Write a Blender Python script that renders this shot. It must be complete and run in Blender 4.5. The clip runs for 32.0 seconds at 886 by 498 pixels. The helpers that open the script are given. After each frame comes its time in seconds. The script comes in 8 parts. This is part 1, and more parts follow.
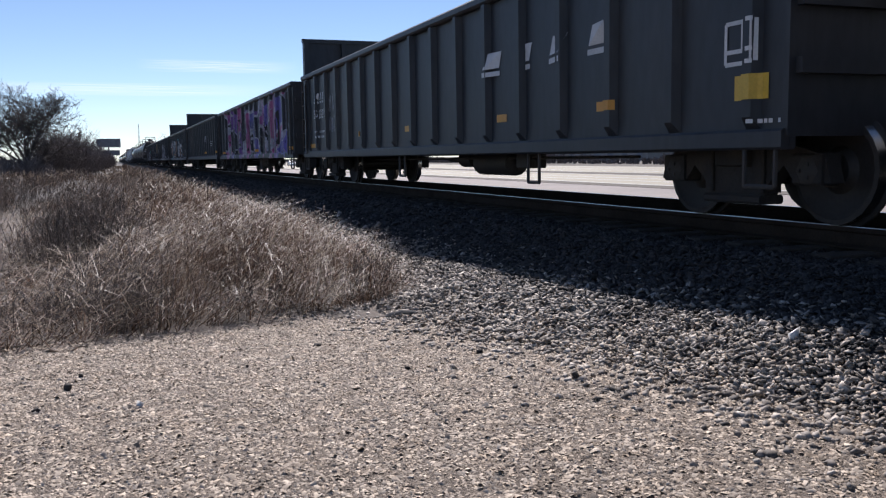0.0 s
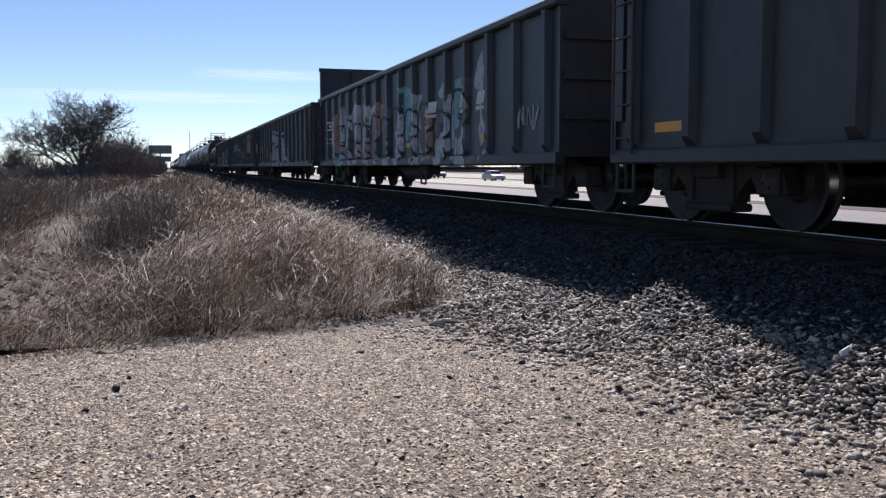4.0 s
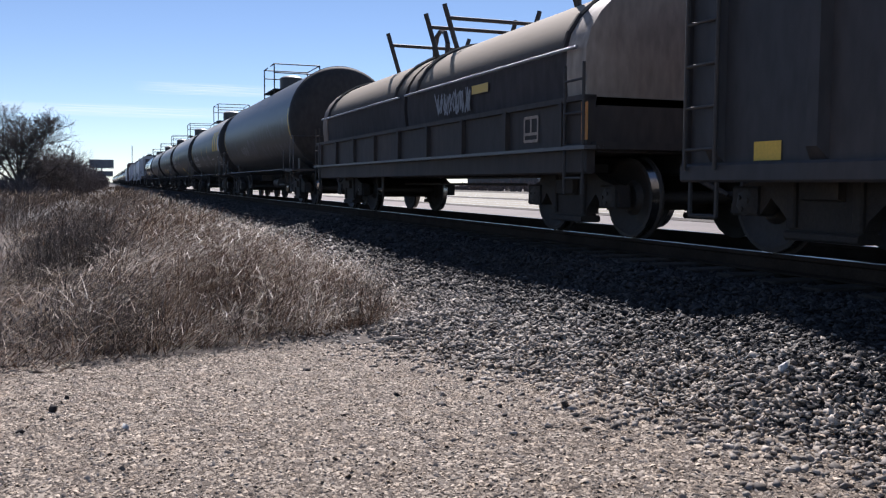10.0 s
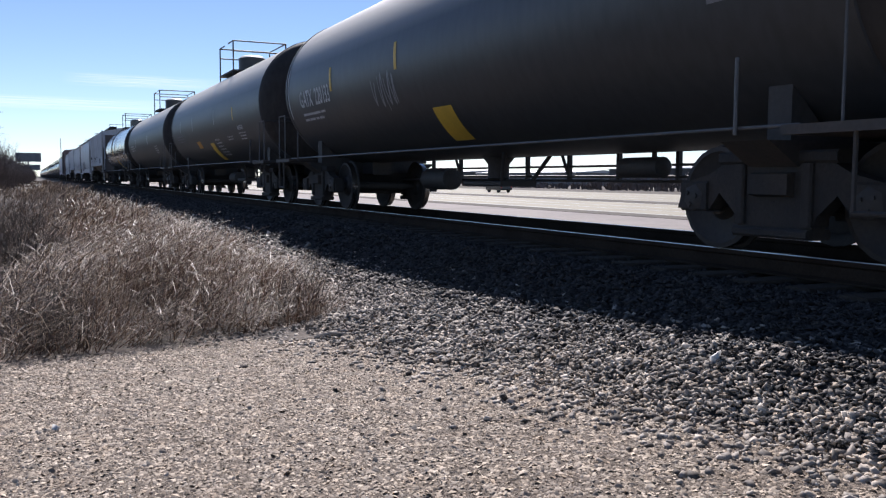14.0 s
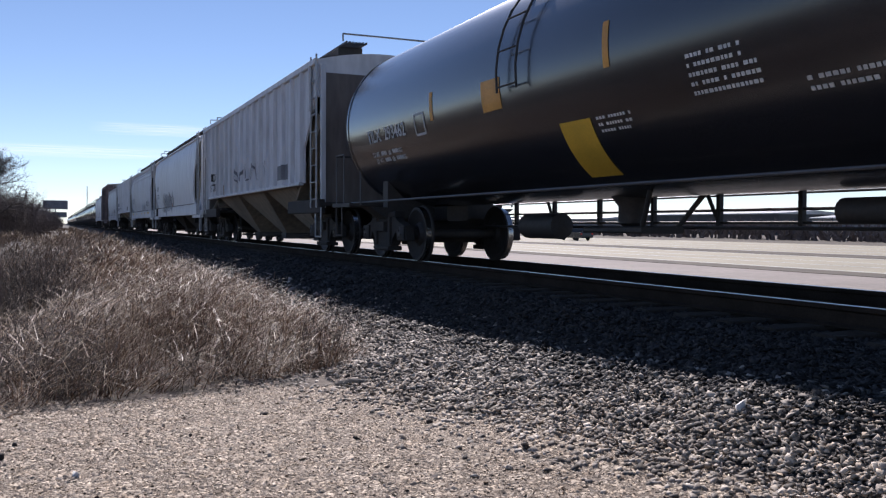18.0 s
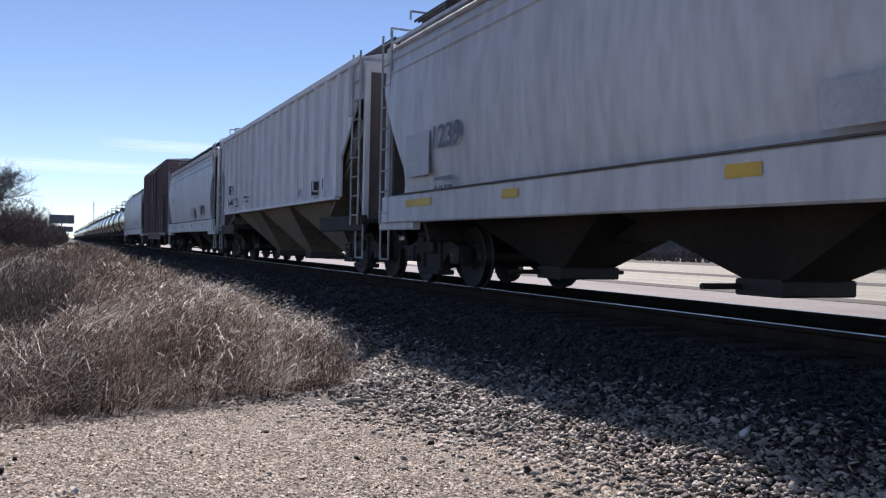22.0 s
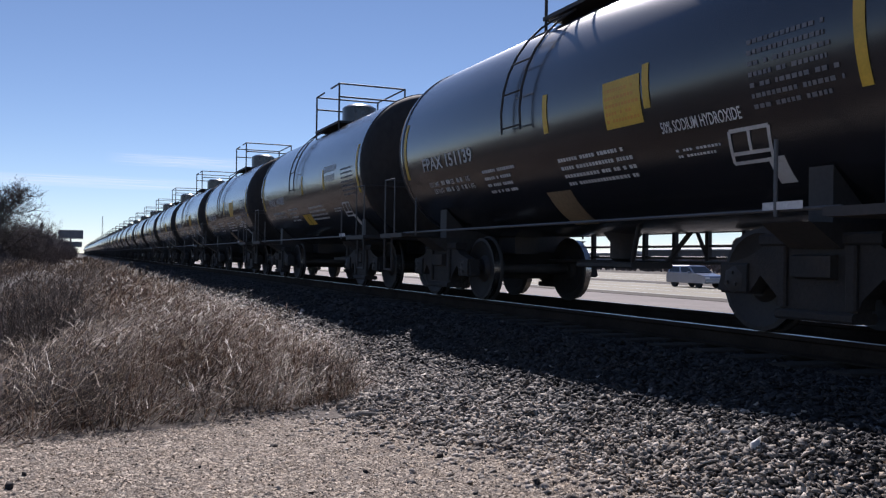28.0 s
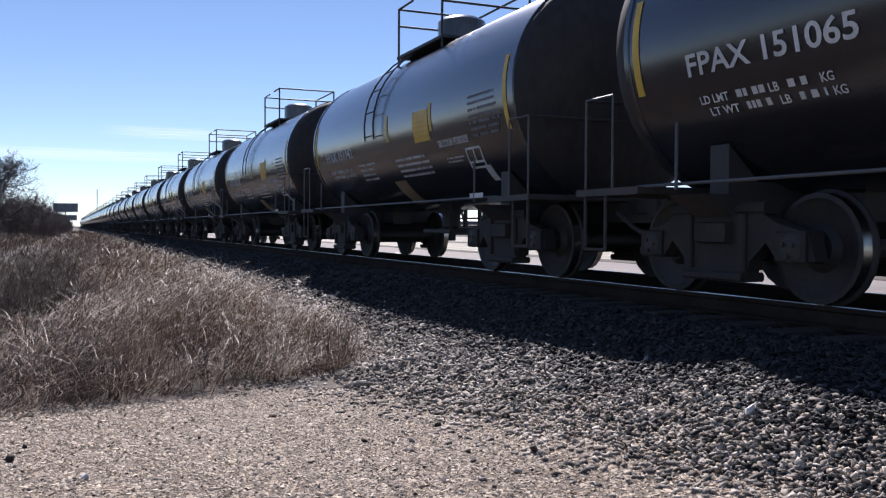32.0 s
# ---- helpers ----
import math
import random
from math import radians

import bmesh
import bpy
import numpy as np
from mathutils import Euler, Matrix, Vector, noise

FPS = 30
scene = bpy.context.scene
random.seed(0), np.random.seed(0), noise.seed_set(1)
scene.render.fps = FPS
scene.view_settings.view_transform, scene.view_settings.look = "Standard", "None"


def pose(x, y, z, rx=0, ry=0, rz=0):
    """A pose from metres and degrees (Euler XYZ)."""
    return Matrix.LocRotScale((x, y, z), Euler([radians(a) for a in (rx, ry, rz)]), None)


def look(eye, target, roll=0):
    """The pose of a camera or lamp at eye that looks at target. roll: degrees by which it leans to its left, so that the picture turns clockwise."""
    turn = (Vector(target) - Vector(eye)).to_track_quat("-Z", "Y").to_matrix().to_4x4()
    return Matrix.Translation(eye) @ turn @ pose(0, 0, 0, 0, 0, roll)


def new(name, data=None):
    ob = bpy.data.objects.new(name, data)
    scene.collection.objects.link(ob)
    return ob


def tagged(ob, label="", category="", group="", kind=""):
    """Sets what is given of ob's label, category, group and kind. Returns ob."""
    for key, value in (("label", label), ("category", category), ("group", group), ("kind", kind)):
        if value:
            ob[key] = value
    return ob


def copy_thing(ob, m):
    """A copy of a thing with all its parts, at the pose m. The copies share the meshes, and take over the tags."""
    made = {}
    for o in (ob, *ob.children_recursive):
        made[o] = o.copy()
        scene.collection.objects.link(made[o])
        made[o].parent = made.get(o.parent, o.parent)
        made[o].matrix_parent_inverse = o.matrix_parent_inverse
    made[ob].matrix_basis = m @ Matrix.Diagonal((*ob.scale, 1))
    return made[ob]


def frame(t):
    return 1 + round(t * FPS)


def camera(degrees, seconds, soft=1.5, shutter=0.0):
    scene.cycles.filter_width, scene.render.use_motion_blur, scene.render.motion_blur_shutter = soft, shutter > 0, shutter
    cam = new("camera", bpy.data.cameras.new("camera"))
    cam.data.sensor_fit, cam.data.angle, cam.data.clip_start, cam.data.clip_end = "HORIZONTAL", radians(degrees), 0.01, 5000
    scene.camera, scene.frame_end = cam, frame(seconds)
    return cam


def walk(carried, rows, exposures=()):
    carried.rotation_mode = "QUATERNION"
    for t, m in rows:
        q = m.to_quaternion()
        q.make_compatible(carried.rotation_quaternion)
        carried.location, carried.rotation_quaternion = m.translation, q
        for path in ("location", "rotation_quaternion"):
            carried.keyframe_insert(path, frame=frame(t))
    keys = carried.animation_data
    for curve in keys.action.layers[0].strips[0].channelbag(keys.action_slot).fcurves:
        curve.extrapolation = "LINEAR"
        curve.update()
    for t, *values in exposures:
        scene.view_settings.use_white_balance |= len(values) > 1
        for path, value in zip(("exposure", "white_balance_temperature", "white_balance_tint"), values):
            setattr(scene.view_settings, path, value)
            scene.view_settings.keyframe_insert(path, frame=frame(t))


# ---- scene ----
# The camera is held by hand at one spot: (seconds, pitch, lean, yaw)
EYE = (0.0, 0.0, 0.61)
cam = camera(54.0, 32.0, soft=1.25, shutter=0.0)
TURNS = [
    (0.0, -6.06, 0.77, -20.23), (0.5, -5.58, 0.68, -20.57), (1.0, -5.23, 1.43, -20.30), (1.5, -5.80, 2.13, -20.46),
    (2.0, -6.47, 2.14, -20.19), (2.5, -6.52, 1.46, -18.73), (4.5, -5.09, 0.07, -17.34), (5.0, -4.91, 0.20, -18.50),
    (5.5, -4.97, 0.21, -19.57), (6.0, -4.90, -0.01, -20.07), (6.5, -4.69, 0.29, -20.57), (7.0, -4.63, 0.54, -20.23),
    (7.5, -5.03, 0.47, -20.18), (8.0, -4.98, 0.36, -20.58), (8.5, -4.64, 0.23, -21.06), (9.0, -4.52, 0.00, -21.29),
    (9.5, -4.26, -0.06, -21.13), (10.0, -4.31, -0.25, -20.69), (10.5, -4.07, -0.50, -20.64), (11.0, -3.67, -0.71, -20.92),
    (11.5, -3.97, -0.93, -21.89), (12.0, -4.33, -1.05, -22.84), (12.5, -4.32, -0.96, -22.68), (13.0, -3.51, -1.26, -22.54),
    (13.5, -3.78, -0.90, -22.94), (14.0, -4.64, -0.34, -24.73), (14.5, -3.77, -0.41, -25.73), (15.0, -2.44, -0.05, -25.14),
    (15.5, -2.82, 0.79, -23.57), (17.5, -1.92, -0.47, -23.67), (18.0, -1.59, -0.26, -23.35), (18.5, -1.76, -0.30, -23.58),
    (19.0, -1.74, -0.68, -23.31), (19.5, -1.07, -0.73, -23.06), (20.0, -0.72, -0.75, -23.08), (20.5, -0.45, -0.96, -22.97),
    (21.0, -0.35, -1.11, -23.06), (21.5, -0.50, -1.26, -23.19), (22.0, -0.24, -1.19, -23.03), (22.5, -0.14, -0.53, -23.01),
    (23.0, -1.05, -0.28, -21.59), (23.5, -0.97, -0.55, -21.74), (24.0, -0.77, -0.78, -22.01), (24.5, -1.04, -0.49, -22.25),
    (25.0, -1.39, -0.40, -23.03), (25.5, -1.06, -0.52, -23.54), (27.5, 0.49, -0.54, -23.09), (28.0, 0.57, -0.78, -22.53),
    (28.5, 0.40, -0.77, -22.41), (29.0, -0.15, -0.70, -22.95), (29.5, -0.83, -0.57, -23.30), (30.0, -1.58, -0.60, -22.70),
    (30.5, -1.88, -0.22, -22.41), (31.0, -1.52, -0.11, -22.58), (31.5, -1.42, -0.20, -22.79), (32.0, -1.40, -0.28, -22.79),
]
walk(cam, [(t, pose(*EYE, 90 + p, lean, yaw)) for t, p, lean, yaw in TURNS],
     exposures=[(0.0, 0.48, 6300, 17), (4.5, 0.45, 6250, 17), (5.0, 0.33, 6250, 17), (6.0, 0.4, 6250, 17), (9.0, 0.43, 6250, 17), (11.0, 0.42, 6250, 17), (12.0, 0.36, 6250, 17), (13.0, 0.5, 6250, 17), (14.0, 0.54, 6250, 17), (15.0, 0.75, 6250, 17), (16.5, 0.62, 6300, 18),
                (18.0, 0.5, 6350, 19), (24.0, 0.56, 6350, 19), (28.0, 0.2, 6250, 19), (29.0, 0.42, 6250, 19), (30.0, 0.44, 6250, 19), (32.0, 0.56, 6250, 19)])

# ---- world, sun ----
SUN_WAY = Vector((0.36, 1.2, 1.0)).normalized()
world = bpy.data.worlds.new("sky")
scene.world = world
world.use_nodes = True
wn = world.node_tree
sky = wn.nodes.new("ShaderNodeTexSky")
sky.sky_type = "NISHITA"
sky.sun_disc = False
sky.sun_elevation = math.asin(SUN_WAY.z)
sky.sun_rotation = math.atan2(SUN_WAY.x, SUN_WAY.y)
sky.altitude = 1200.0
sky.air_density = 0.8
sky.dust_density = 0.0
sky.ozone_density = 2.2
bg = wn.nodes["Background"]
bg.inputs["Strength"].default_value = 0.08
wn.links.new(sky.outputs[0], bg.inputs["Color"])
sun = new("sun", bpy.data.lights.new("sun", "SUN"))
sun.data.energy = 5.0
sun.data.angle = radians(0.6)
sun.data.color = (1.0, 0.965, 0.92)
sun.matrix_world = look(SUN_WAY * 200, (0, 0, 0))



# ---- materials ----
def material(name, color, rough=0.8, metal=0.0, spots=None, scale=6.0, amount=0.35, bump=0.0, bump_scale=60.0,
             second=None, spec=0.5, streak=1.0, per_object=0.0, lit_dust=None, thin=0.0, coat=0.0):
    """A surface with a base colour, large stains towards a second colour and fine grain, in object space."""
    m = bpy.data.materials.new(name)
    m.use_nodes = True
    nt = m.node_tree
    n, link = nt.nodes, nt.links.new
    b = n["Principled BSDF"]
    b.inputs["Roughness"].default_value = rough
    b.inputs["Metallic"].default_value = metal
    b.inputs["Specular IOR Level"].default_value = spec
    b.inputs["Coat Weight"].default_value, b.inputs["Coat Roughness"].default_value = coat, 0.2
    co = n.new("ShaderNodeTexCoord")
    mp = n.new("ShaderNodeMapping")
    mp.inputs["Scale"].default_value = (1, 1, 1 / streak)
    link(co.outputs["Object"], mp.inputs["Vector"])
    big = n.new("ShaderNodeTexNoise")
    big.inputs["Scale"].default_value = scale * 0.25
    big.inputs["Detail"].default_value = 5
    fine = n.new("ShaderNodeTexNoise")
    fine.inputs["Scale"].default_value = scale * 5
    fine.inputs["Detail"].default_value = 4
    link(mp.outputs[0], big.inputs["Vector"])
    link(mp.outputs[0], fine.inputs["Vector"])
    ramp = n.new("ShaderNodeValToRGB")
    ramp.color_ramp.elements[0].position = 0.42
    ramp.color_ramp.elements[1].position = 0.68
    link(big.outputs["Fac"], ramp.inputs["Fac"])
    mix = n.new("ShaderNodeMixRGB")
    second = second or [c * 0.55 for c in color]
    mix.inputs["Color1"].default_value = (*color, 1)
    mix.inputs["Color2"].default_value = (*second, 1)
    mul = n.new("ShaderNodeMath")
    mul.operation = "MULTIPLY"
    mul.inputs[1].default_value = min(1.0, amount * 2)
    link(ramp.outputs[0], mul.inputs[0])
    link(mul.outputs[0], mix.inputs["Fac"])
    grain = n.new("ShaderNodeMixRGB")
    grain.blend_type = "MULTIPLY"
    grain.inputs["Fac"].default_value = amount
    gr = n.new("ShaderNodeValToRGB")
    gr.color_ramp.elements[0].position = 0.3
    gr.color_ramp.elements[0].color = (0.35, 0.35, 0.35, 1)
    gr.color_ramp.elements[1].position = 0.65
    link(fine.outputs["Fac"], gr.inputs["Fac"])
    link(mix.outputs[0], grain.inputs["Color1"])
    link(gr.outputs[0], grain.inputs["Color2"])
    out = grain.outputs[0]
    # Upward faces turn pale: dust, with the tops' sunlight put into its colour
    if lit_dust:
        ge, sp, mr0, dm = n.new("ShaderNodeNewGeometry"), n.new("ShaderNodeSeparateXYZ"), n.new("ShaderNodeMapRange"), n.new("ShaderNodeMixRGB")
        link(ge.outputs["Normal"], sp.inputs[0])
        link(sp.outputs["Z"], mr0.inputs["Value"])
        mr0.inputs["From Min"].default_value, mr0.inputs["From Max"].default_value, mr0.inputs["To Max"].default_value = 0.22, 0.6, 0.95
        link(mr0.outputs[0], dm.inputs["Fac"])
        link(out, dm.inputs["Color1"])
        dm.inputs["Color2"].default_value = (*lit_dust, 1)
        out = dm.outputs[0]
    if per_object:
        info = n.new("ShaderNodeObjectInfo")
        geo = n.new("ShaderNodeNewGeometry")
        add = n.new("ShaderNodeMath")
        add.operation = "ADD"
        link(info.outputs["Random"], add.inputs[0])
        link(geo.outputs["Random Per Island"], add.inputs[1])
        fr = n.new("ShaderNodeMath")
        fr.operation = "FRACT"
        link(add.outputs[0], fr.inputs[0])
        mr = n.new("ShaderNodeMapRange")
        mr.inputs["To Min"].default_value = 1 - per_object
        mr.inputs["To Max"].default_value = 1 + per_object
        link(fr.outputs[0], mr.inputs["Value"])
        vm = n.new("ShaderNodeVectorMath")
        vm.operation = "SCALE"
        link(out, vm.inputs[0])
        link(mr.outputs[0], vm.inputs["Scale"])
        out = vm.outputs[0]
    link(out, b.inputs["Base Color"])
    if thin:                                        # leaves and stalks let some light through
        tl, mx = n.new("ShaderNodeBsdfTranslucent"), n.new("ShaderNodeMixShader")
        link(out, tl.inputs["Color"])
        mx.inputs["Fac"].default_value = thin
        link(b.outputs[0], mx.inputs[1])
        link(tl.outputs[0], mx.inputs[2])
        link(mx.outputs[0], n["Material Output"].inputs["Surface"])
    if bump:
        bn = n.new("ShaderNodeTexNoise")
        bn.inputs["Scale"].default_value = bump_scale
        bn.inputs["Detail"].default_value = 3
        link(co.outputs["Object"], bn.inputs["Vector"])
        bp = n.new("ShaderNodeBump")
        bp.inputs["Strength"].default_value = bump
        bp.inputs["Distance"].default_value = 0.02
        link(bn.outputs["Fac"], bp.inputs["Height"])
        link(bp.outputs[0], b.inputs["Normal"])
    return m


# Darker than the pebbles so that shade in the gaps is in the colour
GRAVEL = material("gravel_ground", (0.21, 0.165, 0.125), 0.95, scale=26, amount=0.55, second=(0.14, 0.108, 0.08), bump=1.0, bump_scale=110)
PEBBLE = material("pale_pebble", (0.47, 0.39, 0.305), 0.75, scale=30, amount=0.4, second=(0.32, 0.245, 0.175), per_object=0.5, spec=0.2)
# Near-black: the shade in the gaps between stones is put into this colour
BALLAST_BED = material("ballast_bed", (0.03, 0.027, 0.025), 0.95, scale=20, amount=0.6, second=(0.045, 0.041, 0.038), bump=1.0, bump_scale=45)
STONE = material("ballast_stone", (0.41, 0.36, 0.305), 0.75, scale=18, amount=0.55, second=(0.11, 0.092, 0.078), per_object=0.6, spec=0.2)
# Dark copy of the stone colour for the band in the train's shadow
SHADE_STONE = material("shade_band_ballast_stone", (0.058, 0.053, 0.05), 0.8, scale=18, amount=0.45, second=(0.05, 0.046, 0.044), per_object=0.8, spec=0.3)
SOIL = material("dry_soil", (0.16, 0.127, 0.1), 0.95, scale=3, amount=0.5, second=(0.075, 0.059, 0.046), bump=0.8, bump_scale=12)
FIELD = material("dry_field", (0.075, 0.059, 0.045), 0.95, scale=0.4, amount=0.4, second=(0.05, 0.041, 0.031), bump=0.4, bump_scale=4)
GRASS = material("dry_grass", (0.155, 0.096, 0.062), 0.7, spec=0.2, scale=1.2, amount=0.5, second=(0.06, 0.038, 0.028), per_object=0.85, thin=0.25)
FAR_GRASS = material("dark_far_grass", (0.13, 0.095, 0.072), 0.8, spec=0.2, scale=4, amount=0.3, second=(0.08, 0.06, 0.047), per_object=0.6, thin=0.2)
STRAW = material("pale_straw", (0.42, 0.325, 0.235), 0.5, spec=0.3, scale=4, amount=0.3, per_object=0.5, thin=0.25)
WEED = material("dark_weed", (0.11, 0.09, 0.077), 0.85, scale=4, amount=0.4, second=(0.09, 0.072, 0.06), per_object=0.7, thin=0.2)
BARK = material("bark", (0.12, 0.1, 0.088), 0.9, scale=10, amount=0.4, bump=0.5)
BRUSH = material("bare_brush", (0.17, 0.14, 0.13), 0.9, scale=10, amount=0.3, per_object=0.3)
CONCRETE = material("road_concrete", (0.32, 0.285, 0.2), 0.85, scale=0.8, amount=0.25, second=(0.23, 0.21, 0.155), bump=0.1)
DUSTY_ROAD = material("dusty_frontage", (0.27, 0.23, 0.2), 0.9, scale=0.9, amount=0.35, second=(0.2, 0.17, 0.145), bump=0.1)
VERGE = material("dry_verge", (0.1, 0.08, 0.055), 0.95, scale=2, amount=0.4, bump=0.5, bump_scale=10)
RAIL_STEEL = material("rail_steel", (0.62, 0.6, 0.58), 0.3, 1.0, scale=12, amount=0.2)
RAIL_RUST = material("rusty_rail", (0.05, 0.037, 0.028), 0.95, spec=0.1, scale=10, amount=0.4, bump=0.3)
TIE_WOOD = material("tie_wood", (0.07, 0.055, 0.042), 0.9, scale=8, amount=0.5, bump=0.6)
DARK_STEEL = material("dark_steel", (0.05, 0.046, 0.044), 0.65, 0.1, scale=5, amount=0.4, second=(0.08, 0.064, 0.054))
TRUCK_STEEL = material("grimy_cast_steel", (0.03, 0.027, 0.025), 0.8, 0.0, scale=6, amount=0.45, second=(0.06, 0.047, 0.038), bump=0.3)
WHEEL_STEEL = material("wheel_steel", (0.05, 0.044, 0.04), 0.65, 0.1, scale=6, amount=0.4)
TREAD = material("polished_tread", (0.5, 0.49, 0.47), 0.25, 1.0, scale=6, amount=0.2)
BLACK_TANK = material("black_tank_paint", (0.026, 0.026, 0.031), 0.24, coat=0.8, scale=1.6, amount=0.35, second=(0.022, 0.02, 0.02), streak=3, spec=0.45)
# The shell's pale top colour holds both settled dust and sunlight
DULL_TANK = material("dusty_sunlit_black_tank_paint", (0.052, 0.054, 0.058), 0.45, spec=0.5, scale=1.6, amount=0.4, second=(0.08, 0.076, 0.071), streak=3, lit_dust=(0.62, 0.57, 0.48))
BLACK_GON = material("black_gondola_paint", (0.031, 0.034, 0.041), 0.5, spec=0.4, scale=2.2, amount=0.45, second=(0.058, 0.054, 0.052), streak=3)
RUST_GON = material("rusty_brown_gondola_paint", (0.046, 0.043, 0.045), 0.65, scale=2.2, amount=0.5, second=(0.085, 0.066, 0.058), streak=3)
WHITE_HOP = material("white_hopper_paint", (0.8, 0.79, 0.8), 0.5, scale=1.2, amount=0.28, second=(0.66, 0.63, 0.6), streak=4)
GREY_HOP = material("grey_hopper_paint", (0.7, 0.7, 0.72), 0.55, scale=1.2, amount=0.36, second=(0.56, 0.53, 0.51), streak=4)
TAN_HOP = material("dusty_slope_sheet", (0.3, 0.255, 0.2), 0.85, scale=1.6, amount=0.55, second=(0.15, 0.125, 0.1), streak=3)
PIPE_GREY = material("worn_grey_rail", (0.12, 0.12, 0.125), 0.5, 0.2, scale=6, amount=0.3)
# Brown stands for shade on the end walls, darker than the cars' own paint
SHADE_BROWN = material("shade_brown_sheet", (0.17, 0.145, 0.13), 0.85, scale=1.4, amount=0.5, second=(0.09, 0.075, 0.066), streak=4)
END_GREY = material("grimy_end_sheet", (0.46, 0.445, 0.43), 0.8, scale=1.4, amount=0.5, second=(0.25, 0.225, 0.2), streak=4)
HEAD_BLACK = material("sooty_tank_head", (0.04, 0.037, 0.036), 0.75, spec=0.25, scale=2, amount=0.45, second=(0.07, 0.06, 0.054), streak=2)
SCOOP_TAN = material("dusty_tan_scoop", (0.42, 0.36, 0.25), 0.8, scale=1.4, amount=0.4, second=(0.3, 0.25, 0.17), streak=3)
DARK_TANK = material("dull_black_tank_paint", (0.045, 0.046, 0.05), 0.45, spec=0.6, scale=1.6, amount=0.4, second=(0.065, 0.062, 0.06), streak=3)
# Near-black for bays and sills; on end scoops it stands for shade
DARK_BAY = material("dark_bay_and_scoop", (0.035, 0.03, 0.027), 0.8, scale=2, amount=0.5, second=(0.07, 0.055, 0.045), streak=3)
BROWN_BOX = material("oxide_red_boxcar_paint", (0.2, 0.14, 0.13), 0.7, scale=1.5, amount=0.45, second=(0.12, 0.082, 0.075), streak=4)
# Tan on the hood's top stands for dust and sunlight, its sides stay dark
CUPOLA = material("faded_brown_hood_paint", (0.07, 0.062, 0.062), 0.85, spec=0.2, scale=1.5, amount=0.45, second=(0.05, 0.043, 0.04), streak=3, lit_dust=(0.36, 0.29, 0.21))
GIRDER = material("grimy_girder_paint", (0.05, 0.042, 0.038), 0.75, scale=2, amount=0.5, second=(0.08, 0.06, 0.05), streak=3)
CREAM = material("weathered_cream_paint", (0.42, 0.34, 0.27), 0.7, scale=2, amount=0.5, second=(0.22, 0.15, 0.11), streak=3)
YELLOW = material("yellow_reflector", (0.75, 0.48, 0.06), 0.5, scale=8, amount=0.2)
AMBER = material("amber_reflector", (0.75, 0.35, 0.05), 0.5, scale=8, amount=0.2)
WHITE = material("white_stencil_paint", (0.72, 0.72, 0.72), 0.7, scale=10, amount=0.25)
BLACK = material("black_stencil_paint", (0.03, 0.03, 0.03), 0.7, scale=10, amount=0.25)
GALV = material("galvanised_steel", (0.45, 0.45, 0.45), 0.5, 0.6, scale=8, amount=0.3)
BOARD = material("billboard_back", (0.2, 0.21, 0.23), 0.7, scale=1, amount=0.3)

PINK = material("pink_spray_paint", (0.55, 0.3, 0.36), 0.6, scale=8, amount=0.3)
TEAL = material("teal_spray_paint", (0.12, 0.42, 0.34), 0.6, scale=8, amount=0.3)
SPRAY = material("white_spray_paint", (0.4, 0.4, 0.42), 0.6, scale=8, amount=0.35)
GREY_SPRAY = material("grey_spray_paint", (0.22, 0.22, 0.24), 0.6, scale=8, amount=0.35)
TAN = material("tan_panel_paint", (0.34, 0.25, 0.15), 0.65, scale=4, amount=0.4, second=(0.2, 0.14, 0.09))
BRICK = material("dull_red_paint", (0.22, 0.08, 0.05), 0.65, scale=4, amount=0.35)
PALE = material("pale_patch_paint", (0.56, 0.58, 0.61), 0.6, scale=6, amount=0.25)
ORANGE = material("orange_strip", (0.75, 0.3, 0.05), 0.5, scale=8, amount=0.2)
INK = material("blue_grey_lettering", (0.12, 0.13, 0.18), 0.6, scale=8, amount=0.2)


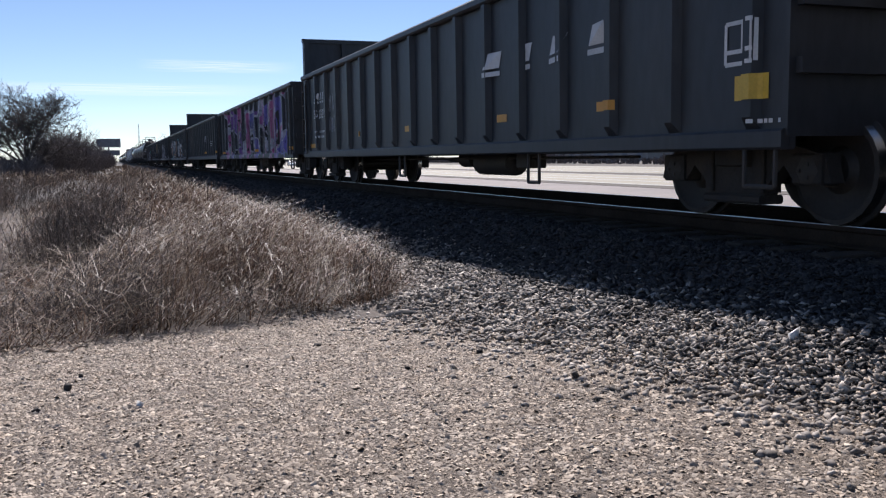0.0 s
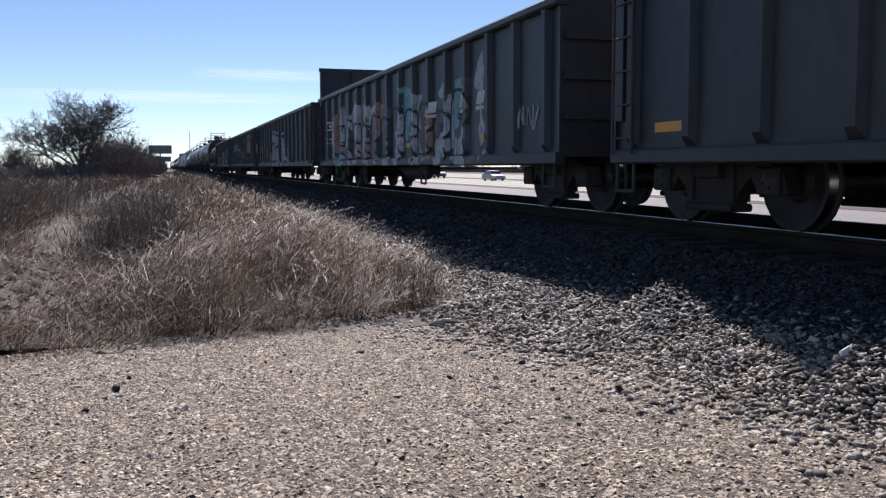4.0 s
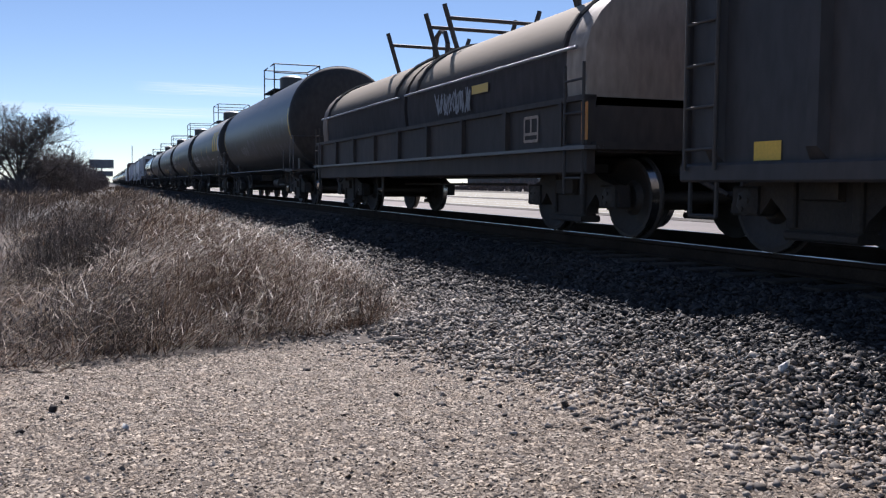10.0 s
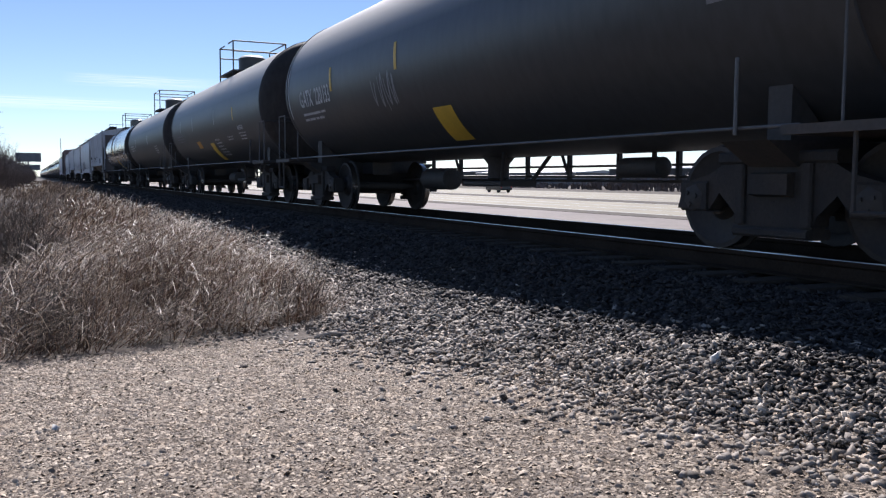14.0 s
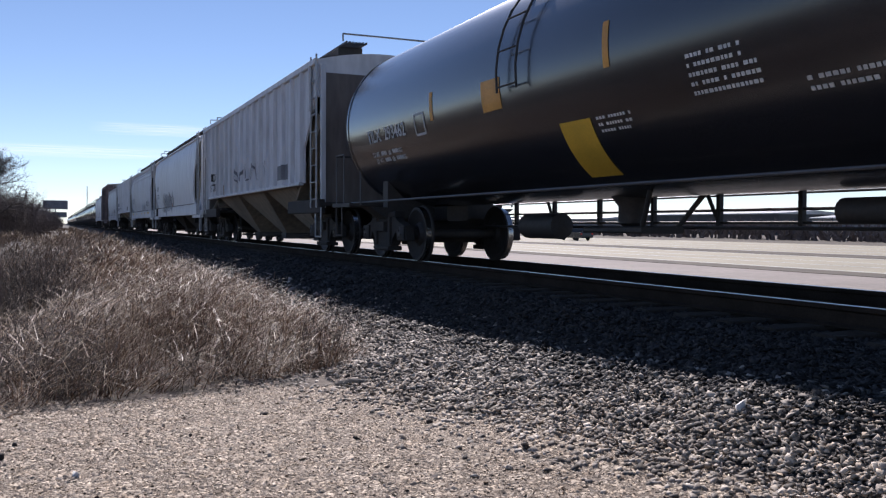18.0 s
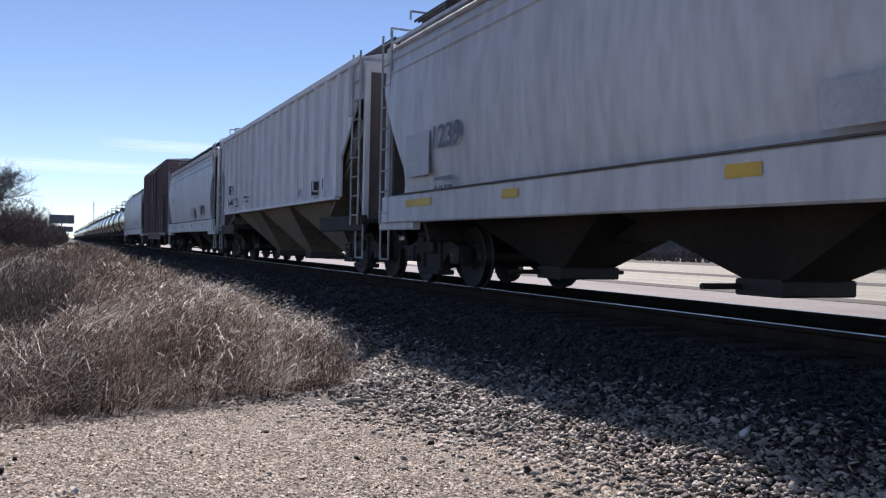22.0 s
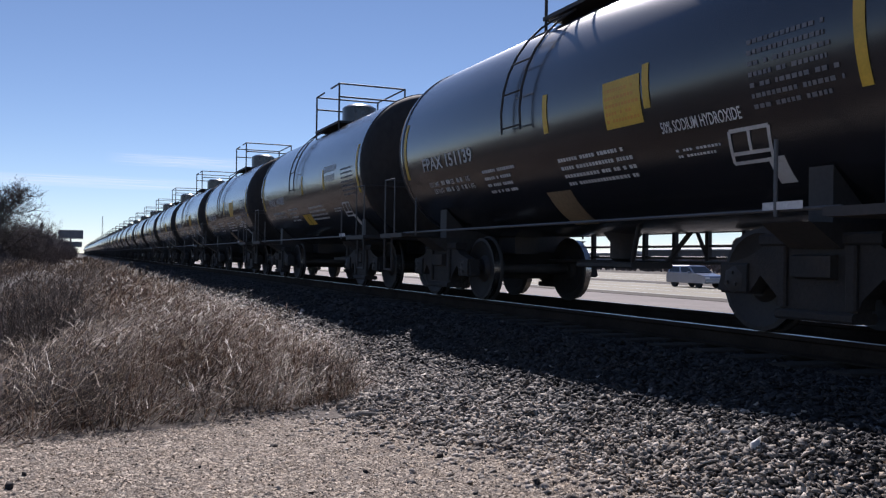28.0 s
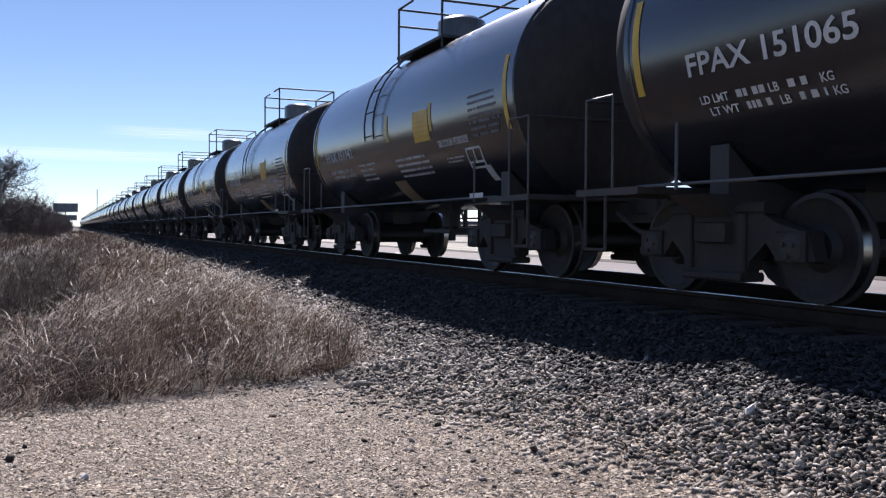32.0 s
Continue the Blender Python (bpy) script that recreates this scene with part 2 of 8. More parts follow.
def sprayed(name, base, region, palette, outline, cell=(1.1, 1.4), edge=0.05, inner=True, drop=0.0):
    """A car's paint with a spray-painted piece on the near side: cells of colour with dark or light outlines, inside
    region = (y0, y1, z0, z1) with an uneven upper edge."""
    m = base.copy()
    m.name = name
    nt = m.node_tree
    n, link = nt.nodes, nt.links.new
    b = n["Principled BSDF"]
    under = b.inputs["Base Color"].links[0].from_socket
    co = n.new("ShaderNodeTexCoord")
    wob = n.new("ShaderNodeTexNoise")
    wob.inputs["Scale"].default_value, wob.inputs["Detail"].default_value = 1.1, 2
    link(co.outputs["Object"], wob.inputs["Vector"])
    sub = n.new("ShaderNodeVectorMath"); sub.operation = "MULTIPLY_ADD"
    link(wob.outputs["Color"], sub.inputs[0])
    sub.inputs[1].default_value = (0, 1.5, 1.2)
    link(co.outputs["Object"], sub.inputs[2])
    mp = n.new("ShaderNodeMapping")
    mp.inputs["Scale"].default_value = (0, 1 / cell[0], 1 / cell[1])
    link(sub.outputs[0], mp.inputs["Vector"])
    cells = n.new("ShaderNodeTexVoronoi")
    cells.inputs["Scale"].default_value = 1.0
    link(mp.outputs[0], cells.inputs["Vector"])
    lines = n.new("ShaderNodeTexVoronoi")
    lines.feature = "DISTANCE_TO_EDGE"
    lines.inputs["Scale"].default_value = 1.0
    link(mp.outputs[0], lines.inputs["Vector"])
    sep = n.new("ShaderNodeSeparateColor")
    link(cells.outputs["Color"], sep.inputs[0])
    ramp = n.new("ShaderNodeValToRGB")
    ramp.color_ramp.interpolation = "CONSTANT"
    el = ramp.color_ramp.elements
    while len(el) < len(palette):
        el.new(0.5)
    for k, c in enumerate(palette):
        el[k].position, el[k].color = k / len(palette), (*c, 1)
    link(sep.outputs[0], ramp.inputs["Fac"])
    fade = n.new("ShaderNodeMixRGB")
    fade.blend_type = "SOFT_LIGHT"
    fade.inputs["Fac"].default_value = 0.7
    link(ramp.outputs[0], fade.inputs["Color1"])
    link(wob.outputs["Fac"], fade.inputs["Color2"])

    def math_node(op, a, v):
        q = n.new("ShaderNodeMath"); q.operation = op; q.use_clamp = True
        link(a, q.inputs[0])
        if isinstance(v, (int, float)):
            q.inputs[1].default_value = v
        else:
            link(v, q.inputs[1])
        return q.outputs[0]

    def band(sock, lo, hi, soft):
        a = n.new("ShaderNodeMapRange"); a.inputs["From Min"].default_value, a.inputs["From Max"].default_value = lo, lo + soft
        c = n.new("ShaderNodeMapRange"); c.inputs["From Min"].default_value, c.inputs["From Max"].default_value = hi, hi - soft
        link(sock, a.inputs["Value"]); link(sock, c.inputs["Value"])
        return math_node("MULTIPLY", a.outputs[0], c.outputs[0])

    on = math_node("LESS_THAN", lines.outputs["Distance"], edge)
    line = n.new("ShaderNodeMixRGB")
    link(on, line.inputs["Fac"])
    link(fade.outputs[0], line.inputs["Color1"])
    line.inputs["Color2"].default_value = (*outline, 1)
    pos, raw = n.new("ShaderNodeSeparateXYZ"), n.new("ShaderNodeSeparateXYZ")
    link(sub.outputs[0], pos.inputs[0]); link(co.outputs["Object"], raw.inputs[0])
    y0, y1, z0, z1 = region
    mask = math_node("MULTIPLY", band(pos.outputs["Y"], y0 + 0.75, y1 + 0.75, 0.08), band(pos.outputs["Z"], z0 + 0.6, z1 + 0.6, 0.05))
    near = math_node("LESS_THAN", raw.outputs["X"], -1.0)
    mask = math_node("MULTIPLY", mask, near)
    if drop:
        mask = math_node("MULTIPLY", mask, math_node("GREATER_THAN", sep.outputs[1], drop))
    if not inner:
        mask = math_node("MULTIPLY", mask, on)
    worn = n.new("ShaderNodeTexNoise")
    worn.inputs["Scale"].default_value, worn.inputs["Detail"].default_value = 9, 4
    link(co.outputs["Object"], worn.inputs["Vector"])
    wr = n.new("ShaderNodeMapRange")
    wr.inputs["From Min"].default_value, wr.inputs["From Max"].default_value, wr.inputs["To Min"].default_value = 0.3, 0.55, 0.45
    link(worn.outputs["Fac"], wr.inputs["Value"])
    mask = math_node("MULTIPLY", mask, wr.outputs[0])
    fin = n.new("ShaderNodeMixRGB")
    link(mask, fin.inputs["Fac"]); link(under, fin.inputs["Color1"]); link(line.outputs[0], fin.inputs["Color2"])
    link(fin.outputs[0], b.inputs["Base Color"])
    return m



# ---- mesh helpers ----
class Geo:
    """Collects vertices and faces of one part."""

    def __init__(self):
        self.v, self.f, self.smooth = [], [], False

    def poly(self, pts, faces):
        k = len(self.v)
        self.v += [tuple(p) for p in pts]
        self.f += [tuple(i + k for i in q) for q in faces]
        return self

    def hexa(self, p):
        return self.poly(p, [(0, 3, 2, 1), (4, 5, 6, 7), (0, 1, 5, 4), (1, 2, 6, 5), (2, 3, 7, 6), (3, 0, 4, 7)])

    def box(self, x0, x1, y0, y1, z0, z1, c=0.0):
        """A box; c cuts its four long edges along z, y or x, whichever is longest."""
        if not c:
            return self.hexa([(x0, y0, z0), (x1, y0, z0), (x1, y1, z0), (x0, y1, z0), (x0, y0, z1), (x1, y0, z1), (x1, y1, z1), (x0, y1, z1)])
        def ring(a0, a1, b0, b1):
            return [(a0 + c, b0), (a1 - c, b0), (a1, b0 + c), (a1, b1 - c), (a1 - c, b1), (a0 + c, b1), (a0, b1 - c), (a0, b0 + c)]
        dx, dy, dz = x1 - x0, y1 - y0, z1 - z0
        if dy >= dx and dy >= dz:
            return self.prism(ring(x0, x1, z0, z1), y0, y1, "y")
        if dz >= dx:
            return self.prism(ring(x0, x1, y0, y1), z0, z1, "z")
        return self.prism(ring(y0, y1, z0, z1), x0, x1, "x")

    def prism(self, prof, a, b, axis="y"):
        put = {"y": lambda p, t: (p[0], t, p[1]), "x": lambda p, t: (t, p[0], p[1]), "z": lambda p, t: (p[0], p[1], t)}[axis]
        n = len(prof)
        pts = [put(p, a) for p in prof] + [put(p, b) for p in prof]
        faces = [(i, (i + 1) % n, n + (i + 1) % n, n + i) for i in range(n)]
        area = sum(prof[i][0] * prof[(i + 1) % n][1] - prof[(i + 1) % n][0] * prof[i][1] for i in range(n))
        faces += [tuple(reversed(range(n))), tuple(range(n, 2 * n))]
        if (area > 0) == (axis == "y"):
            faces = [tuple(reversed(q)) for q in faces]
        return self.poly(pts, faces)

    def rings(self, rings, cap=True, close=False):
        n, m = len(rings[0]), len(rings)
        pts = [p for r in rings for p in r]
        faces = []
        for j in range(m - (0 if close else 1)):
            a, b = j * n, ((j + 1) % m) * n
            faces += [(a + i, a + (i + 1) % n, b + (i + 1) % n, b + i) for i in range(n)]
        if cap and not close:
            faces += [tuple(reversed(range(n))), tuple(range((m - 1) * n, m * n))]
        return self.poly(pts, faces)

    def rod(self, p, q, r, n=8, r2=None):
        p, q = Vector(p), Vector(q)
        w = (q - p).normalized()
        u = w.orthogonal().normalized()
        v = w.cross(u)
        r2 = r if r2 is None else r2
        ring = lambda c, rr: [c + (u * math.cos(6.2832 * i / n) + v * math.sin(6.2832 * i / n)) * rr for i in range(n)]
        return self.rings([ring(p, r), ring(q, r2)])

    def pipe(self, pts, r, n=6):
        for a, b in zip(pts, pts[1:]):
            self.rod(a, b, r, n)
        return self

    def lathe(self, prof, centre, axis="x", n=24):
        """prof: (along the axis, radius)."""
        cx, cy, cz = centre
        rings = []
        for a, r in prof:
            ring = []
            for i in range(n):
                s, c = math.sin(6.2832 * i / n) * r, math.cos(6.2832 * i / n) * r
                ring.append((cx + a, cy + c, cz + s) if axis == "x" else (cx + s, cy + a, cz + c) if axis == "y" else (cx + c, cy + s, cz + a))
            rings.append(ring)
        return self.rings(rings)

    def mesh(self, name, mat, smooth=None):
        me = bpy.data.meshes.new(name)
        me.from_pydata(self.v, [], self.f)
        if mat:
            me.materials.append(mat)
        if self.smooth if smooth is None else smooth:
            me.polygons.foreach_set("use_smooth", [True] * len(me.polygons))
            me.set_sharp_from_angle(angle=radians(38))
        me.update()
        return me


def part(name, geo, mat, parent, label="", smooth=False, at=None):
    """One mesh object under a thing or a part."""
    me = geo.mesh(name, mat, smooth) if isinstance(geo, Geo) else geo
    ob = new(name, me)
    ob.parent = parent
    if at is not None:
        ob.matrix_basis = at
    if label:
        ob["label"] = label
    return ob


def empty(name, label, category, group="", kind=""):
    return tagged(new(name), label, category, group, kind)


# ---- ground ----
TX = 6.25                    # the track's centre line at y = 10
SKEW = 0.0078                # the track bears off to the left by so much a metre
HEADING = math.degrees(math.atan(SKEW))
FOOT_X = (3.1, 3.05, 2.95, 2.8, 2.62, 2.42, 1.97, 2.6, 3.1, 2.95)
LOT = -0.84                  # level of the gravel lot by the grass


def smooth01(a, b, x):
    t = np.clip((x - a) / (b - a), 0, 1)
    return t * t * (3 - 2 * t)


def veer(y):
    """How far the track has moved sideways at y."""
    return -SKEW * (np.asarray(y, float) - 10)


def lot_level(y):
    """The lot rises gently towards the near end."""
    return LOT + 0.26 * (1 - smooth01(2.0, 8.5, y))


def shoulder_level(y):
    """Height of the ballast's shoulder halfway up, 2.7 m from the track's centre line."""
    return np.interp(y, (3, 4, 5, 6.2, 8, 10, 11.6, 14, 18), (-0.32, -0.37, -0.44, -0.48, -0.54, -0.57, -0.58, -0.55, -0.5))


def foot(y):
    """Where the ballast's shoulder meets the lot and the grass."""
    y = np.asarray(y, float)
    return np.interp(y, (2.0, 2.6, 3.7, 4.6, 5.9, 6.8, 7.8, 9.2, 10.3, 13), FOOT_X) + np.minimum(0, veer(y)) + 0.06 * np.sin(y * 2.9) + 0.05 * np.sin(y * 6.1 + 1)


def ground_z(x, y):
    """Height of the ground: lot, field, ballast shoulder, track bed and the road's strip beyond."""
    x, y = np.asarray(x, float), np.asarray(y, float)
    lot = LOT + (lot_level(y) - LOT) * (1 - smooth01(14, 26, np.abs(x)))
    field = LOT - 0.1 * smooth01(7, 16, y) * smooth01(1.5, -2.5, x) - 0.35 * smooth01(-3, -30, x)
    u = x - veer(y)
    base = np.where(u < TX, np.minimum(lot, field + 0.27), LOT)
    toe = foot(y) - veer(y) + 0.05
    half, top = shoulder_level(y), -0.23
    near = np.where(u < 3.55, base + (half - base) * np.clip((u - toe) / (3.55 - toe), 0, 1), half + (top - half) * np.clip((u - 3.55) / 0.95, 0, 1))
    far = top + (-1.5 - top) * np.clip((u - 8.0) / 4.0, 0, 1)
    return np.where(u < TX, near, far)


def sheet(name, xs, ys, mat, dz=0.0, wob=0.0):
    xs, ys = np.asarray(xs, float), np.asarray(ys, float)
    gx, gy = np.meshgrid(xs, ys, indexing="ij")
    gz = ground_z(gx, gy) + dz
    if wob:
        gz = gz + wob * (np.sin(gx * 2.1 + gy * 0.7) * np.sin(gy * 1.7 - gx) + 0.6 * np.sin(gx * 5.3 + 1) * np.sin(gy * 4.7))
    nx, ny = len(xs), len(ys)
    v = np.stack([gx, gy, gz], -1).reshape(-1, 3)
    i = np.arange(nx * ny).reshape(nx, ny)
    f = np.stack([i[:-1, :-1], i[1:, :-1], i[1:, 1:], i[:-1, 1:]], -1).reshape(-1, 4)
    me = bpy.data.meshes.new(name)
    me.from_pydata(v.tolist(), [], f.tolist())
    me.materials.append(mat)
    me.polygons.foreach_set("use_smooth", [True] * len(me.polygons))
    return new(name, me)


def spaced(*bits):
    out = []
    for a, b, n in bits:
        out += list(np.linspace(a, b, n, endpoint=False))
    return out + [bits[-1][1]]


ground = sheet("ground", spaced((-2500, -60, 12), (-60, -8, 20), (-8, 12.5, 90), (12.5, 60, 12), (60, 2500, 12)),
               spaced((-2500, -20, 14), (-20, 0, 20), (0, 30, 100), (30, 120, 40), (120, 4500, 24)), FIELD, -0.04)
tagged(ground, "dry winter field of flattened brown grass and soil", "ground", kind="structure")



def grass_front(x):
    """Where the mown lot ends and the standing grass begins."""
    return 7.1 + 0.33 * np.clip(np.asarray(x, float) + 0.4, -2, 2.4)


def lot_sheet():
    xs = spaced((-60, -6, 12), (-6, 4.0, 64))
    n = 60
    v, f = [], []
    for i, x in enumerate(xs):
        top = float(grass_front(x)) + 0.12 * math.sin(x * 3.1) + 0.25
        for j in range(n + 1):
            y = -25 + (top + 25) * (j / n) ** 0.6
            z = float(ground_z(x, y)) + 0.006 - 0.12 * float(smooth01(0.0, 0.12, x - foot(y)))
            v.append((x, y, z))
    for i in range(len(xs) - 1):
        for j in range(n):
            a = i * (n + 1) + j
            f.append((a, a + n + 1, a + n + 2, a + 1))
    me = bpy.data.meshes.new("gravel_lot")
    me.from_pydata(v, [], f)
    me.materials.append(GRAVEL)
    me.polygons.foreach_set("use_smooth", [True] * len(f))
    return tagged(new("gravel_lot", me), "pale tan crushed gravel lot beside the tracks", "gravel", kind="structure")


lot = lot_sheet()
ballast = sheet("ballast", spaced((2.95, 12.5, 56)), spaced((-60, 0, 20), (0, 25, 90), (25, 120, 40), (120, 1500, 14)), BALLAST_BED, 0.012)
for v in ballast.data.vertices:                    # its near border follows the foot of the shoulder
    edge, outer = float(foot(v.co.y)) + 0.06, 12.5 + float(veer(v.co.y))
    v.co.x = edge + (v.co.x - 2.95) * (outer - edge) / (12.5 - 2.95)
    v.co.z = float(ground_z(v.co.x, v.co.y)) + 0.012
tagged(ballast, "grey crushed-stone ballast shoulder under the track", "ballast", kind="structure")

# Track: rails, wooden ties
def rail(x, name):
    prof = [(-0.036, 0), (0.036, 0), (0.036, -0.035), (0.01, -0.05), (0.008, -0.14), (0.07, -0.158), (0.07, -0.17), (-0.07, -0.17), (-0.07, -0.158), (-0.008, -0.14), (-0.01, -0.05), (-0.036, -0.035)]
    r = tagged(new("rail", Geo().prism(prof, -200, 1500).mesh("rail", RAIL_RUST)), "rusty steel running rail with a bright worn head", "rail", "rails of the track", "structure")
    r.matrix_basis = pose(x + float(veer(0)), 0, 0, 0, 0, HEADING)
    part("rail_head", Geo().prism([(-0.02, -0.012), (-0.016, 0.004), (0.016, 0.004), (0.02, -0.012)], -200, 1500), RAIL_STEEL, r, "polished rail head")
    return r


rail_near = rail(TX - 0.753, "near")
rail_far = rail(TX + 0.753, "far")
tie_mesh = Geo().box(-1.3, 1.3, -0.115, 0.115, -0.36, -0.172, 0.012).mesh("tie", TIE_WOOD)
ties = tagged(new("track_bed"), "wooden cross ties under the rails", "ties", kind="structure")
ties.matrix_basis = pose(TX + float(veer(0)), 0, 0, 0, 0, HEADING)
for k in range(-8, 90):
    o = part("tie", tie_mesh, None, ties)
    o.location = (0.03 * math.sin(k * 2.3), k * 0.52, 0)
far_ties = Geo()
for k in range(90, 700):
    far_ties.box(-1.3, 1.3, k * 0.52 - 0.11, k * 0.52 + 0.11, -0.36, -0.172)
tagged(part("distant_ties", far_ties, TIE_WOOD, ties), kind="stuff")

# Roads beyond the track
def strip(name, x0, x1, z, mat, label, cat):
    g = Geo().box(x0, x1, -1300, 1500, z - 0.3, z)
    return tagged(new(name, g.mesh(name, mat)), label, cat, kind="structure")


strip("frontage_road", 20.6, 30.0, -1.44, DUSTY_ROAD, "dusty pinkish-grey frontage road beside the track", "road")
strip("verge_near", 30.0, 32.4, -1.42, VERGE, "narrow dark strip of dry grass between roads", "verge")
strip("highway_near_lanes", 32.4, 47.2, -1.43, CONCRETE, "bright cream concrete lanes of a highway", "road")
strip("highway_median", 47.2, 52.0, -1.41, VERGE, "dry grass median of the highway", "verge")
strip("highway_far_lanes", 52.0, 80.0, -1.43, CONCRETE, "bright cream concrete far lanes of a highway", "road")
strip("verge_far", 80.0, 136.0, -1.42, VERGE, "dry brown verge beyond the highway", "verge")
for k, (x, w) in enumerate(((32.9, 0.16), (37.0, 0.12), (40.9, 0.12), (46.6, 0.16), (52.6, 0.16), (58.0, 0.12), (65.0, 0.12), (74.0, 0.16))):
    strip("lane_line", x, x + w, -1.424, WHITE, "thin white painted lane line", "road marking")



# ---- stones, grass and brush as joined geometry ----
rng = np.random.default_rng(7)


def scatter_mesh(name, base_v, base_f, pos, size, mat, rot_tilt=1.0, jitter=0.25, flat=(1, 1, 1)):
    """Many irregular copies of a small solid in one mesh. size: one number for each place."""
    n, k = len(pos), len(base_v)
    v = np.repeat(np.asarray(base_v, float)[None], n, 0)
    v = v * (1 + rng.uniform(-jitter, jitter, (n, k, 1))) * np.asarray(flat)
    v = v * rng.uniform(0.7, 1.35, (n, 1, 3))
    a = rng.uniform(-np.pi, np.pi, (n, 3)) * np.array([rot_tilt, rot_tilt, 1])
    for ax in (0, 1, 2):
        c, s = np.cos(a[:, ax])[:, None], np.sin(a[:, ax])[:, None]
        i, j = (ax + 1) % 3, (ax + 2) % 3
        vi, vj = v[..., i].copy(), v[..., j].copy()
        v[..., i], v[..., j] = c * vi - s * vj, s * vi + c * vj
    v = v * np.asarray(size)[:, None, None] + np.asarray(pos)[:, None, :]
    f = (np.asarray(base_f)[None] + (np.arange(n) * k)[:, None, None]).reshape(-1, len(base_f[0]))
    me = bpy.data.meshes.new(name)
    nv, nf, m = n * k, len(f), f.shape[1]
    me.vertices.add(nv)
    me.vertices.foreach_set("co", v.reshape(-1))
    me.loops.add(nf * m)
    me.loops.foreach_set("vertex_index", f.reshape(-1).astype(np.int32))
    me.polygons.add(nf)
    me.polygons.foreach_set("loop_start", np.arange(0, nf * m, m, dtype=np.int32))
    me.update(calc_edges=True)
    me.materials.append(mat)
    return me


OCTA_V = [(1, 0, 0), (-1, 0, 0), (0, 1, 0), (0, -1, 0), (0, 0, 1), (0, 0, -1)]
OCTA_F = [(0, 2, 4), (2, 1, 4), (1, 3, 4), (3, 0, 4), (2, 0, 5), (1, 2, 5), (3, 1, 5), (0, 3, 5)]
ROCK_V = [(-1, -0.8, -0.6), (0.9, -1, -0.5), (1, 0.8, -0.7), (-0.8, 1, -0.6), (-0.7, -0.6, 0.6), (0.6, -0.8, 0.8), (0.8, 0.5, 0.55), (-0.5, 0.8, 0.75)]
ROCK_F = [(0, 2, 1), (0, 3, 2), (4, 5, 6), (4, 6, 7), (0, 1, 5), (0, 5, 4), (1, 2, 6), (1, 6, 5), (2, 3, 7), (2, 7, 6), (3, 0, 4), (3, 4, 7)]


CHIP_V = [(1, -0.7, -0.5), (0.8, 0.9, -0.6), (-0.9, 0.7, -0.5), (-1, -0.8, -0.6), (0.25, -0.2, 0.55)]      # bedded in the ground, so it has no underside
CHIP_F = [(0, 1, 4), (1, 2, 4), (2, 3, 4), (3, 0, 4)]


def over_ground(x, y, lift):
    return np.stack([x, y, ground_z(x, y) + lift], -1)


# pale gravel of the lot, denser towards the eye
n = 330000
y = 1.9 + 6.6 * rng.uniform(0, 1, n) ** 0.9
x = rng.uniform(-2.9, 4.1, n)
keep = (y < grass_front(x) + 0.35) & (x < foot(y) + rng.normal(0.16, 0.12, n)) & (x > -0.5 * y - 0.2 - np.abs(rng.normal(0, 0.5, n))) & (y > 1.9 + np.abs(rng.normal(0, 0.25, n)))
x, y = x[keep], y[keep]
sz = rng.uniform(0.004, 0.0105, len(x)) * rng.choice([1, 1, 1, 1, 1.5], len(x))
tagged(part("pebbles", scatter_mesh("pebbles", CHIP_V, CHIP_F, over_ground(x, y, rng.uniform(0, 0.01, len(x))), sz, PEBBLE, 0.2, 0.4, (1.35, 0.9, 0.62)), None, lot), "loose pale gravel stones", kind="stuff")

# the same gravel, sparser, over the rest of the lot
m = 110000
x, y = rng.uniform(-9, 3.9, m), rng.uniform(-7, 7.2, m)
k = (y < grass_front(x)) & (x < foot(y)) & ((y < 2.3) | (x < -0.5 * y))
x, y = x[k], y[k]
tagged(part("pebbles", scatter_mesh("pebbles", CHIP_V, CHIP_F, over_ground(x, y, 0.004), rng.uniform(0.009, 0.02, len(x)), PEBBLE, 0.2, 0.3, (1.3, 0.85, 0.7)), None, lot), "loose pale gravel stones", kind="stuff")

# ballast stones on the shoulder and between the rails
def ballast_field(n, x0, x1, y0, y1, s0, s1):
    y = rng.uniform(y0, y1, n)
    x = rng.uniform(x0, x1, n) + veer(y)
    edge = foot(y) + rng.normal(0.03, 0.1, n)
    k = x > edge
    x, y = x[k], y[k]
    return over_ground(x, y, rng.uniform(-0.006, 0.035, len(x))), rng.uniform(s0, s1, len(x)) * rng.choice([0.7, 1, 1, 1.25], len(x))


for args in ((42000, 1.8, 5.35, 1.2, 5.2, 0.007, 0.017), (50000, 1.8, 5.35, 5.2, 12.5, 0.009, 0.022), (20000, 2.6, 5.35, -9, 1.2, 0.016, 0.03), (34000, 2.2, 5.4, 12.5, 34, 0.018, 0.034), (9000, 2.6, 5.4, 34, 80, 0.035, 0.055), (6000, 5.7, 6.9, 1, 25, 0.016, 0.03)):
    p, s = ballast_field(*args)
    darkened = p[:, 0] - veer(p[:, 1]) > 3.5 + rng.normal(0, 0.22, len(p))        # the train's shadow is put into the colour of stones nearer the rails
    for pick, mat, label in ((~darkened, STONE, "angular pale grey crushed stones"), (darkened, SHADE_STONE, "crushed stones coloured dark for the train shadow")):
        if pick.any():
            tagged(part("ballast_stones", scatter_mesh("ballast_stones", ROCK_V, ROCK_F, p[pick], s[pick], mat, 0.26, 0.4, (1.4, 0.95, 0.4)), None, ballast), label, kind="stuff")
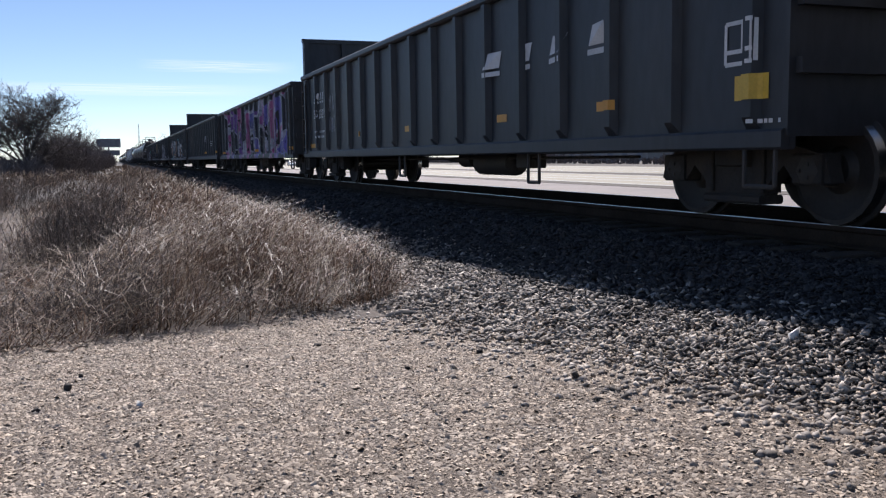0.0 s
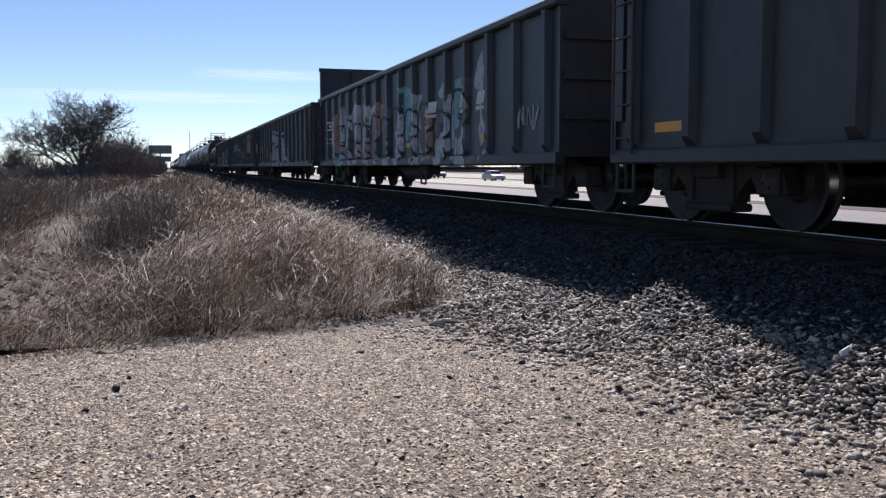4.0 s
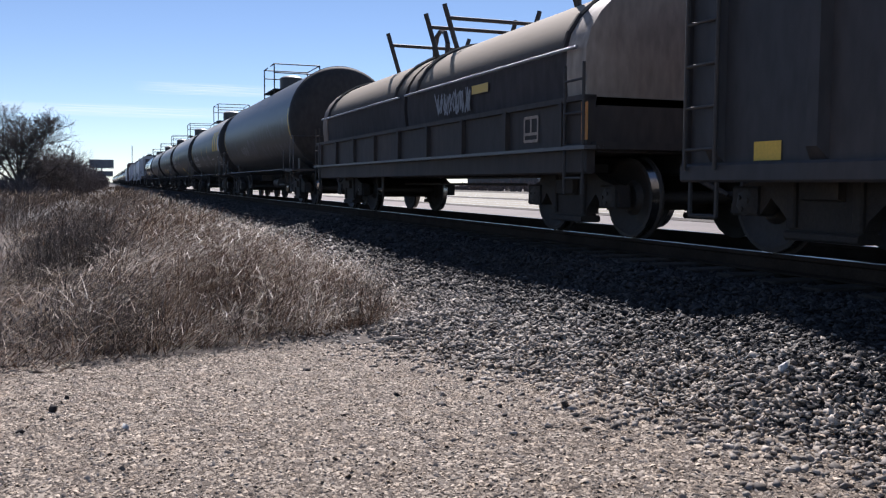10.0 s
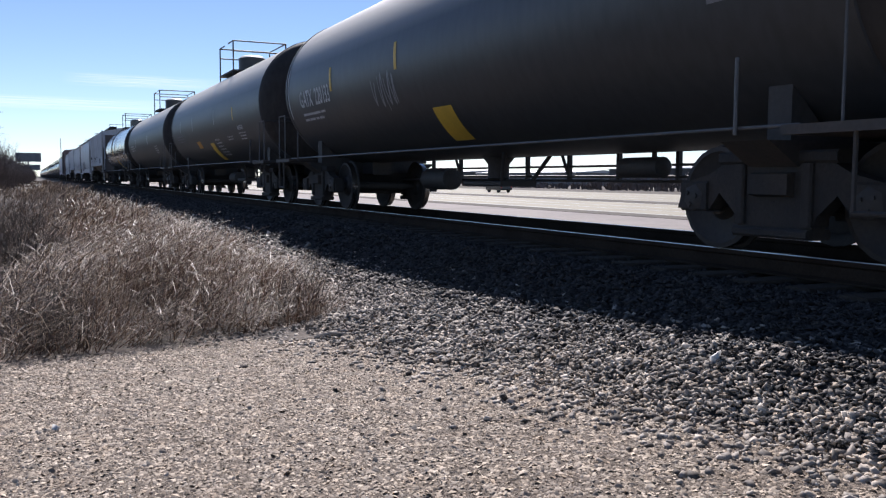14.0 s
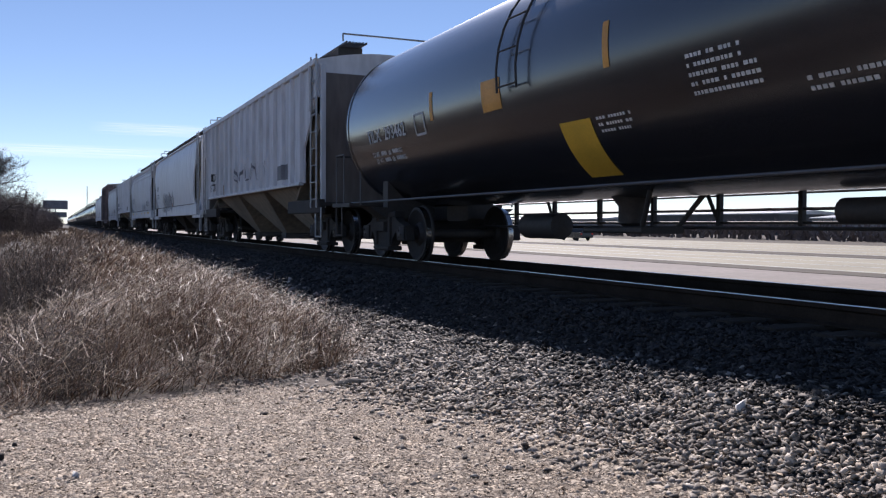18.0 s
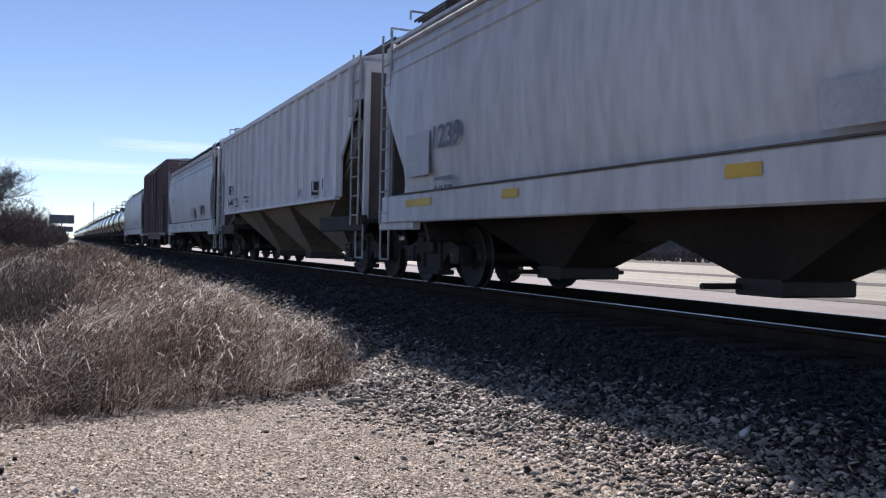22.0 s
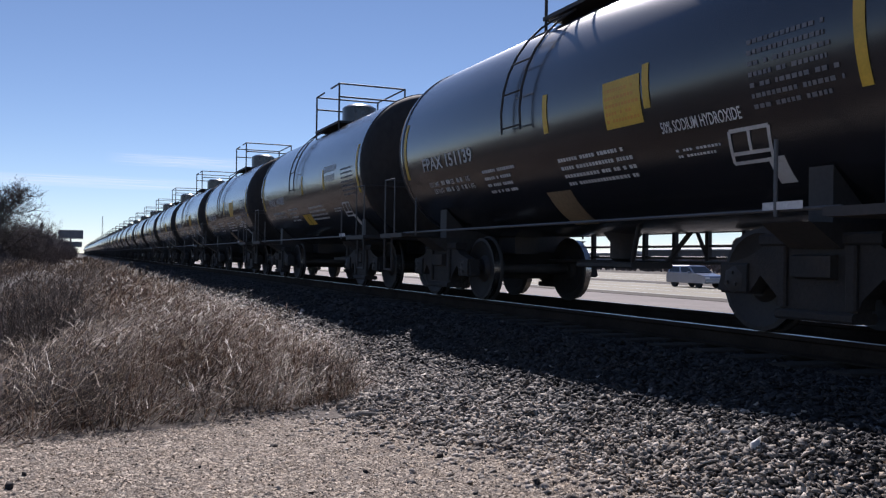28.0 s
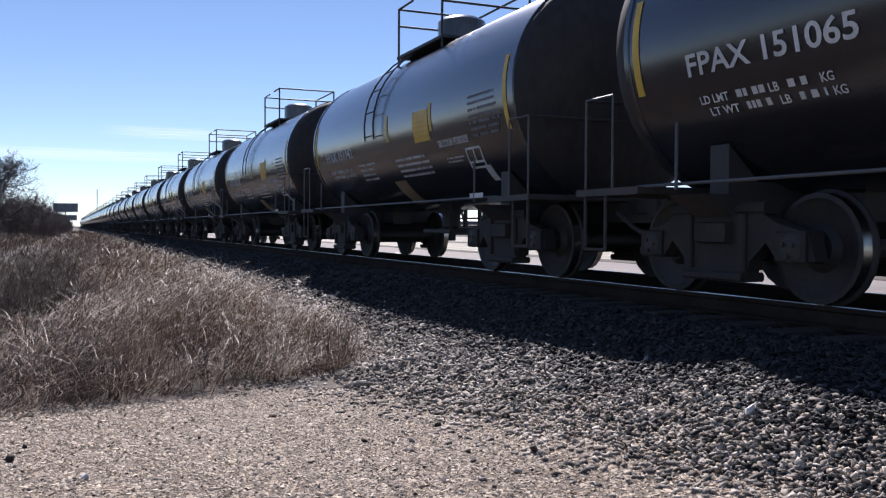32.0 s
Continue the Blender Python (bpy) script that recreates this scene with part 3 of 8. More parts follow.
# pale gravel strewn into the foot of the ballast, small dark stones strewn into the lot
y = rng.uniform(1.6, 12, 4000)
x = foot(y) + np.abs(rng.normal(0, 0.3, 4000))
tagged(part("strewn_gravel", scatter_mesh("strewn_gravel", ROCK_V, ROCK_F, over_ground(x, y, 0.022), rng.uniform(0.008, 0.018, 4000), PEBBLE, 0.2, 0.25, (1.2, 0.9, 0.55)), None, ballast), kind="stuff")
y = rng.uniform(1.6, 8.5, 900)
x = foot(y) - np.abs(rng.normal(0, 0.35, 900))
tagged(part("strewn_stones", scatter_mesh("strewn_stones", ROCK_V, ROCK_F, over_ground(x, y, 0.012), rng.uniform(0.01, 0.024, 900), STONE, 0.2, 0.25, (1.2, 0.9, 0.6)), None, lot), kind="stuff")

# the stones nearest to the camera, one by one
kinds = []
for k in range(8):
    kinds.append(scatter_mesh("stone", ROCK_V, ROCK_F, [(0, 0, 0)], [0.02], STONE, 0.2, 0.35, (1.35, 0.9, 0.42)))
for k in range(260):
    y = rng.uniform(2.2, 6.5)
    x = float(foot(y)) + rng.uniform(0.1, 1.1)
    o = part("stone", kinds[k % 8], None, ballast)
    o.matrix_basis = pose(x, y, float(ground_z(x, y)) + 0.03, *rng.uniform(-25, 25, 2), rng.uniform(0, 360))

# dark lumps, leaves and chips lying on the lot
LUMP = material("dark_lump", (0.05, 0.042, 0.036), 0.9, scale=20, amount=0.3)
CHIP = material("white_chip", (0.7, 0.68, 0.64), 0.8, scale=20, amount=0.2)
DRIFT = material("grey_driftwood", (0.3, 0.27, 0.23), 0.85, scale=20, amount=0.4, streak=0.2)
for (x, y, s, dark) in ((2.36, 4.27, 0.045, 1), (1.95, 4.2, 0.03, 1), (2.9, 4.3, 0.032, 1), (2.78, 3.95, 0.034, 1), (3.03, 3.85, 0.034, 1), (3.42, 3.75, 0.05, 0),
                        (1.28, 6.2, 0.03, 1), (-0.36, 5.4, 0.03, 1), (-0.47, 4.85, 0.028, 1), (0.03, 4.75, 0.028, 0), (-0.3, 5.8, 0.02, 1), (2.2, 5.3, 0.03, 1), (1.6, 5.0, 0.025, 1), (0.7, 5.6, 0.022, 1)):
    me = scatter_mesh("stone", ROCK_V, ROCK_F, [(0, 0, 0)], [s * 0.8], LUMP if dark else CHIP, 1.0, 0.25, (1.1, 0.9, 0.7))
    o = tagged(new("stone", me), "dark lump of stone lying on pale gravel" if dark else "whitish chip of stone lying on pale gravel", "stone", "stones on the lot")
    o.location = (x, y, float(ground_z(x, y)) + s * 0.35)


def branch_piece(name, p, q, r, mat, label):
    g = Geo()
    p, q = Vector(p), Vector(q)
    pts = [p.lerp(q, t) + Vector((0, 0, 0.02 * math.sin(t * 9))) for t in np.linspace(0, 1, 6)]
    for a, b, t in zip(pts, pts[1:], np.linspace(1, 0.5, 5)):
        g.rod(a, b, r * t, 7, r * (t - 0.1))
    return tagged(new(name, g.mesh(name, mat, True)), label, "stick", "sticks on the lot")


z0 = LOT
branch_piece("stick", (2.15, 7.35, z0 + 0.04), (2.85, 7.2, z0 + 0.12), 0.022, DRIFT, "weathered grey stick lying at the edge of the ballast")
branch_piece("stick", (3.25, 3.6, z0 + 0.19), (3.5, 3.62, z0 + 0.2), 0.022, LUMP, "short dark stick lying on the gravel")
branch_piece("stick", (-0.62, 7.0, z0 + 0.03), (-0.3, 6.85, z0 + 0.08), 0.012, STRAW, "pale dry stalk lying at the edge of the grass")


def blades(name, x, y, height, width, lean, mat, base_lift=0.0, bend=0.5):
    """Grass: each blade a bent, tapering strip of two quads and a tip."""
    n = len(x)
    z = ground_z(x, y) + base_lift
    a = rng.uniform(0, 2 * np.pi, n)
    la = rng.normal(0.3, 1.3, n)
    dx, dy = np.cos(la) * lean, np.sin(la) * lean
    wx, wy = np.cos(a) * width / 2, np.sin(a) * width / 2
    rows = []
    for t, w in ((0, 1.0), (0.4, 0.85), (0.75, 0.55)):
        cx, cy, cz = x + dx * height * t ** (1 + bend), y + dy * height * t ** (1 + bend), z + height * t * (1 - 0.25 * lean * t)
        rows.append(np.stack([cx - wx * w, cy - wy * w, cz], -1))
        rows.append(np.stack([cx + wx * w, cy + wy * w, cz], -1))
    rows.append(np.stack([x + dx * height, y + dy * height, z + height * (1 - 0.3 * lean)], -1))
    v = np.stack(rows, 1).reshape(-1, 3)
    base = (np.arange(n) * 7)[:, None]
    q = np.concatenate([base + np.array([[0, 1, 3, 2]]), base + np.array([[2, 3, 5, 4]])], 0)
    t = base + np.array([[4, 5, 6]])
    me = bpy.data.meshes.new(name)
    me.vertices.add(len(v))
    me.vertices.foreach_set("co", v.reshape(-1))
    loops = np.concatenate([q.reshape(-1), t.reshape(-1)]).astype(np.int32)
    me.loops.add(len(loops))
    me.loops.foreach_set("vertex_index", loops)
    me.polygons.add(len(q) + len(t))
    me.polygons.foreach_set("loop_start", np.concatenate([np.arange(len(q)) * 4, len(q) * 4 + np.arange(len(t)) * 3]).astype(np.int32))
    me.update(calc_edges=True)
    me.materials.append(mat)
    return me


def clumped(n, x0, x1, y0, y1, clumps, spread):
    """Places gathered in tufts of very different thickness."""
    cx, cy = rng.uniform(x0, x1, clumps), rng.uniform(y0, y1, clumps)
    k = (clumps * rng.uniform(0, 1, n) ** 1.7).astype(int)
    return cx[k] + rng.normal(0, spread, n), cy[k] + rng.normal(0, spread, n)


def grass_edge(y):
    """The grass's limit towards the ballast."""
    return 2.2 + 0.95 * smooth01(7.6, 12, y) + 0.25 * np.sin(y * 0.9) + np.minimum(0, veer(y))


def trodden(x, y):
    """A flattened hollow in the grass where the soil shows."""
    patch = np.exp(-((x + 1.75 + 0.12 * (y - 10)) / 0.85) ** 4 - ((y - 11.2) / 3.0) ** 4)
    way = np.exp(-((x + 1.9 + 1.0 * smooth01(12, 28, y)) / 0.55) ** 2) * smooth01(11, 14, y) * (1 - smooth01(55, 80, y))
    return np.maximum(patch, 0.9 * way)


def thinned(x, y, mat):
    """How much of the grass is missing where dark weeds and soil take over."""
    gone = 0.93 * trodden(x, y)
    return gone if mat is WEED else np.maximum(gone, 0.62 * smooth01(0.5, -0.7, x) * (1 - smooth01(13, 17, y)))


def tallness(x, y):
    """Taller on a ridge along the ballast, lower and trodden to the left."""
    ridge = np.exp(-((x - 1.2) / 1.45) ** 2)
    low = 0.26 - 0.13 * smooth01(0.2, -0.8, x) * (1 - smooth01(11, 14, y)) + 0.5 * smooth01(-2.6, -3.6, x) * smooth01(14, 18, y)
    return (1 - 0.75 * trodden(x, y)) * (low + (0.84 - low) * ridge + (0.12 * np.sin(x * 1.7 + 1) * np.sin(y * 0.9) + 0.15 * np.sin(x * 4.1 + y) * np.sin(y * 2.7) + 0.1 * np.sin(x * 7.3 - y) * np.sin(y * 4.9)) * (0.4 + 0.6 * ridge))


def grass_layer(n, x0, x1, y0, y1, w, hk, mat, clumps, spread, lean=0.35, name="grass"):
    x, y = clumped(n, x0, x1, y0, y1, clumps, spread)
    k = (y > grass_front(x) + rng.normal(0.1, 0.1, n)) & (x < grass_edge(y) + rng.normal(0, 0.12, n))
    k &= rng.uniform(0, 1, n) > thinned(x, y, mat)
    x, y = x[k], y[k]
    m = len(x)
    h = tallness(x, y) * hk * rng.uniform(0.55, 1.15, m)
    edge = np.clip((y - grass_front(x)) / 0.6, 0.5, 1)
    return blades(name, x, y, h * edge, w * rng.uniform(0.6, 1.3, m), np.abs(rng.normal(lean, 0.3, m)), mat)


field_grass = tagged(new("dry_grass"), "tall reddish-brown dry grass standing beside the ballast", "grass", kind="stuff")


def leaf_layer(n, x0, x1, y0, y1, w, long, mat, clumps, spread, low=0.1, high=1.0):
    """Short dry leaves that stick out of the stems every way, at all heights."""
    x, y = clumped(n, x0, x1, y0, y1, clumps, spread)
    k = (y > grass_front(x) + rng.normal(0.12, 0.1, n)) & (x < grass_edge(y) + rng.normal(0, 0.12, n))
    k &= rng.uniform(0, 1, n) > thinned(x, y, mat)
    x, y = x[k], y[k]
    m = len(x)
    edge = np.clip((y - grass_front(x)) / 0.6, 0.5, 1)
    lift = tallness(x, y) * edge * rng.uniform(low, high, m) * 0.95
    return blades("leaves", x, y, long * rng.uniform(0.5, 1.4, m), w * rng.uniform(0.6, 1.4, m), np.abs(rng.normal(1.3, 0.8, m)), mat, lift, 0.3)


def stalk_layer(n, x0, x1, y0, y1, w, long, mat):
    """Long thin stalks, bent over and lying on the rest."""
    x, y = clumped(n, x0, x1, y0, y1, n // 6, 0.12)
    k = (y > grass_front(x) + 0.15) & (x < grass_edge(y)) & (rng.uniform(0, 1, len(x)) > 0.9 * thinned(x, y, mat))
    x, y = x[k], y[k]
    m = len(x)
    edge = np.clip((y - grass_front(x)) / 0.9, 0.2, 1)
    return blades("stalks", x, y, long * rng.uniform(0.5, 1.3, m), w * np.ones(m), rng.uniform(1.8, 2.8, m), mat, tallness(x, y) * edge * rng.uniform(0.3, 1.0, m), 0.2)


for args in ((11000, -6, 3.0, 7, 14, 0.005, 0.2, STRAW), (4200, -3.6, 0.0, 7.6, 14, 0.006, 0.3, STRAW), (600, -4.2, -1.6, 14, 30, 0.01, 0.3, STRAW), (3600, -6, 3.0, 7, 14, 0.005, 0.18, GRASS), (4500, -14, 3.2, 14, 30, 0.009, 0.25, STRAW), (700, -5, 0.4, 7, 13, 0.007, 0.2, STRAW)):
    tagged(part("bent_stalks", stalk_layer(*args), None, field_grass), kind="stuff")
for args in ((15000, -7, 3.2, 7.0, 14, 0.0045, 1.0, GRASS, 380, 0.11, 0.55),
             (1800, -7, 3.2, 7.0, 14, 0.005, 0.95, STRAW, 500, 0.14, 0.8),
             (2500, -7, 0.2, 7.0, 13, 0.008, 0.42, STRAW, 60, 0.2, 1.8),
             (20000, -7, 0.2, 7.4, 16, 0.006, 1.0, WEED, 110, 0.2, 0.4),
             (3000, -1.1, 0.1, 11.8, 15.5, 0.006, 1.2, WEED, 60, 0.14, 0.6),
             (9000, -9, -3.0, 16, 30, 0.009, 1.5, WEED, 160, 0.3, 0.25),
             (16000, -18, 3.3, 14, 34, 0.010, 1.0, GRASS, 600, 0.2, 0.5),
             (2500, -18, 3.3, 14, 34, 0.010, 0.8, STRAW, 500, 0.25, 0.9),
             (6000, -18, -0.6, 15, 34, 0.012, 0.8, WEED, 150, 0.4, 0.3),
             (18000, -50, 3.3, 34, 90, 0.03, 1.0, FAR_GRASS, 1600, 0.5, 0.5),
             (1500, -50, 3.3, 34, 90, 0.03, 0.85, STRAW, 800, 0.5, 0.9),
             (7000, -50, -1.5, 34, 90, 0.035, 0.9, WEED, 200, 0.8, 0.4),
             (16000, -90, 3.2, 90, 260, 0.11, 1.0, FAR_GRASS, 3000, 1.0, 0.4)):
    tagged(part("grass_blades", grass_layer(*args), None, field_grass), kind="stuff")
for args in ((26000, -7, 3.2, 7.0, 14, 0.0065, 0.12, GRASS, 480, 0.15),
             (7000, -7, 3.2, 7.0, 14, 0.006, 0.1, STRAW, 500, 0.16, 0.25),
             (20000, -7, 0.2, 7.0, 15, 0.009, 0.15, WEED, 120, 0.3),
             (26000, -18, 3.3, 14, 34, 0.014, 0.2, GRASS, 1400, 0.3),
             (12000, -18, 0.5, 14, 40, 0.016, 0.25, WEED, 300, 0.5),
             (6000, -18, 3.3, 14, 34, 0.013, 0.16, STRAW, 1000, 0.3, 0.3),
             (12000, -50, 3.3, 34, 90, 0.04, 0.4, FAR_GRASS, 1200, 0.6),
             (3000, -50, 3.3, 34, 90, 0.035, 0.3, STRAW, 800, 0.6, 0.4)):
    tagged(part("leaves", leaf_layer(*args), None, field_grass), kind="stuff")
# pale seed heads over the tall grass, put in for its glints
x, y = clumped(9000, -3, 3.2, 7.2, 22, 1500, 0.2)
k = (y > grass_front(x) + 0.15) & (x < grass_edge(y))
x, y = x[k], y[k]
h = tallness(x, y) * rng.uniform(0.3, 1.05, len(x))
tagged(part("seed_heads", scatter_mesh("seed_heads", OCTA_V, OCTA_F, over_ground(x, y, h), rng.uniform(0.003, 0.008, len(x)) * (1 + 0.05 * np.maximum(0, y - 10)), STRAW, 0.2, 0.3, (0.6, 0.6, 1.6)), None, field_grass), kind="stuff")
# thatch lying on the soil under the grass
for m, mat in ((20000, GRASS), (4500, STRAW)):
    x, y = rng.uniform(-8, 2.9, m), rng.uniform(7, 18, m)
    k = (y > grass_front(x)) & (x < grass_edge(y)) & (rng.uniform(0, 1, m) > 0.88 * trodden(x, y))
    tagged(part("thatch", blades("thatch", x[k], y[k], rng.uniform(0.15, 0.4, k.sum()), 0.008 * np.ones(k.sum()), rng.uniform(1.4, 2.4, k.sum()), mat, 0.02), None, field_grass), kind="stuff")
soil = sheet("soil", spaced((-8, 3.0, 40)), spaced((7.4, 34, 70)), SOIL, 0.012, 0.012)
x, y = rng.uniform(-4, 0, 2600), rng.uniform(8.2, 16, 2600)
k = rng.uniform(0, 1, 2600) < trodden(x, y)
tagged(part("clods", scatter_mesh("clods", ROCK_V, ROCK_F, over_ground(x[k], y[k], 0.02), 0.012 + 0.05 * rng.uniform(0, 1, k.sum()) ** 4, SOIL, 0.3, 0.4, (1.4, 1.0, 0.5)), None, soil), kind="stuff")
tagged(soil, "dark soil and litter under the standing grass", "soil", kind="structure")


def weed_clump(x, y, h, spread, n, mat, label, seed):
    """A dead forb: stiff stems with side twigs."""
    r = random.Random(seed)
    g = Geo()
    z = float(ground_z(x, y))
    for _ in range(n):
        a, l = r.uniform(0, 6.28), r.uniform(0.1, spread)
        hh = h * r.uniform(0.3, 1.0)
        p0 = Vector((x + r.gauss(0, 0.5) * spread, y + r.gauss(0, 0.6) * spread, z))
        p1 = p0 + Vector((math.cos(a) * l * 0.5, math.sin(a) * l * 0.5, hh * 0.6))
        p2 = p0 + Vector((math.cos(a) * l, math.sin(a) * l, hh))
        g.rod(p0, p1, 0.004, 4, 0.003).rod(p1, p2, 0.003, 4, 0.0015)
        for _ in range(5):
            t = r.uniform(0.4, 1.0)
            q = p0.lerp(p1, t) if r.random() < 0.4 else p1.lerp(p2, t)
            w = Vector((r.uniform(-1, 1), r.uniform(-1, 1), r.uniform(0.3, 1.2))) * 0.13
            g.rod(q, q + w, 0.002, 3, 0.001)
    return tagged(new("dead_weed", g.mesh("dead_weed", mat)), label, "weed", "dead weeds in the grass")


for k, (x, y, h, s, n) in enumerate(((2.55, 8.9, 0.55, 0.35, 34), (2.2, 8.5, 0.45, 0.3, 26), (-0.6, 12.6, 0.9, 0.6, 80), (-0.2, 13.2, 0.95, 0.5, 80), (-3.9, 13.2, 0.85, 0.7, 50), (0.2, 8.0, 0.5, 0.35, 24), (1.2, 8.2, 0.55, 0.35, 26), (-4.2, 19.0, 1.1, 0.9, 90), (1.9, 12.0, 0.6, 0.4, 26), (-0.8, 13.4, 1.05, 0.6, 100), (-0.4, 14.0, 1.1, 0.6, 100), (-0.5, 14.8, 1.0, 0.6, 80), (-0.3, 21.6, 1.2, 1.1, 90), (-4.4, 21.0, 1.2, 1.0, 90), (-3.9, 17.0, 1.1, 0.8, 90), (-3.7, 24.0, 1.2, 0.8, 110), (-4.8, 23.0, 1.3, 0.9, 120), (-5.4, 26.0, 1.3, 1.2, 120), (-0.6, 17.5, 1.0, 0.6, 80), (-0.6, 8.1, 0.4, 0.4, 40), (-0.3, 8.7, 0.45, 0.4, 40), (-4.0, 30, 1.4, 1.6, 120), (-2.5, 27, 1.2, 1.4, 100))):
    weed_clump(x, y, h, s, n, WEED, "dark dead weed stems standing in dry grass", k)
# broken pale stalk at the grass's corner, white scrap in the grass, survey stakes by the ballast
branch_piece("broken_stalk", (1.62, 8.0, LOT + 0.02), (1.78, 8.25, LOT + 0.42), 0.011, STRAW, "pale broken stalk leaning at the edge of the grass")
scrap = Geo().poly([(0, 0, 0), (0.12, 0.03, 0.02), (0.13, 0.05, 0.14), (0.02, 0.02, 0.17), (0.03, 0.08, 0.02), (0.12, 0.1, 0.05), (0.1, 0.1, 0.15), (0.03, 0.08, 0.14)], [(0, 1, 2, 3), (7, 6, 5, 4), (0, 4, 5, 1), (1, 5, 6, 2), (2, 6, 7, 3), (3, 7, 4, 0)])
o = tagged(new("paper_scrap", scrap.mesh("paper_scrap", CHIP)), "crumpled white scrap lying in the dry grass", "litter")
o.location = (-0.85, 11.6, float(ground_z(-0.85, 11.6)) + 0.03)
o.scale = (0.8, 0.8, 0.8)
for k, (x, y, h) in enumerate(((2.55, 52.0, 1.0), (2.9, 50.0, 0.55), (3.2, 49.0, 0.5))):
    g = Geo().box(-0.07, 0.07, -0.05, 0.05, 0, h * 0.8, 0.01).lathe([(h * 0.8, 0.1), (h, 0.08), (h + 0.04, 0.02)], (0, 0, 0), "z", 10)
    o = tagged(new("marker_post", g.mesh("marker_post", LUMP)), "short dark marker post standing beside the ballast", "post", "marker posts")
    o.location = (x, y, float(ground_z(x, y)) - 0.05)


# ---- bare trees ----
def tree_mesh(height, seed, levels=4):
    """A low-forking bare tree: limbs fan out into a broad round crown of fine twigs."""
    r = random.Random(seed)
    trunk, twigs = Geo(), Geo()

    def grow(p, way, length, rad, level):
        g, n = (trunk, 4) if level < 2 else (twigs, 3)
        pts, w = [p], way.copy()
        for k in range(n):
            w = (w + Vector((r.uniform(-1, 1), r.uniform(-1, 1), r.uniform(-0.5, 0.9))) * 0.2).normalized()
            pts.append(pts[-1] + w * (length / n))
        for k in range(n):
            a, b = rad * (1 - 0.7 * k / n), rad * (1 - 0.7 * (k + 1) / n)
            g.rod(pts[k], pts[k + 1], max(a, 0.009), 7 if level == 0 else 5 if level == 1 else 3, max(b, 0.008))
        if level >= levels:
            return
        for k in range((7, 6, 6, 5)[min(level, 3)]):
            t = r.uniform(0.3, 1.0) * n
            q = pts[int(min(t, n - 0.01))].lerp(pts[int(min(t, n - 0.01)) + 1], t % 1 if t < n else 1.0)
            side = Vector((r.uniform(-1, 1), r.uniform(-1, 1), r.uniform(-0.5, 0.7))).normalized()
            grow(q, (w * 0.6 + side * 0.8).normalized(), length * r.uniform(0.42, 0.62), max(rad * 0.4, 0.01), level + 1)

    base = Vector((0, 0, height * 0.12))
    trunk.rod((0, 0, -0.2), base, height * 0.03, 9, height * 0.026)
    for k in range(10):
        a, lean = 6.2832 * k / 10 + r.uniform(-0.3, 0.3), (0.1, 0.7, 0.4, 1.0, 1.2)[k % 5] + r.uniform(-0.1, 0.1)
        way = Vector((math.cos(a) * math.sin(lean), math.sin(a) * math.sin(lean), math.cos(lean)))
        grow(base, way, height * (0.62 - 0.05 * lean + 0.02 * (k % 3)), height * 0.016, 0)
    return trunk, twigs


def bare_tree(x, y, height, seed, levels, label, sx=1.0):
    trunk, twigs = tree_mesh(height, seed, levels)
    t = empty("bare_tree", label, "tree", "bare trees")
    t.location = (x, y, float(ground_z(x, y)) - 0.1)
    t.scale = (sx, sx, 1)
    part("trunk", trunk, BARK, t)
    part("crown", twigs, BARK, t, "crown of fine bare twigs")
    return t


bare_tree(-7.5, 82, 7.9, 5, 4, "wide leafless winter tree standing in the field", 0.96)
bare_tree(-15.0, 95, 3.6, 8, 3, "smaller leafless winter tree in the field")
for k, (x, y, h) in enumerate(((19.0, 420, 13.0), (24.0, 470, 10.0), (-30, 210, 7.0))):
    bare_tree(x, y, h, 20 + k, 3, "distant leafless tree against the sky")


def brush(x, y, h, spread, n, seed):
    r = random.Random(seed)
    g = Geo()
    z = float(ground_z(x, y)) - 0.1
    for _ in range(n):
        a, d = r.uniform(0, 6.28), spread * math.sqrt(r.random())
        p = Vector((x + math.cos(a) * d, y + math.sin(a) * d, z))
        hh = h * r.uniform(0.5, 1.05) * (1 - 0.35 * (d / spread) ** 2)
        q = p + Vector((r.uniform(-0.3, 0.3), r.uniform(-0.3, 0.3), 1)) * hh * 0.6
        g.rod(p, q, 0.025, 3, 0.014)
        for _ in range(9):
            s = p.lerp(q, r.uniform(0.3, 1.0))
            g.rod(s, s + Vector((r.uniform(-0.6, 0.6), r.uniform(-0.6, 0.6), r.uniform(0.25, 0.9))) * hh * 0.36, 0.013, 3, 0.006)
    return tagged(new("brush_thicket", g.mesh("brush_thicket", BRUSH)), "dense leafless brush growing along the fence line", "bush", "brush along the line")


for k in range(34):
    y = 84 + k * 7.5
    brush(-5.6 + 0.9 * math.sin(k * 1.7) + 0.02 * k, y, 6.9 - 0.04 * k + 0.6 * math.sin(k * 2.1), 2.3 + 0.02 * k, 150, 50 + k)
for k, (x, y, h) in enumerate(((-9.2, 80, 3.0), (-8.0, 78, 3.4), (-11.5, 84, 2.8), (-7.0, 76, 2.6), (-13.5, 86, 2.0))):
    brush(x, y, h, 2.4, 120, 250 + k)
for k in range(5):
    brush(-14.0 - 2.2 * k, 92 + 5 * k, 2.6, 2.4, 60, 150 + k)
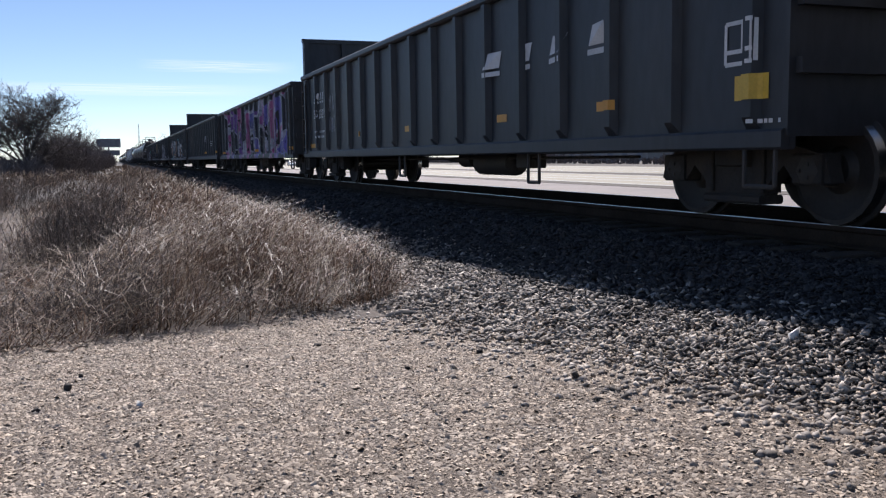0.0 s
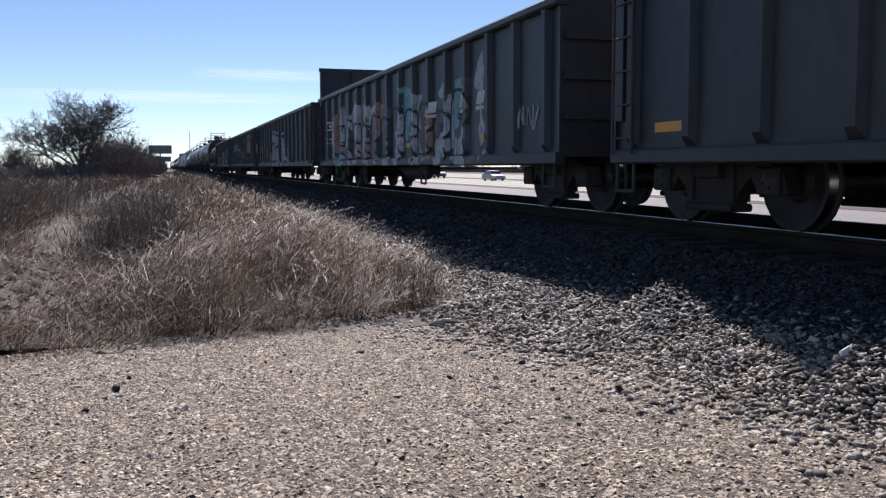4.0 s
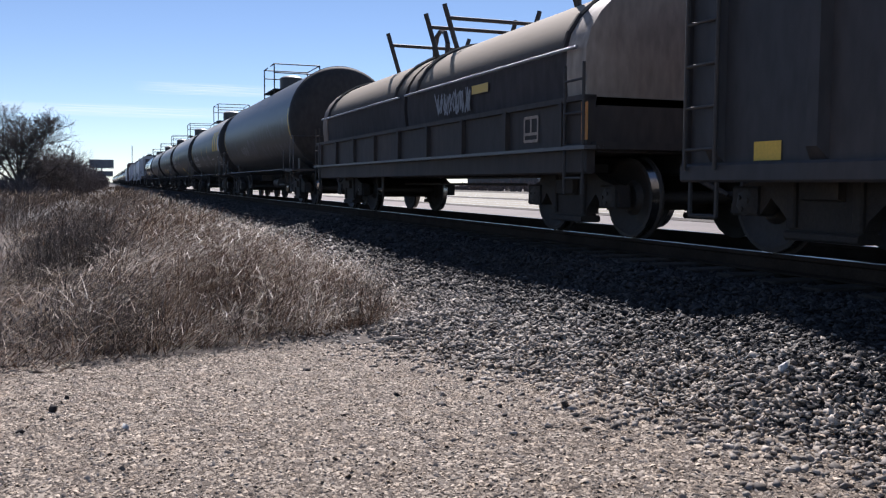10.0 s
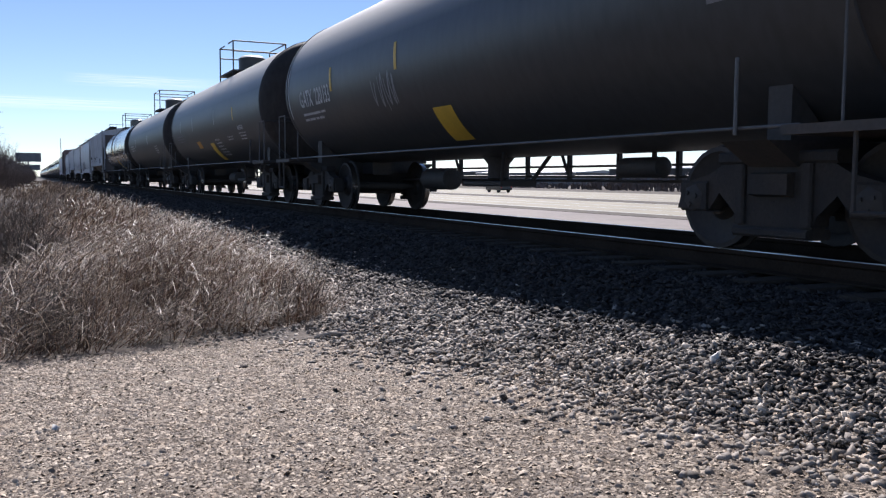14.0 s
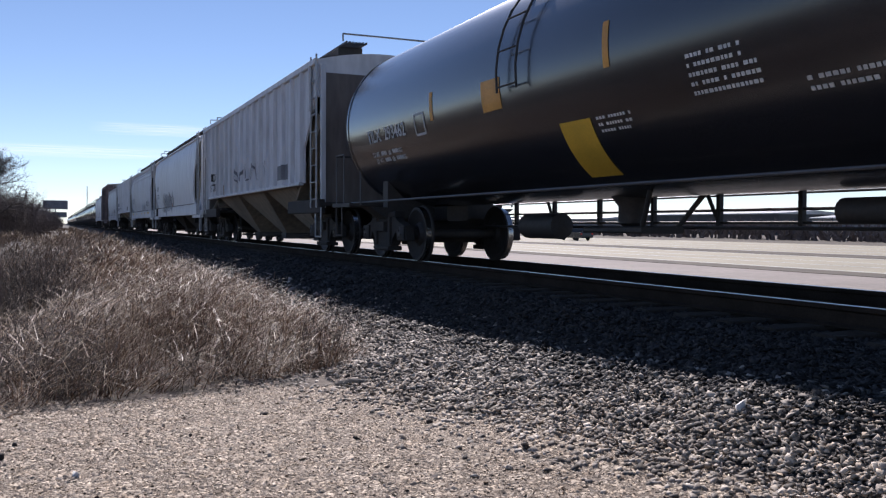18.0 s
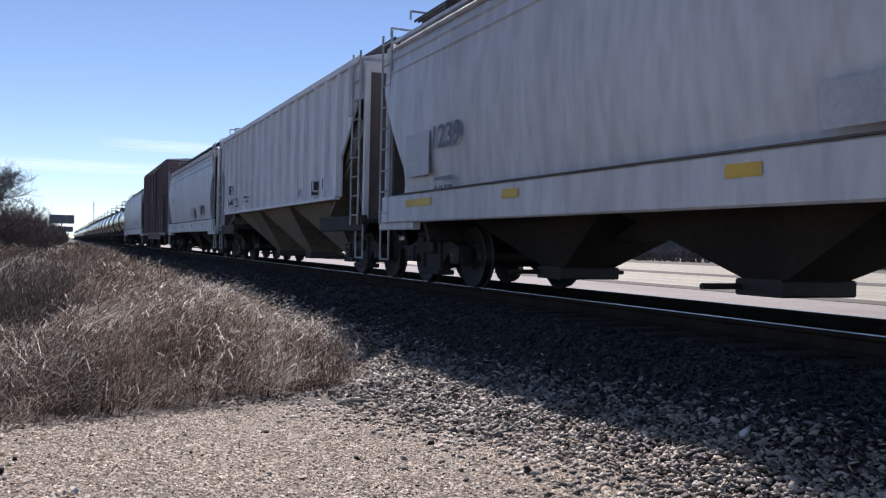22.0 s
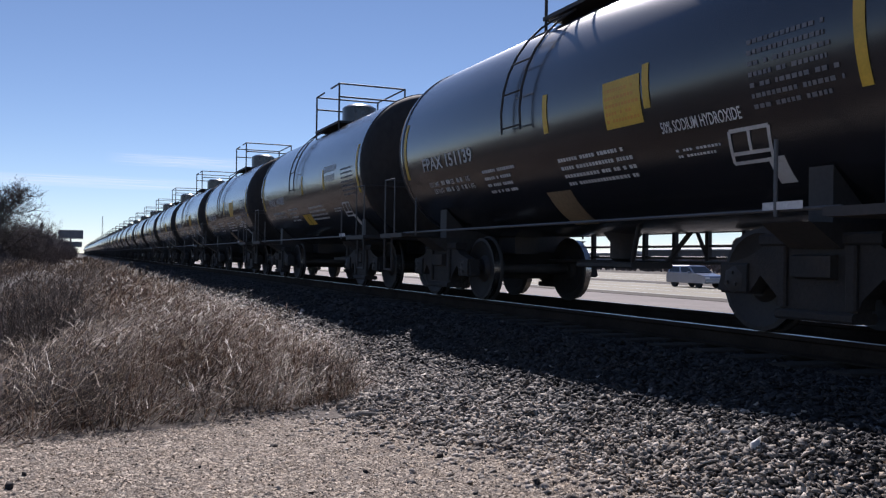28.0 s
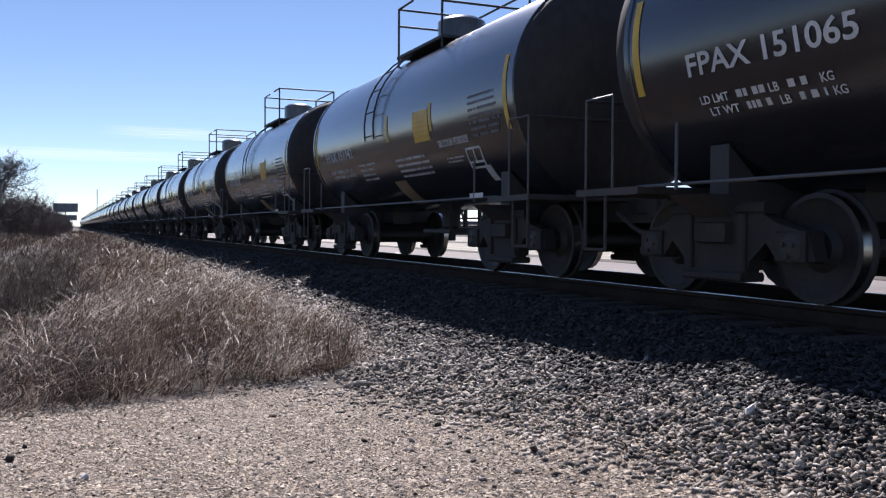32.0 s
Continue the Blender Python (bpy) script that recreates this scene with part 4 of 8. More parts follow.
for k in range(4):
    x, y = -16.4 - 4 * k, 52 + 12 * k
    g = Geo().lathe([(0, 0.07), (1.9, 0.06), (1.95, 0.02)], (0, 0, 0), "z", 8)
    o = tagged(new("fence_post", g.mesh("fence_post", BARK)), "old wooden fence post in the field", "post", "fence posts")
    o.location = (x, y, float(ground_z(x, y)))


def far_woods(name, x0, y0, x1, y1, n, h, seed, label):
    """A distant line of bare trees: many upright twiggy stems in one mesh."""
    r = random.Random(seed)
    g = Geo()
    for k in range(n):
        t = r.random()
        x, y = x0 + (x1 - x0) * t + r.uniform(-6, 6), y0 + (y1 - y0) * t + r.uniform(-6, 6)
        hh = h * (0.5 + 0.5 * r.random()) * (0.75 + 0.3 * math.sin(t * 40 + seed))
        z = float(ground_z(x, y)) - 0.2
        p = Vector((x, y, z))
        q = p + Vector((r.uniform(-0.5, 0.5), r.uniform(-0.5, 0.5), hh * 0.5))
        g.rod(p, q, 0.22, 3, 0.15)
        for _ in range(6):
            s = p.lerp(q, r.uniform(0.4, 1.0))
            g.rod(s, s + Vector((r.uniform(-0.7, 0.7), r.uniform(-0.7, 0.7), r.uniform(0.5, 1.1))) * hh * 0.5, 0.17, 3, 0.06)
    return tagged(new(name, g.mesh(name, BRUSH)), label, "woods", kind="stuff")


far_woods("far_woods", -520, 500, -40, 640, 900, 8.5, 3, "distant line of bare trees at the edge of the field")
# Added out of view: darkens what the glossy tanks reflect
far_woods("far_woods", -78, -160, -70, 110, 900, 4.5, 6, "added out-of-view tree line, dark in the tank reflections")
far_woods("far_woods", 98, -60, 112, 620, 2200, 4.2, 4, "low dark line of trees and brush beyond the highway")


# ---- billboards, mast, buildings ----
def billboard(x, y, z, w, h, label, post=True):
    b = empty("billboard", label, "billboard", "billboards")
    gz = float(ground_z(x, y))
    b.location = (x, y, gz)
    part("panel", Geo().box(-w / 2, w / 2, -0.3, 0.3, z - gz - h / 2, z - gz + h / 2, 0.05), BOARD, b)
    part("post", Geo().rod((0, 0.5, 0), (0, 0.5, z - gz), 0.45, 12), BOARD, b)
    part("catwalk", Geo().box(-w / 2, w / 2, -1.2, -0.3, z - gz - h / 2 - 0.3, z - gz - h / 2 - 0.2), BOARD, b)
    return b


billboard(-7.2, 620, 12.6, 15.0, 5.6, "dark roadside billboard seen from behind on a single post")
billboard(-7.0, 900, 8.6, 13.0, 5.0, "small distant billboard on a post")
mast = empty("radio_mast", "thin lattice radio mast far off", "mast")
mast.location = (17.5, 900, 0)
for s in (-1, 1):
    part("leg", Geo().rod((s * 0.8, 0, -2), (s * 0.2, 0, 36), 0.16, 5), BOARD, mast)
part("lattice", Geo().pipe([((-1) ** k * (0.8 - 0.016 * k * 1.0), 0, -2 + k * 1.0) for k in range(38)], 0.08, 4), BOARD, mast)


def shed(x, y, w, l, h, wall, roof, label):
    b = empty("low_building", label, "building", "buildings beyond the highway")
    b.location = (x, y, -1.6)
    part("wall", Geo().box(-w / 2, w / 2, -l / 2, l / 2, 0, h), wall, b)
    part("roof", Geo().prism([(-w / 2 - 0.4, h), (-w / 2 - 0.4, h + 0.25), (0, h + 1.0), (w / 2 + 0.4, h + 0.25), (w / 2 + 0.4, h)], -l / 2 - 0.4, l / 2 + 0.4, "y"), roof, b)
    for k in range(int(l // 9)):
        yy = -l / 2 + 4.5 + 9 * k
        part("window", Geo().box(-w / 2 - 0.05, -w / 2 + 0.05, yy - 1.6, yy + 1.6, 1.0, 2.6), BOARD, b)
    return b


SHED_WALL = material("shed_wall", (0.3, 0.29, 0.27), 0.8, scale=0.8, amount=0.3)
SHED_DARK = material("shed_dark_wall", (0.1, 0.1, 0.1), 0.8, scale=0.8, amount=0.3)
SHED_ROOF = material("shed_roof", (0.55, 0.55, 0.55), 0.5, 0.3, scale=0.8, amount=0.3)
for k, (x, y, w, l, h) in enumerate(((165, 60, 20, 52, 4.4), (166, 125, 18, 50, 4.0), (168, 190, 22, 60, 5.2), (165, 270, 20, 70, 4.2), (175, 360, 26, 70, 5.0), (165, 5, 20, 44, 4.4))):
    shed(x, y, w, l, h, SHED_WALL if k % 2 else SHED_DARK, SHED_ROOF, "long low flat building beyond the highway" if k % 2 else "dark low building with a pale metal roof")

# thin high cloud, far behind everything
def cloud_sheet():
    m = bpy.data.materials.new("thin_cloud")
    m.use_nodes = True
    nt = m.node_tree
    n, link = nt.nodes, nt.links.new
    out = n["Material Output"]
    n.remove(n["Principled BSDF"])
    co, mp = n.new("ShaderNodeTexCoord"), n.new("ShaderNodeMapping")
    mp.inputs["Scale"].default_value = (1.6, 1, 14)
    link(co.outputs["Generated"], mp.inputs["Vector"])
    ns = n.new("ShaderNodeTexNoise")
    ns.inputs["Scale"].default_value, ns.inputs["Detail"].default_value = 2.2, 7
    link(mp.outputs[0], ns.inputs["Vector"])
    sep = n.new("ShaderNodeSeparateXYZ")
    link(co.outputs["Generated"], sep.inputs[0])

    def bump(sock, c, w):
        a = n.new("ShaderNodeMath"); a.operation = "SUBTRACT"; a.inputs[1].default_value = c
        b = n.new("ShaderNodeMath"); b.operation = "DIVIDE"; b.inputs[1].default_value = w
        p = n.new("ShaderNodeMath"); p.operation = "POWER"; p.inputs[1].default_value = 2
        q = n.new("ShaderNodeMath"); q.operation = "SUBTRACT"; q.inputs[0].default_value = 1; q.use_clamp = True
        link(sock, a.inputs[0]); link(a.outputs[0], b.inputs[0]); link(b.outputs[0], p.inputs[0]); link(p.outputs[0], q.inputs[1])
        return q.outputs[0]

    ramp = n.new("ShaderNodeValToRGB")
    ramp.color_ramp.elements[0].position, ramp.color_ramp.elements[1].position = 0.42, 0.8
    ramp.color_ramp.elements[1].color = (0.55, 0.55, 0.55, 1)
    link(ns.outputs["Fac"], ramp.inputs["Fac"])
    mul = n.new("ShaderNodeMath"); mul.operation = "MULTIPLY"
    mul2 = n.new("ShaderNodeMath"); mul2.operation = "MULTIPLY"
    link(bump(sep.outputs["Z"], 0.5, 0.5), mul.inputs[0]); link(ramp.outputs[0], mul.inputs[1])
    link(mul.outputs[0], mul2.inputs[0]); link(bump(sep.outputs["X"], 0.5, 0.5), mul2.inputs[1])
    tr, em, mix = n.new("ShaderNodeBsdfTransparent"), n.new("ShaderNodeEmission"), n.new("ShaderNodeMixShader")
    em.inputs["Color"].default_value = (0.95, 0.97, 1.0, 1)
    em.inputs["Strength"].default_value = 0.9
    link(mul2.outputs[0], mix.inputs["Fac"]); link(tr.outputs[0], mix.inputs[1]); link(em.outputs[0], mix.inputs[2])
    link(mix.outputs[0], out.inputs["Surface"])
    for (x, z, w, h) in ((-60, 305, 1500, 60), (430, 410, 700, 60)):
        g = Geo().box(x - w / 2, x + w / 2, 4000, 4004, z - h / 2, z + h / 2)
        o = tagged(new("thin_cloud", g.mesh("thin_cloud", m)), "thin white streak of high cloud", "cloud", kind="structure")
        o.visible_shadow = False


cloud_sheet()



# ---- railway cars: x across (near side is -x), y along the train, z from the rail ----
WR = 0.457


def wheelset_mesh():
    g = Geo()
    g.lathe([(-1.05, 0.075), (1.05, 0.075)], (0, 0, 0), "x", 12)
    for s in (-1, 1):
        prof = [(0.63, 0.1), (0.63, 0.16), (0.69, 0.2), (0.7, 0.36), (0.672, 0.4), (0.672, WR + 0.025), (0.7, WR + 0.025), (0.715, WR), (0.81, WR - 0.006), (0.815, 0.41), (0.78, 0.37), (0.75, 0.2), (0.81, 0.15), (0.81, 0.1)]
        g.lathe([(s * a, r) for a, r in prof], (0, 0, 0), "x", 22)
        g.lathe([(s * 0.86, 0.12), (s * 1.1, 0.12), (s * 1.12, 0.08)], (0, 0, 0), "x", 6)
        for k in range(3):                      # bolts of the axle cap
            a = 2.094 * k
            g.box(s * 1.12 - 0.015, s * 1.12 + 0.015, 0.06 * math.cos(a) - 0.015, 0.06 * math.cos(a) + 0.015, 0.06 * math.sin(a) - 0.015, 0.06 * math.sin(a) + 0.015)
    me = g.mesh("wheelset", WHEEL_STEEL, True)
    me.materials.append(TREAD)                     # the running faces are worn bright
    for q in me.polygons:
        c = q.center
        if 0.715 < abs(c.x) < 0.812 and math.hypot(c.y, c.z) > WR - 0.02:
            q.material_index = 1
    return me


def sideframe_mesh():
    g = Geo()
    # outline in y, z, seen from the side: a bow with two windows
    outer = [(-1.12, 0.36), (-1.05, 0.58), (-0.72, 0.66), (-0.45, 0.8), (0.45, 0.8), (0.72, 0.66), (1.05, 0.58), (1.12, 0.36), (0.72, 0.36), (0.6, 0.5), (0.42, 0.34), (0.36, 0.2), (-0.36, 0.2), (-0.42, 0.34), (-0.6, 0.5), (-0.72, 0.36)]
    return g.prism(outer, -0.07, 0.07, "x").mesh("sideframe", TRUCK_STEEL)


def springs_mesh():
    g = Geo()
    for sx in (-1.0, 1.0):
        for dy in (-0.2, 0.0, 0.2):
            g.lathe([(0.24 + 0.04 * k, 0.075 if k % 2 else 0.058) for k in range(8)], (sx, dy, 0), "z", 10)
    return g.mesh("spring_group", TRUCK_STEEL, True)


def bolster_mesh():
    g = Geo()
    g.prism([(-1.15, 0.5), (-1.15, 0.66), (-0.5, 0.76), (0.5, 0.76), (1.15, 0.66), (1.15, 0.5), (0.5, 0.34), (-0.5, 0.34)], -0.2, 0.2, "y")
    g.lathe([(0.72, 0.2), (0.9, 0.2)], (0, 0, 0), "z", 16)
    g.box(-0.62, 0.62, -0.44, -0.4, 0.3, 0.42)
    g.box(-0.62, 0.62, 0.4, 0.44, 0.3, 0.42)
    return g.mesh("bolster", TRUCK_STEEL)


AXLE_BOX = Geo().box(-0.1, 0.1, -0.16, 0.16, 0.34, 0.6, 0.02).mesh("axle_box", TRUCK_STEEL)
COLUMN = Geo().box(-0.11, 0.11, -0.05, 0.05, 0.26, 0.74, 0.015).mesh("frame_column", TRUCK_STEEL)
SPRING_SEAT = Geo().box(-0.13, 0.13, -0.38, 0.38, 0.16, 0.24, 0.02).mesh("spring_seat", TRUCK_STEEL)
TOP_BAR = Geo().box(-0.09, 0.09, -0.6, 0.6, 0.74, 0.84, 0.02).mesh("top_bar", TRUCK_STEEL)
WHEELSET, SIDEFRAME, SPRINGS, BOLSTER = wheelset_mesh(), sideframe_mesh(), springs_mesh(), bolster_mesh()
BRAKE_BEAM = Geo().box(-0.8, 0.8, -0.03, 0.03, 0.36, 0.44).box(-0.74, -0.66, -0.12, 0.06, 0.3, 0.55, 0.01).box(0.66, 0.74, -0.12, 0.06, 0.3, 0.55, 0.01).mesh("brake_beam", TRUCK_STEEL)


def coupler_mesh(reach):
    g = Geo()
    g.box(-0.075, 0.075, -0.1, reach - 0.28, 0.78, 0.95, 0.015)
    g.box(-0.16, 0.14, reach - 0.3, reach - 0.04, 0.74, 1.0, 0.03)
    g.box(-0.2, -0.08, reach - 0.14, reach + 0.06, 0.75, 0.99, 0.03)
    g.box(0.05, 0.17, reach - 0.1, reach + 0.02, 0.77, 0.97, 0.03)
    g.pipe([(0.3, -0.15, 0.8), (0.32, reach * 0.5, 0.62), (0.25, reach, 0.5), (0.15, reach + 0.05, 0.52)], 0.03)
    g.rod((-0.05, reach - 0.2, 1.0), (-1.1, reach - 0.42, 1.02), 0.015)
    return g.mesh("coupler", DARK_STEEL)


COUPLER = coupler_mesh(0.62)


def running_gear(car, half, truck_at, reach=0.62, sill=0.2, z=0.72, z1=1.0, stub=0.0):
    """Trucks, couplers and the centre sill. half: half the length over the body's ends."""
    if stub:
        for s in (-1, 1):
            part("stub_sill", Geo().box(-sill, sill, *sorted((s * (half - 0.05), s * (half - stub))), z, z1, 0.02), DARK_STEEL, car)
    else:
        part("centre_sill", Geo().box(-sill, sill, -half + 0.05, half - 0.05, z, z1, 0.02), DARK_STEEL, car)
    for s in (-1, 1):
        tr = part("truck", BOLSTER, None, car)
        tr.location = (0, s * truck_at, 0)
        for side in (-1, 1):
            o = part("sideframe", SIDEFRAME, None, tr)
            o.location = (side * 1.0, 0, 0)
            for name, me, y in (("axle_box", AXLE_BOX, -0.89), ("axle_box", AXLE_BOX, 0.89), ("frame_column", COLUMN, -0.34), ("frame_column", COLUMN, 0.34), ("spring_seat", SPRING_SEAT, 0), ("top_bar", TOP_BAR, 0)):
                part(name, me, None, tr).location = (side * 1.0, y, 0)
        part("spring_group", SPRINGS, None, tr)
        for a in (-1, 1):
            w = part("wheelset", WHEELSET, None, tr)
            w.location = (0, a * 0.889, WR)
            t = part("brake_beam", BRAKE_BEAM, None, tr)
            t.matrix_basis = pose(0, a * 0.36, 0, 0, 0, 0 if a < 0 else 180)
        c = part("coupler", COUPLER, None, car)
        c.matrix_basis = pose(0, s * half, 0, 0, 0, 0 if s > 0 else 180)
        c.scale = (1, reach / 0.62, 1)


def ladder_geo(x, y0, y1, z0, z1, n, r=0.014):
    g = Geo()
    g.rod((x, y0, z0), (x, y0, z1), r * 1.3).rod((x, y1, z0), (x, y1, z1), r * 1.3)
    for k in range(n):
        z = z0 + (z1 - z0) * (k + 0.5) / n
        g.rod((x, y0, z), (x, y1, z), r)
    return g


# Surfaces of the near side: x for a place (y, z) along the car
def flat(x):
    return lambda y, z: x


def ribbed(half, ribs, rib_w=0.09, base=-1.522, out=-1.612, inset=0.45):
    ys = [-half + inset + (2 * half - 2 * inset) * k / (ribs - 1) for k in range(ribs)]
    def surf(y, z):
        d = min(abs(y - r) for r in ys)
        if d > rib_w:
            return base
        return out if d < rib_w * 0.6 else out + (base - out) * (d - rib_w * 0.6) / (rib_w * 0.4)
    return surf


def place(surf, y, z, lift, bend):
    """A point on the near side; on a tank z counts round its shell."""
    if bend:
        zc, r = bend
        a = (z - zc) / r
        return (-math.cos(a) * (r + lift), y, zc + math.sin(a) * (r + lift))
    return (surf(y, z) - lift, y, z)


def patch(car, name, y0, y1, z0, z1, mat, surf, bend=None, label="", lift=0.006, lean=0.0, keep=False):
    """A painted or stuck-on rectangle that follows the surface. lean: how far its top is set towards +y."""
    ny, nz = max(1, int(abs(y1 - y0) / (0.03 if not bend and not keep else 0.3))), max(1, int((z1 - z0) / 0.08) if bend else 1)
    g = Geo()
    pts, f = [], []
    for i in range(ny + 1):
        for j in range(nz + 1):
            y, z = y0 + (y1 - y0) * i / ny, z0 + (z1 - z0) * j / nz
            pts.append(place(surf, y + lean * j / nz, z, lift, bend))
    for i in range(ny):
        for j in range(nz):
            a = i * (nz + 1) + j
            f.append((a, a + nz + 1, a + nz + 2, a + 1))
    return part(name, g.poly(pts, f), mat, car, label)


def frame_box(car, y0, y1, z0, z1, mat, surf, bend=None, cross=True, lean=0.0):
    """The outlined consolidated stencil: a square with inner lines."""
    g = Geo()
    w = 0.035
    lines = [((y0, z0), (y1, z0)), ((y0, z1), (y1, z1)), ((y0, z0), (y0, z1)), ((y1, z0), (y1, z1))]
    if cross:
        ym, zm = (y0 + y1) / 2, z0 + (z1 - z0) * 0.3
        lines += [((y0, zm), (y1, zm)), ((ym, zm), (ym, z1))]
    for (a, b), (c, d) in lines:
        n = max(2, int((abs(c - a) + abs(d - b)) / 0.06))
        for k in range(n):
            u, v = k / n, (k + 1) / n
            p, q = (a + (c - a) * u, b + (d - b) * u), (a + (c - a) * v, b + (d - b) * v)
            if a == c:
                e = [(p[0] - w / 2, p[1]), (p[0] + w / 2, p[1]), (q[0] + w / 2, q[1]), (q[0] - w / 2, q[1])]
            else:
                e = [(p[0], p[1] - w / 2), (q[0], q[1] - w / 2), (q[0], q[1] + w / 2), (p[0], p[1] + w / 2)]
            g.poly([place(surf, yy + lean * (zz - z0) / (z1 - z0), zz, 0.007, bend) for yy, zz in e], [(0, 1, 2, 3)])
    return part("stencil_frame", g, mat, car, "outlined stencil panel")


def lettering(car, text, y0, y1, z0, z1, mat, surf, bend=None):
    """Painted writing that fills the given rectangle, read from +y to -y."""
    cu = bpy.data.curves.new("lettering", "FONT")
    cu.body, cu.size, cu.resolution_u, cu.offset = text, 1.0, 3, 0.018      # a little bolder than the plain face
    tmp = bpy.data.objects.new("lettering", cu)
    me = bpy.data.meshes.new_from_object(tmp)
    bpy.data.objects.remove(tmp)
    bpy.data.curves.remove(cu)
    co = np.empty(len(me.vertices) * 3)
    me.vertices.foreach_get("co", co)
    co = co.reshape(-1, 3)
    lo, hi = co.min(0), co.max(0)
    u, v = (co[:, 0] - lo[0]) / (hi[0] - lo[0]), (co[:, 1] - lo[1]) / (hi[1] - lo[1])
    out = [place(surf, y0 + (y1 - y0) * a, z0 + (z1 - z0) * b, 0.008, bend) for a, b in zip(u, v)]
    me.vertices.foreach_set("co", np.array(out).reshape(-1))
    me.materials.clear()
    me.materials.append(mat)
    me.update()
    return part("lettering", me, None, car)


def bars(car, y0, y1, z0, z1, rows, mat, surf, bend=None, seed=1):
    """Small writing that cannot be read, as rows of plain bars in one mesh."""
    rnd = random.Random(seed)
    g = Geo()
    pitch = (z1 - z0) / rows
    for k in range(rows):
        zb = z0 + pitch * k + pitch * 0.25
        zt = zb + pitch * 0.42
        y, end = y0, y0 + (y1 - y0) * rnd.uniform(0.75, 1.0)
        while y > end:
            w = min(rnd.uniform(0.025, 0.06) * min(1.0, pitch / 0.12) + 0.01, y - end + 0.02)
            g.poly([place(surf, a, b, 0.006, bend) for a, b in ((y, zb), (y - w, zb), (y - w, zt), (y, zt))], [(0, 1, 2, 3)])
            y -= w + (0.06 if rnd.random() < 0.16 else 0.014)
    return tagged(part("stencil_block", g, mat, car), "illegible small stencilled lines", kind="stuff")


def ribbon(g, pts, width, surf, bend):
    """A painted stroke through (y, z) points."""
    path = []
    for a, b in zip(pts, pts[1:]):
        n = max(1, int(math.hypot(b[0] - a[0], b[1] - a[1]) / 0.03))
        path += [(a[0] + (b[0] - a[0]) * k / n, a[1] + (b[1] - a[1]) * k / n) for k in range(n)]
    path.append(pts[-1])
    left, right = [], []
    for k, (y, z) in enumerate(path):
        p, q = path[max(0, k - 1)], path[min(len(path) - 1, k + 1)]
        dy, dz = q[0] - p[0], q[1] - p[1]
        l = math.hypot(dy, dz) or 1
        w = width / 2 * (0.6 + 0.4 * math.sin(math.pi * k / max(1, len(path) - 1)))
        left.append(place(surf, y - dz / l * w, z + dy / l * w, 0.007, bend))
        right.append(place(surf, y + dz / l * w, z - dy / l * w, 0.007, bend))
    n = len(path)
    g.poly(left + right, [(k, k + 1, n + k + 1, n + k) for k in range(n - 1)])


def curve_through(ctrl, steps=7):
    out = []
    c = [ctrl[0]] + list(ctrl) + [ctrl[-1]]
    for i in range(1, len(c) - 2):
        for k in range(steps):
            t = k / steps
            out.append(tuple(0.5 * (2 * c[i][d] + (c[i + 1][d] - c[i - 1][d]) * t + (2 * c[i - 1][d] - 5 * c[i][d] + 4 * c[i + 1][d] - c[i + 2][d]) * t * t
                                   + (3 * c[i][d] - c[i - 1][d] - 3 * c[i + 1][d] + c[i + 2][d]) * t ** 3) for d in (0, 1)))
    return out + [tuple(ctrl[-1])]


def scribble(car, y0, y1, z0, z1, glyphs, mat, surf, bend=None, seed=1, width=0.035, rows=1, strokes=1):
    """An illegible spray-can tag: looping strokes, glyph by glyph."""
    r = random.Random(seed)
    g = Geo()
    hz = (z1 - z0) / rows
    for row in range(rows):
        for k in range(glyphs):
            a, b = y0 + (y1 - y0) * k / glyphs, y0 + (y1 - y0) * (k + 1.05) / glyphs
            for _ in range(strokes):
                ctrl = [(a + (b - a) * r.random(), z0 + hz * (row + (0.02 if i % 2 else 0.75) + 0.25 * r.random())) for i in range(r.randint(4, 6))]
                ribbon(g, curve_through(ctrl), width, surf, bend)
    return part("graffiti_tag", g, mat, car, "looping spray-painted tag")


def outline_piece(car, y0, y1, z0, z1, glyphs, mat, surf, bend=None, seed=1, width=0.05):
    """Large hollow letters sprayed in outline."""
    r = random.Random(seed)
    g = Geo()
    for k in range(glyphs):
        a, b = y0 + (y1 - y0) * k / glyphs, y0 + (y1 - y0) * (k + 0.92) / glyphs
        top, bot = z1 - r.uniform(0, 0.3) * (z1 - z0), z0 + r.uniform(0, 0.15) * (z1 - z0)
        m, zm = (a + b) / 2, (top + bot) / 2
        ctrl = [(a, bot), (a + 0.02, zm), (a + (b - a) * 0.1, top), (m, top + 0.06), (b, top - 0.1 * r.random()), (b, zm), (m + (b - a) * 0.15, zm - 0.1 * r.random()), (b, bot + 0.05), (m, bot), (a, bot)]
        ribbon(g, curve_through(ctrl), width, surf, bend)
        hole = [(m - 0.1, zm + 0.1), (m, zm + 0.3 * (top - zm) + 0.1), (m + 0.08, zm + 0.12), (m - 0.1, zm + 0.1)]
        ribbon(g, curve_through(hole), width * 0.8, surf, bend)
    return part("graffiti_piece", g, mat, car, "large sprayed outline letters")


def road_letters(car, y0, y1, z0, z1, count, mat, surf):
    """A large road name as plain slanted shapes, each over a bar."""
    step = (y1 - y0) / count
    for k in range(count):
        a = y0 + step * k + step * 0.22
        b = a + step * 0.4
        patch(car, "logo_shape", a, b, z0 + (z1 - z0) * 0.32, z1, mat, surf, lean=-0.08, keep=True)
        patch(car, "logo_bar", a + 0.02, b - 0.02, z0, z0 + (z1 - z0) * 0.2, mat, surf, keep=True)


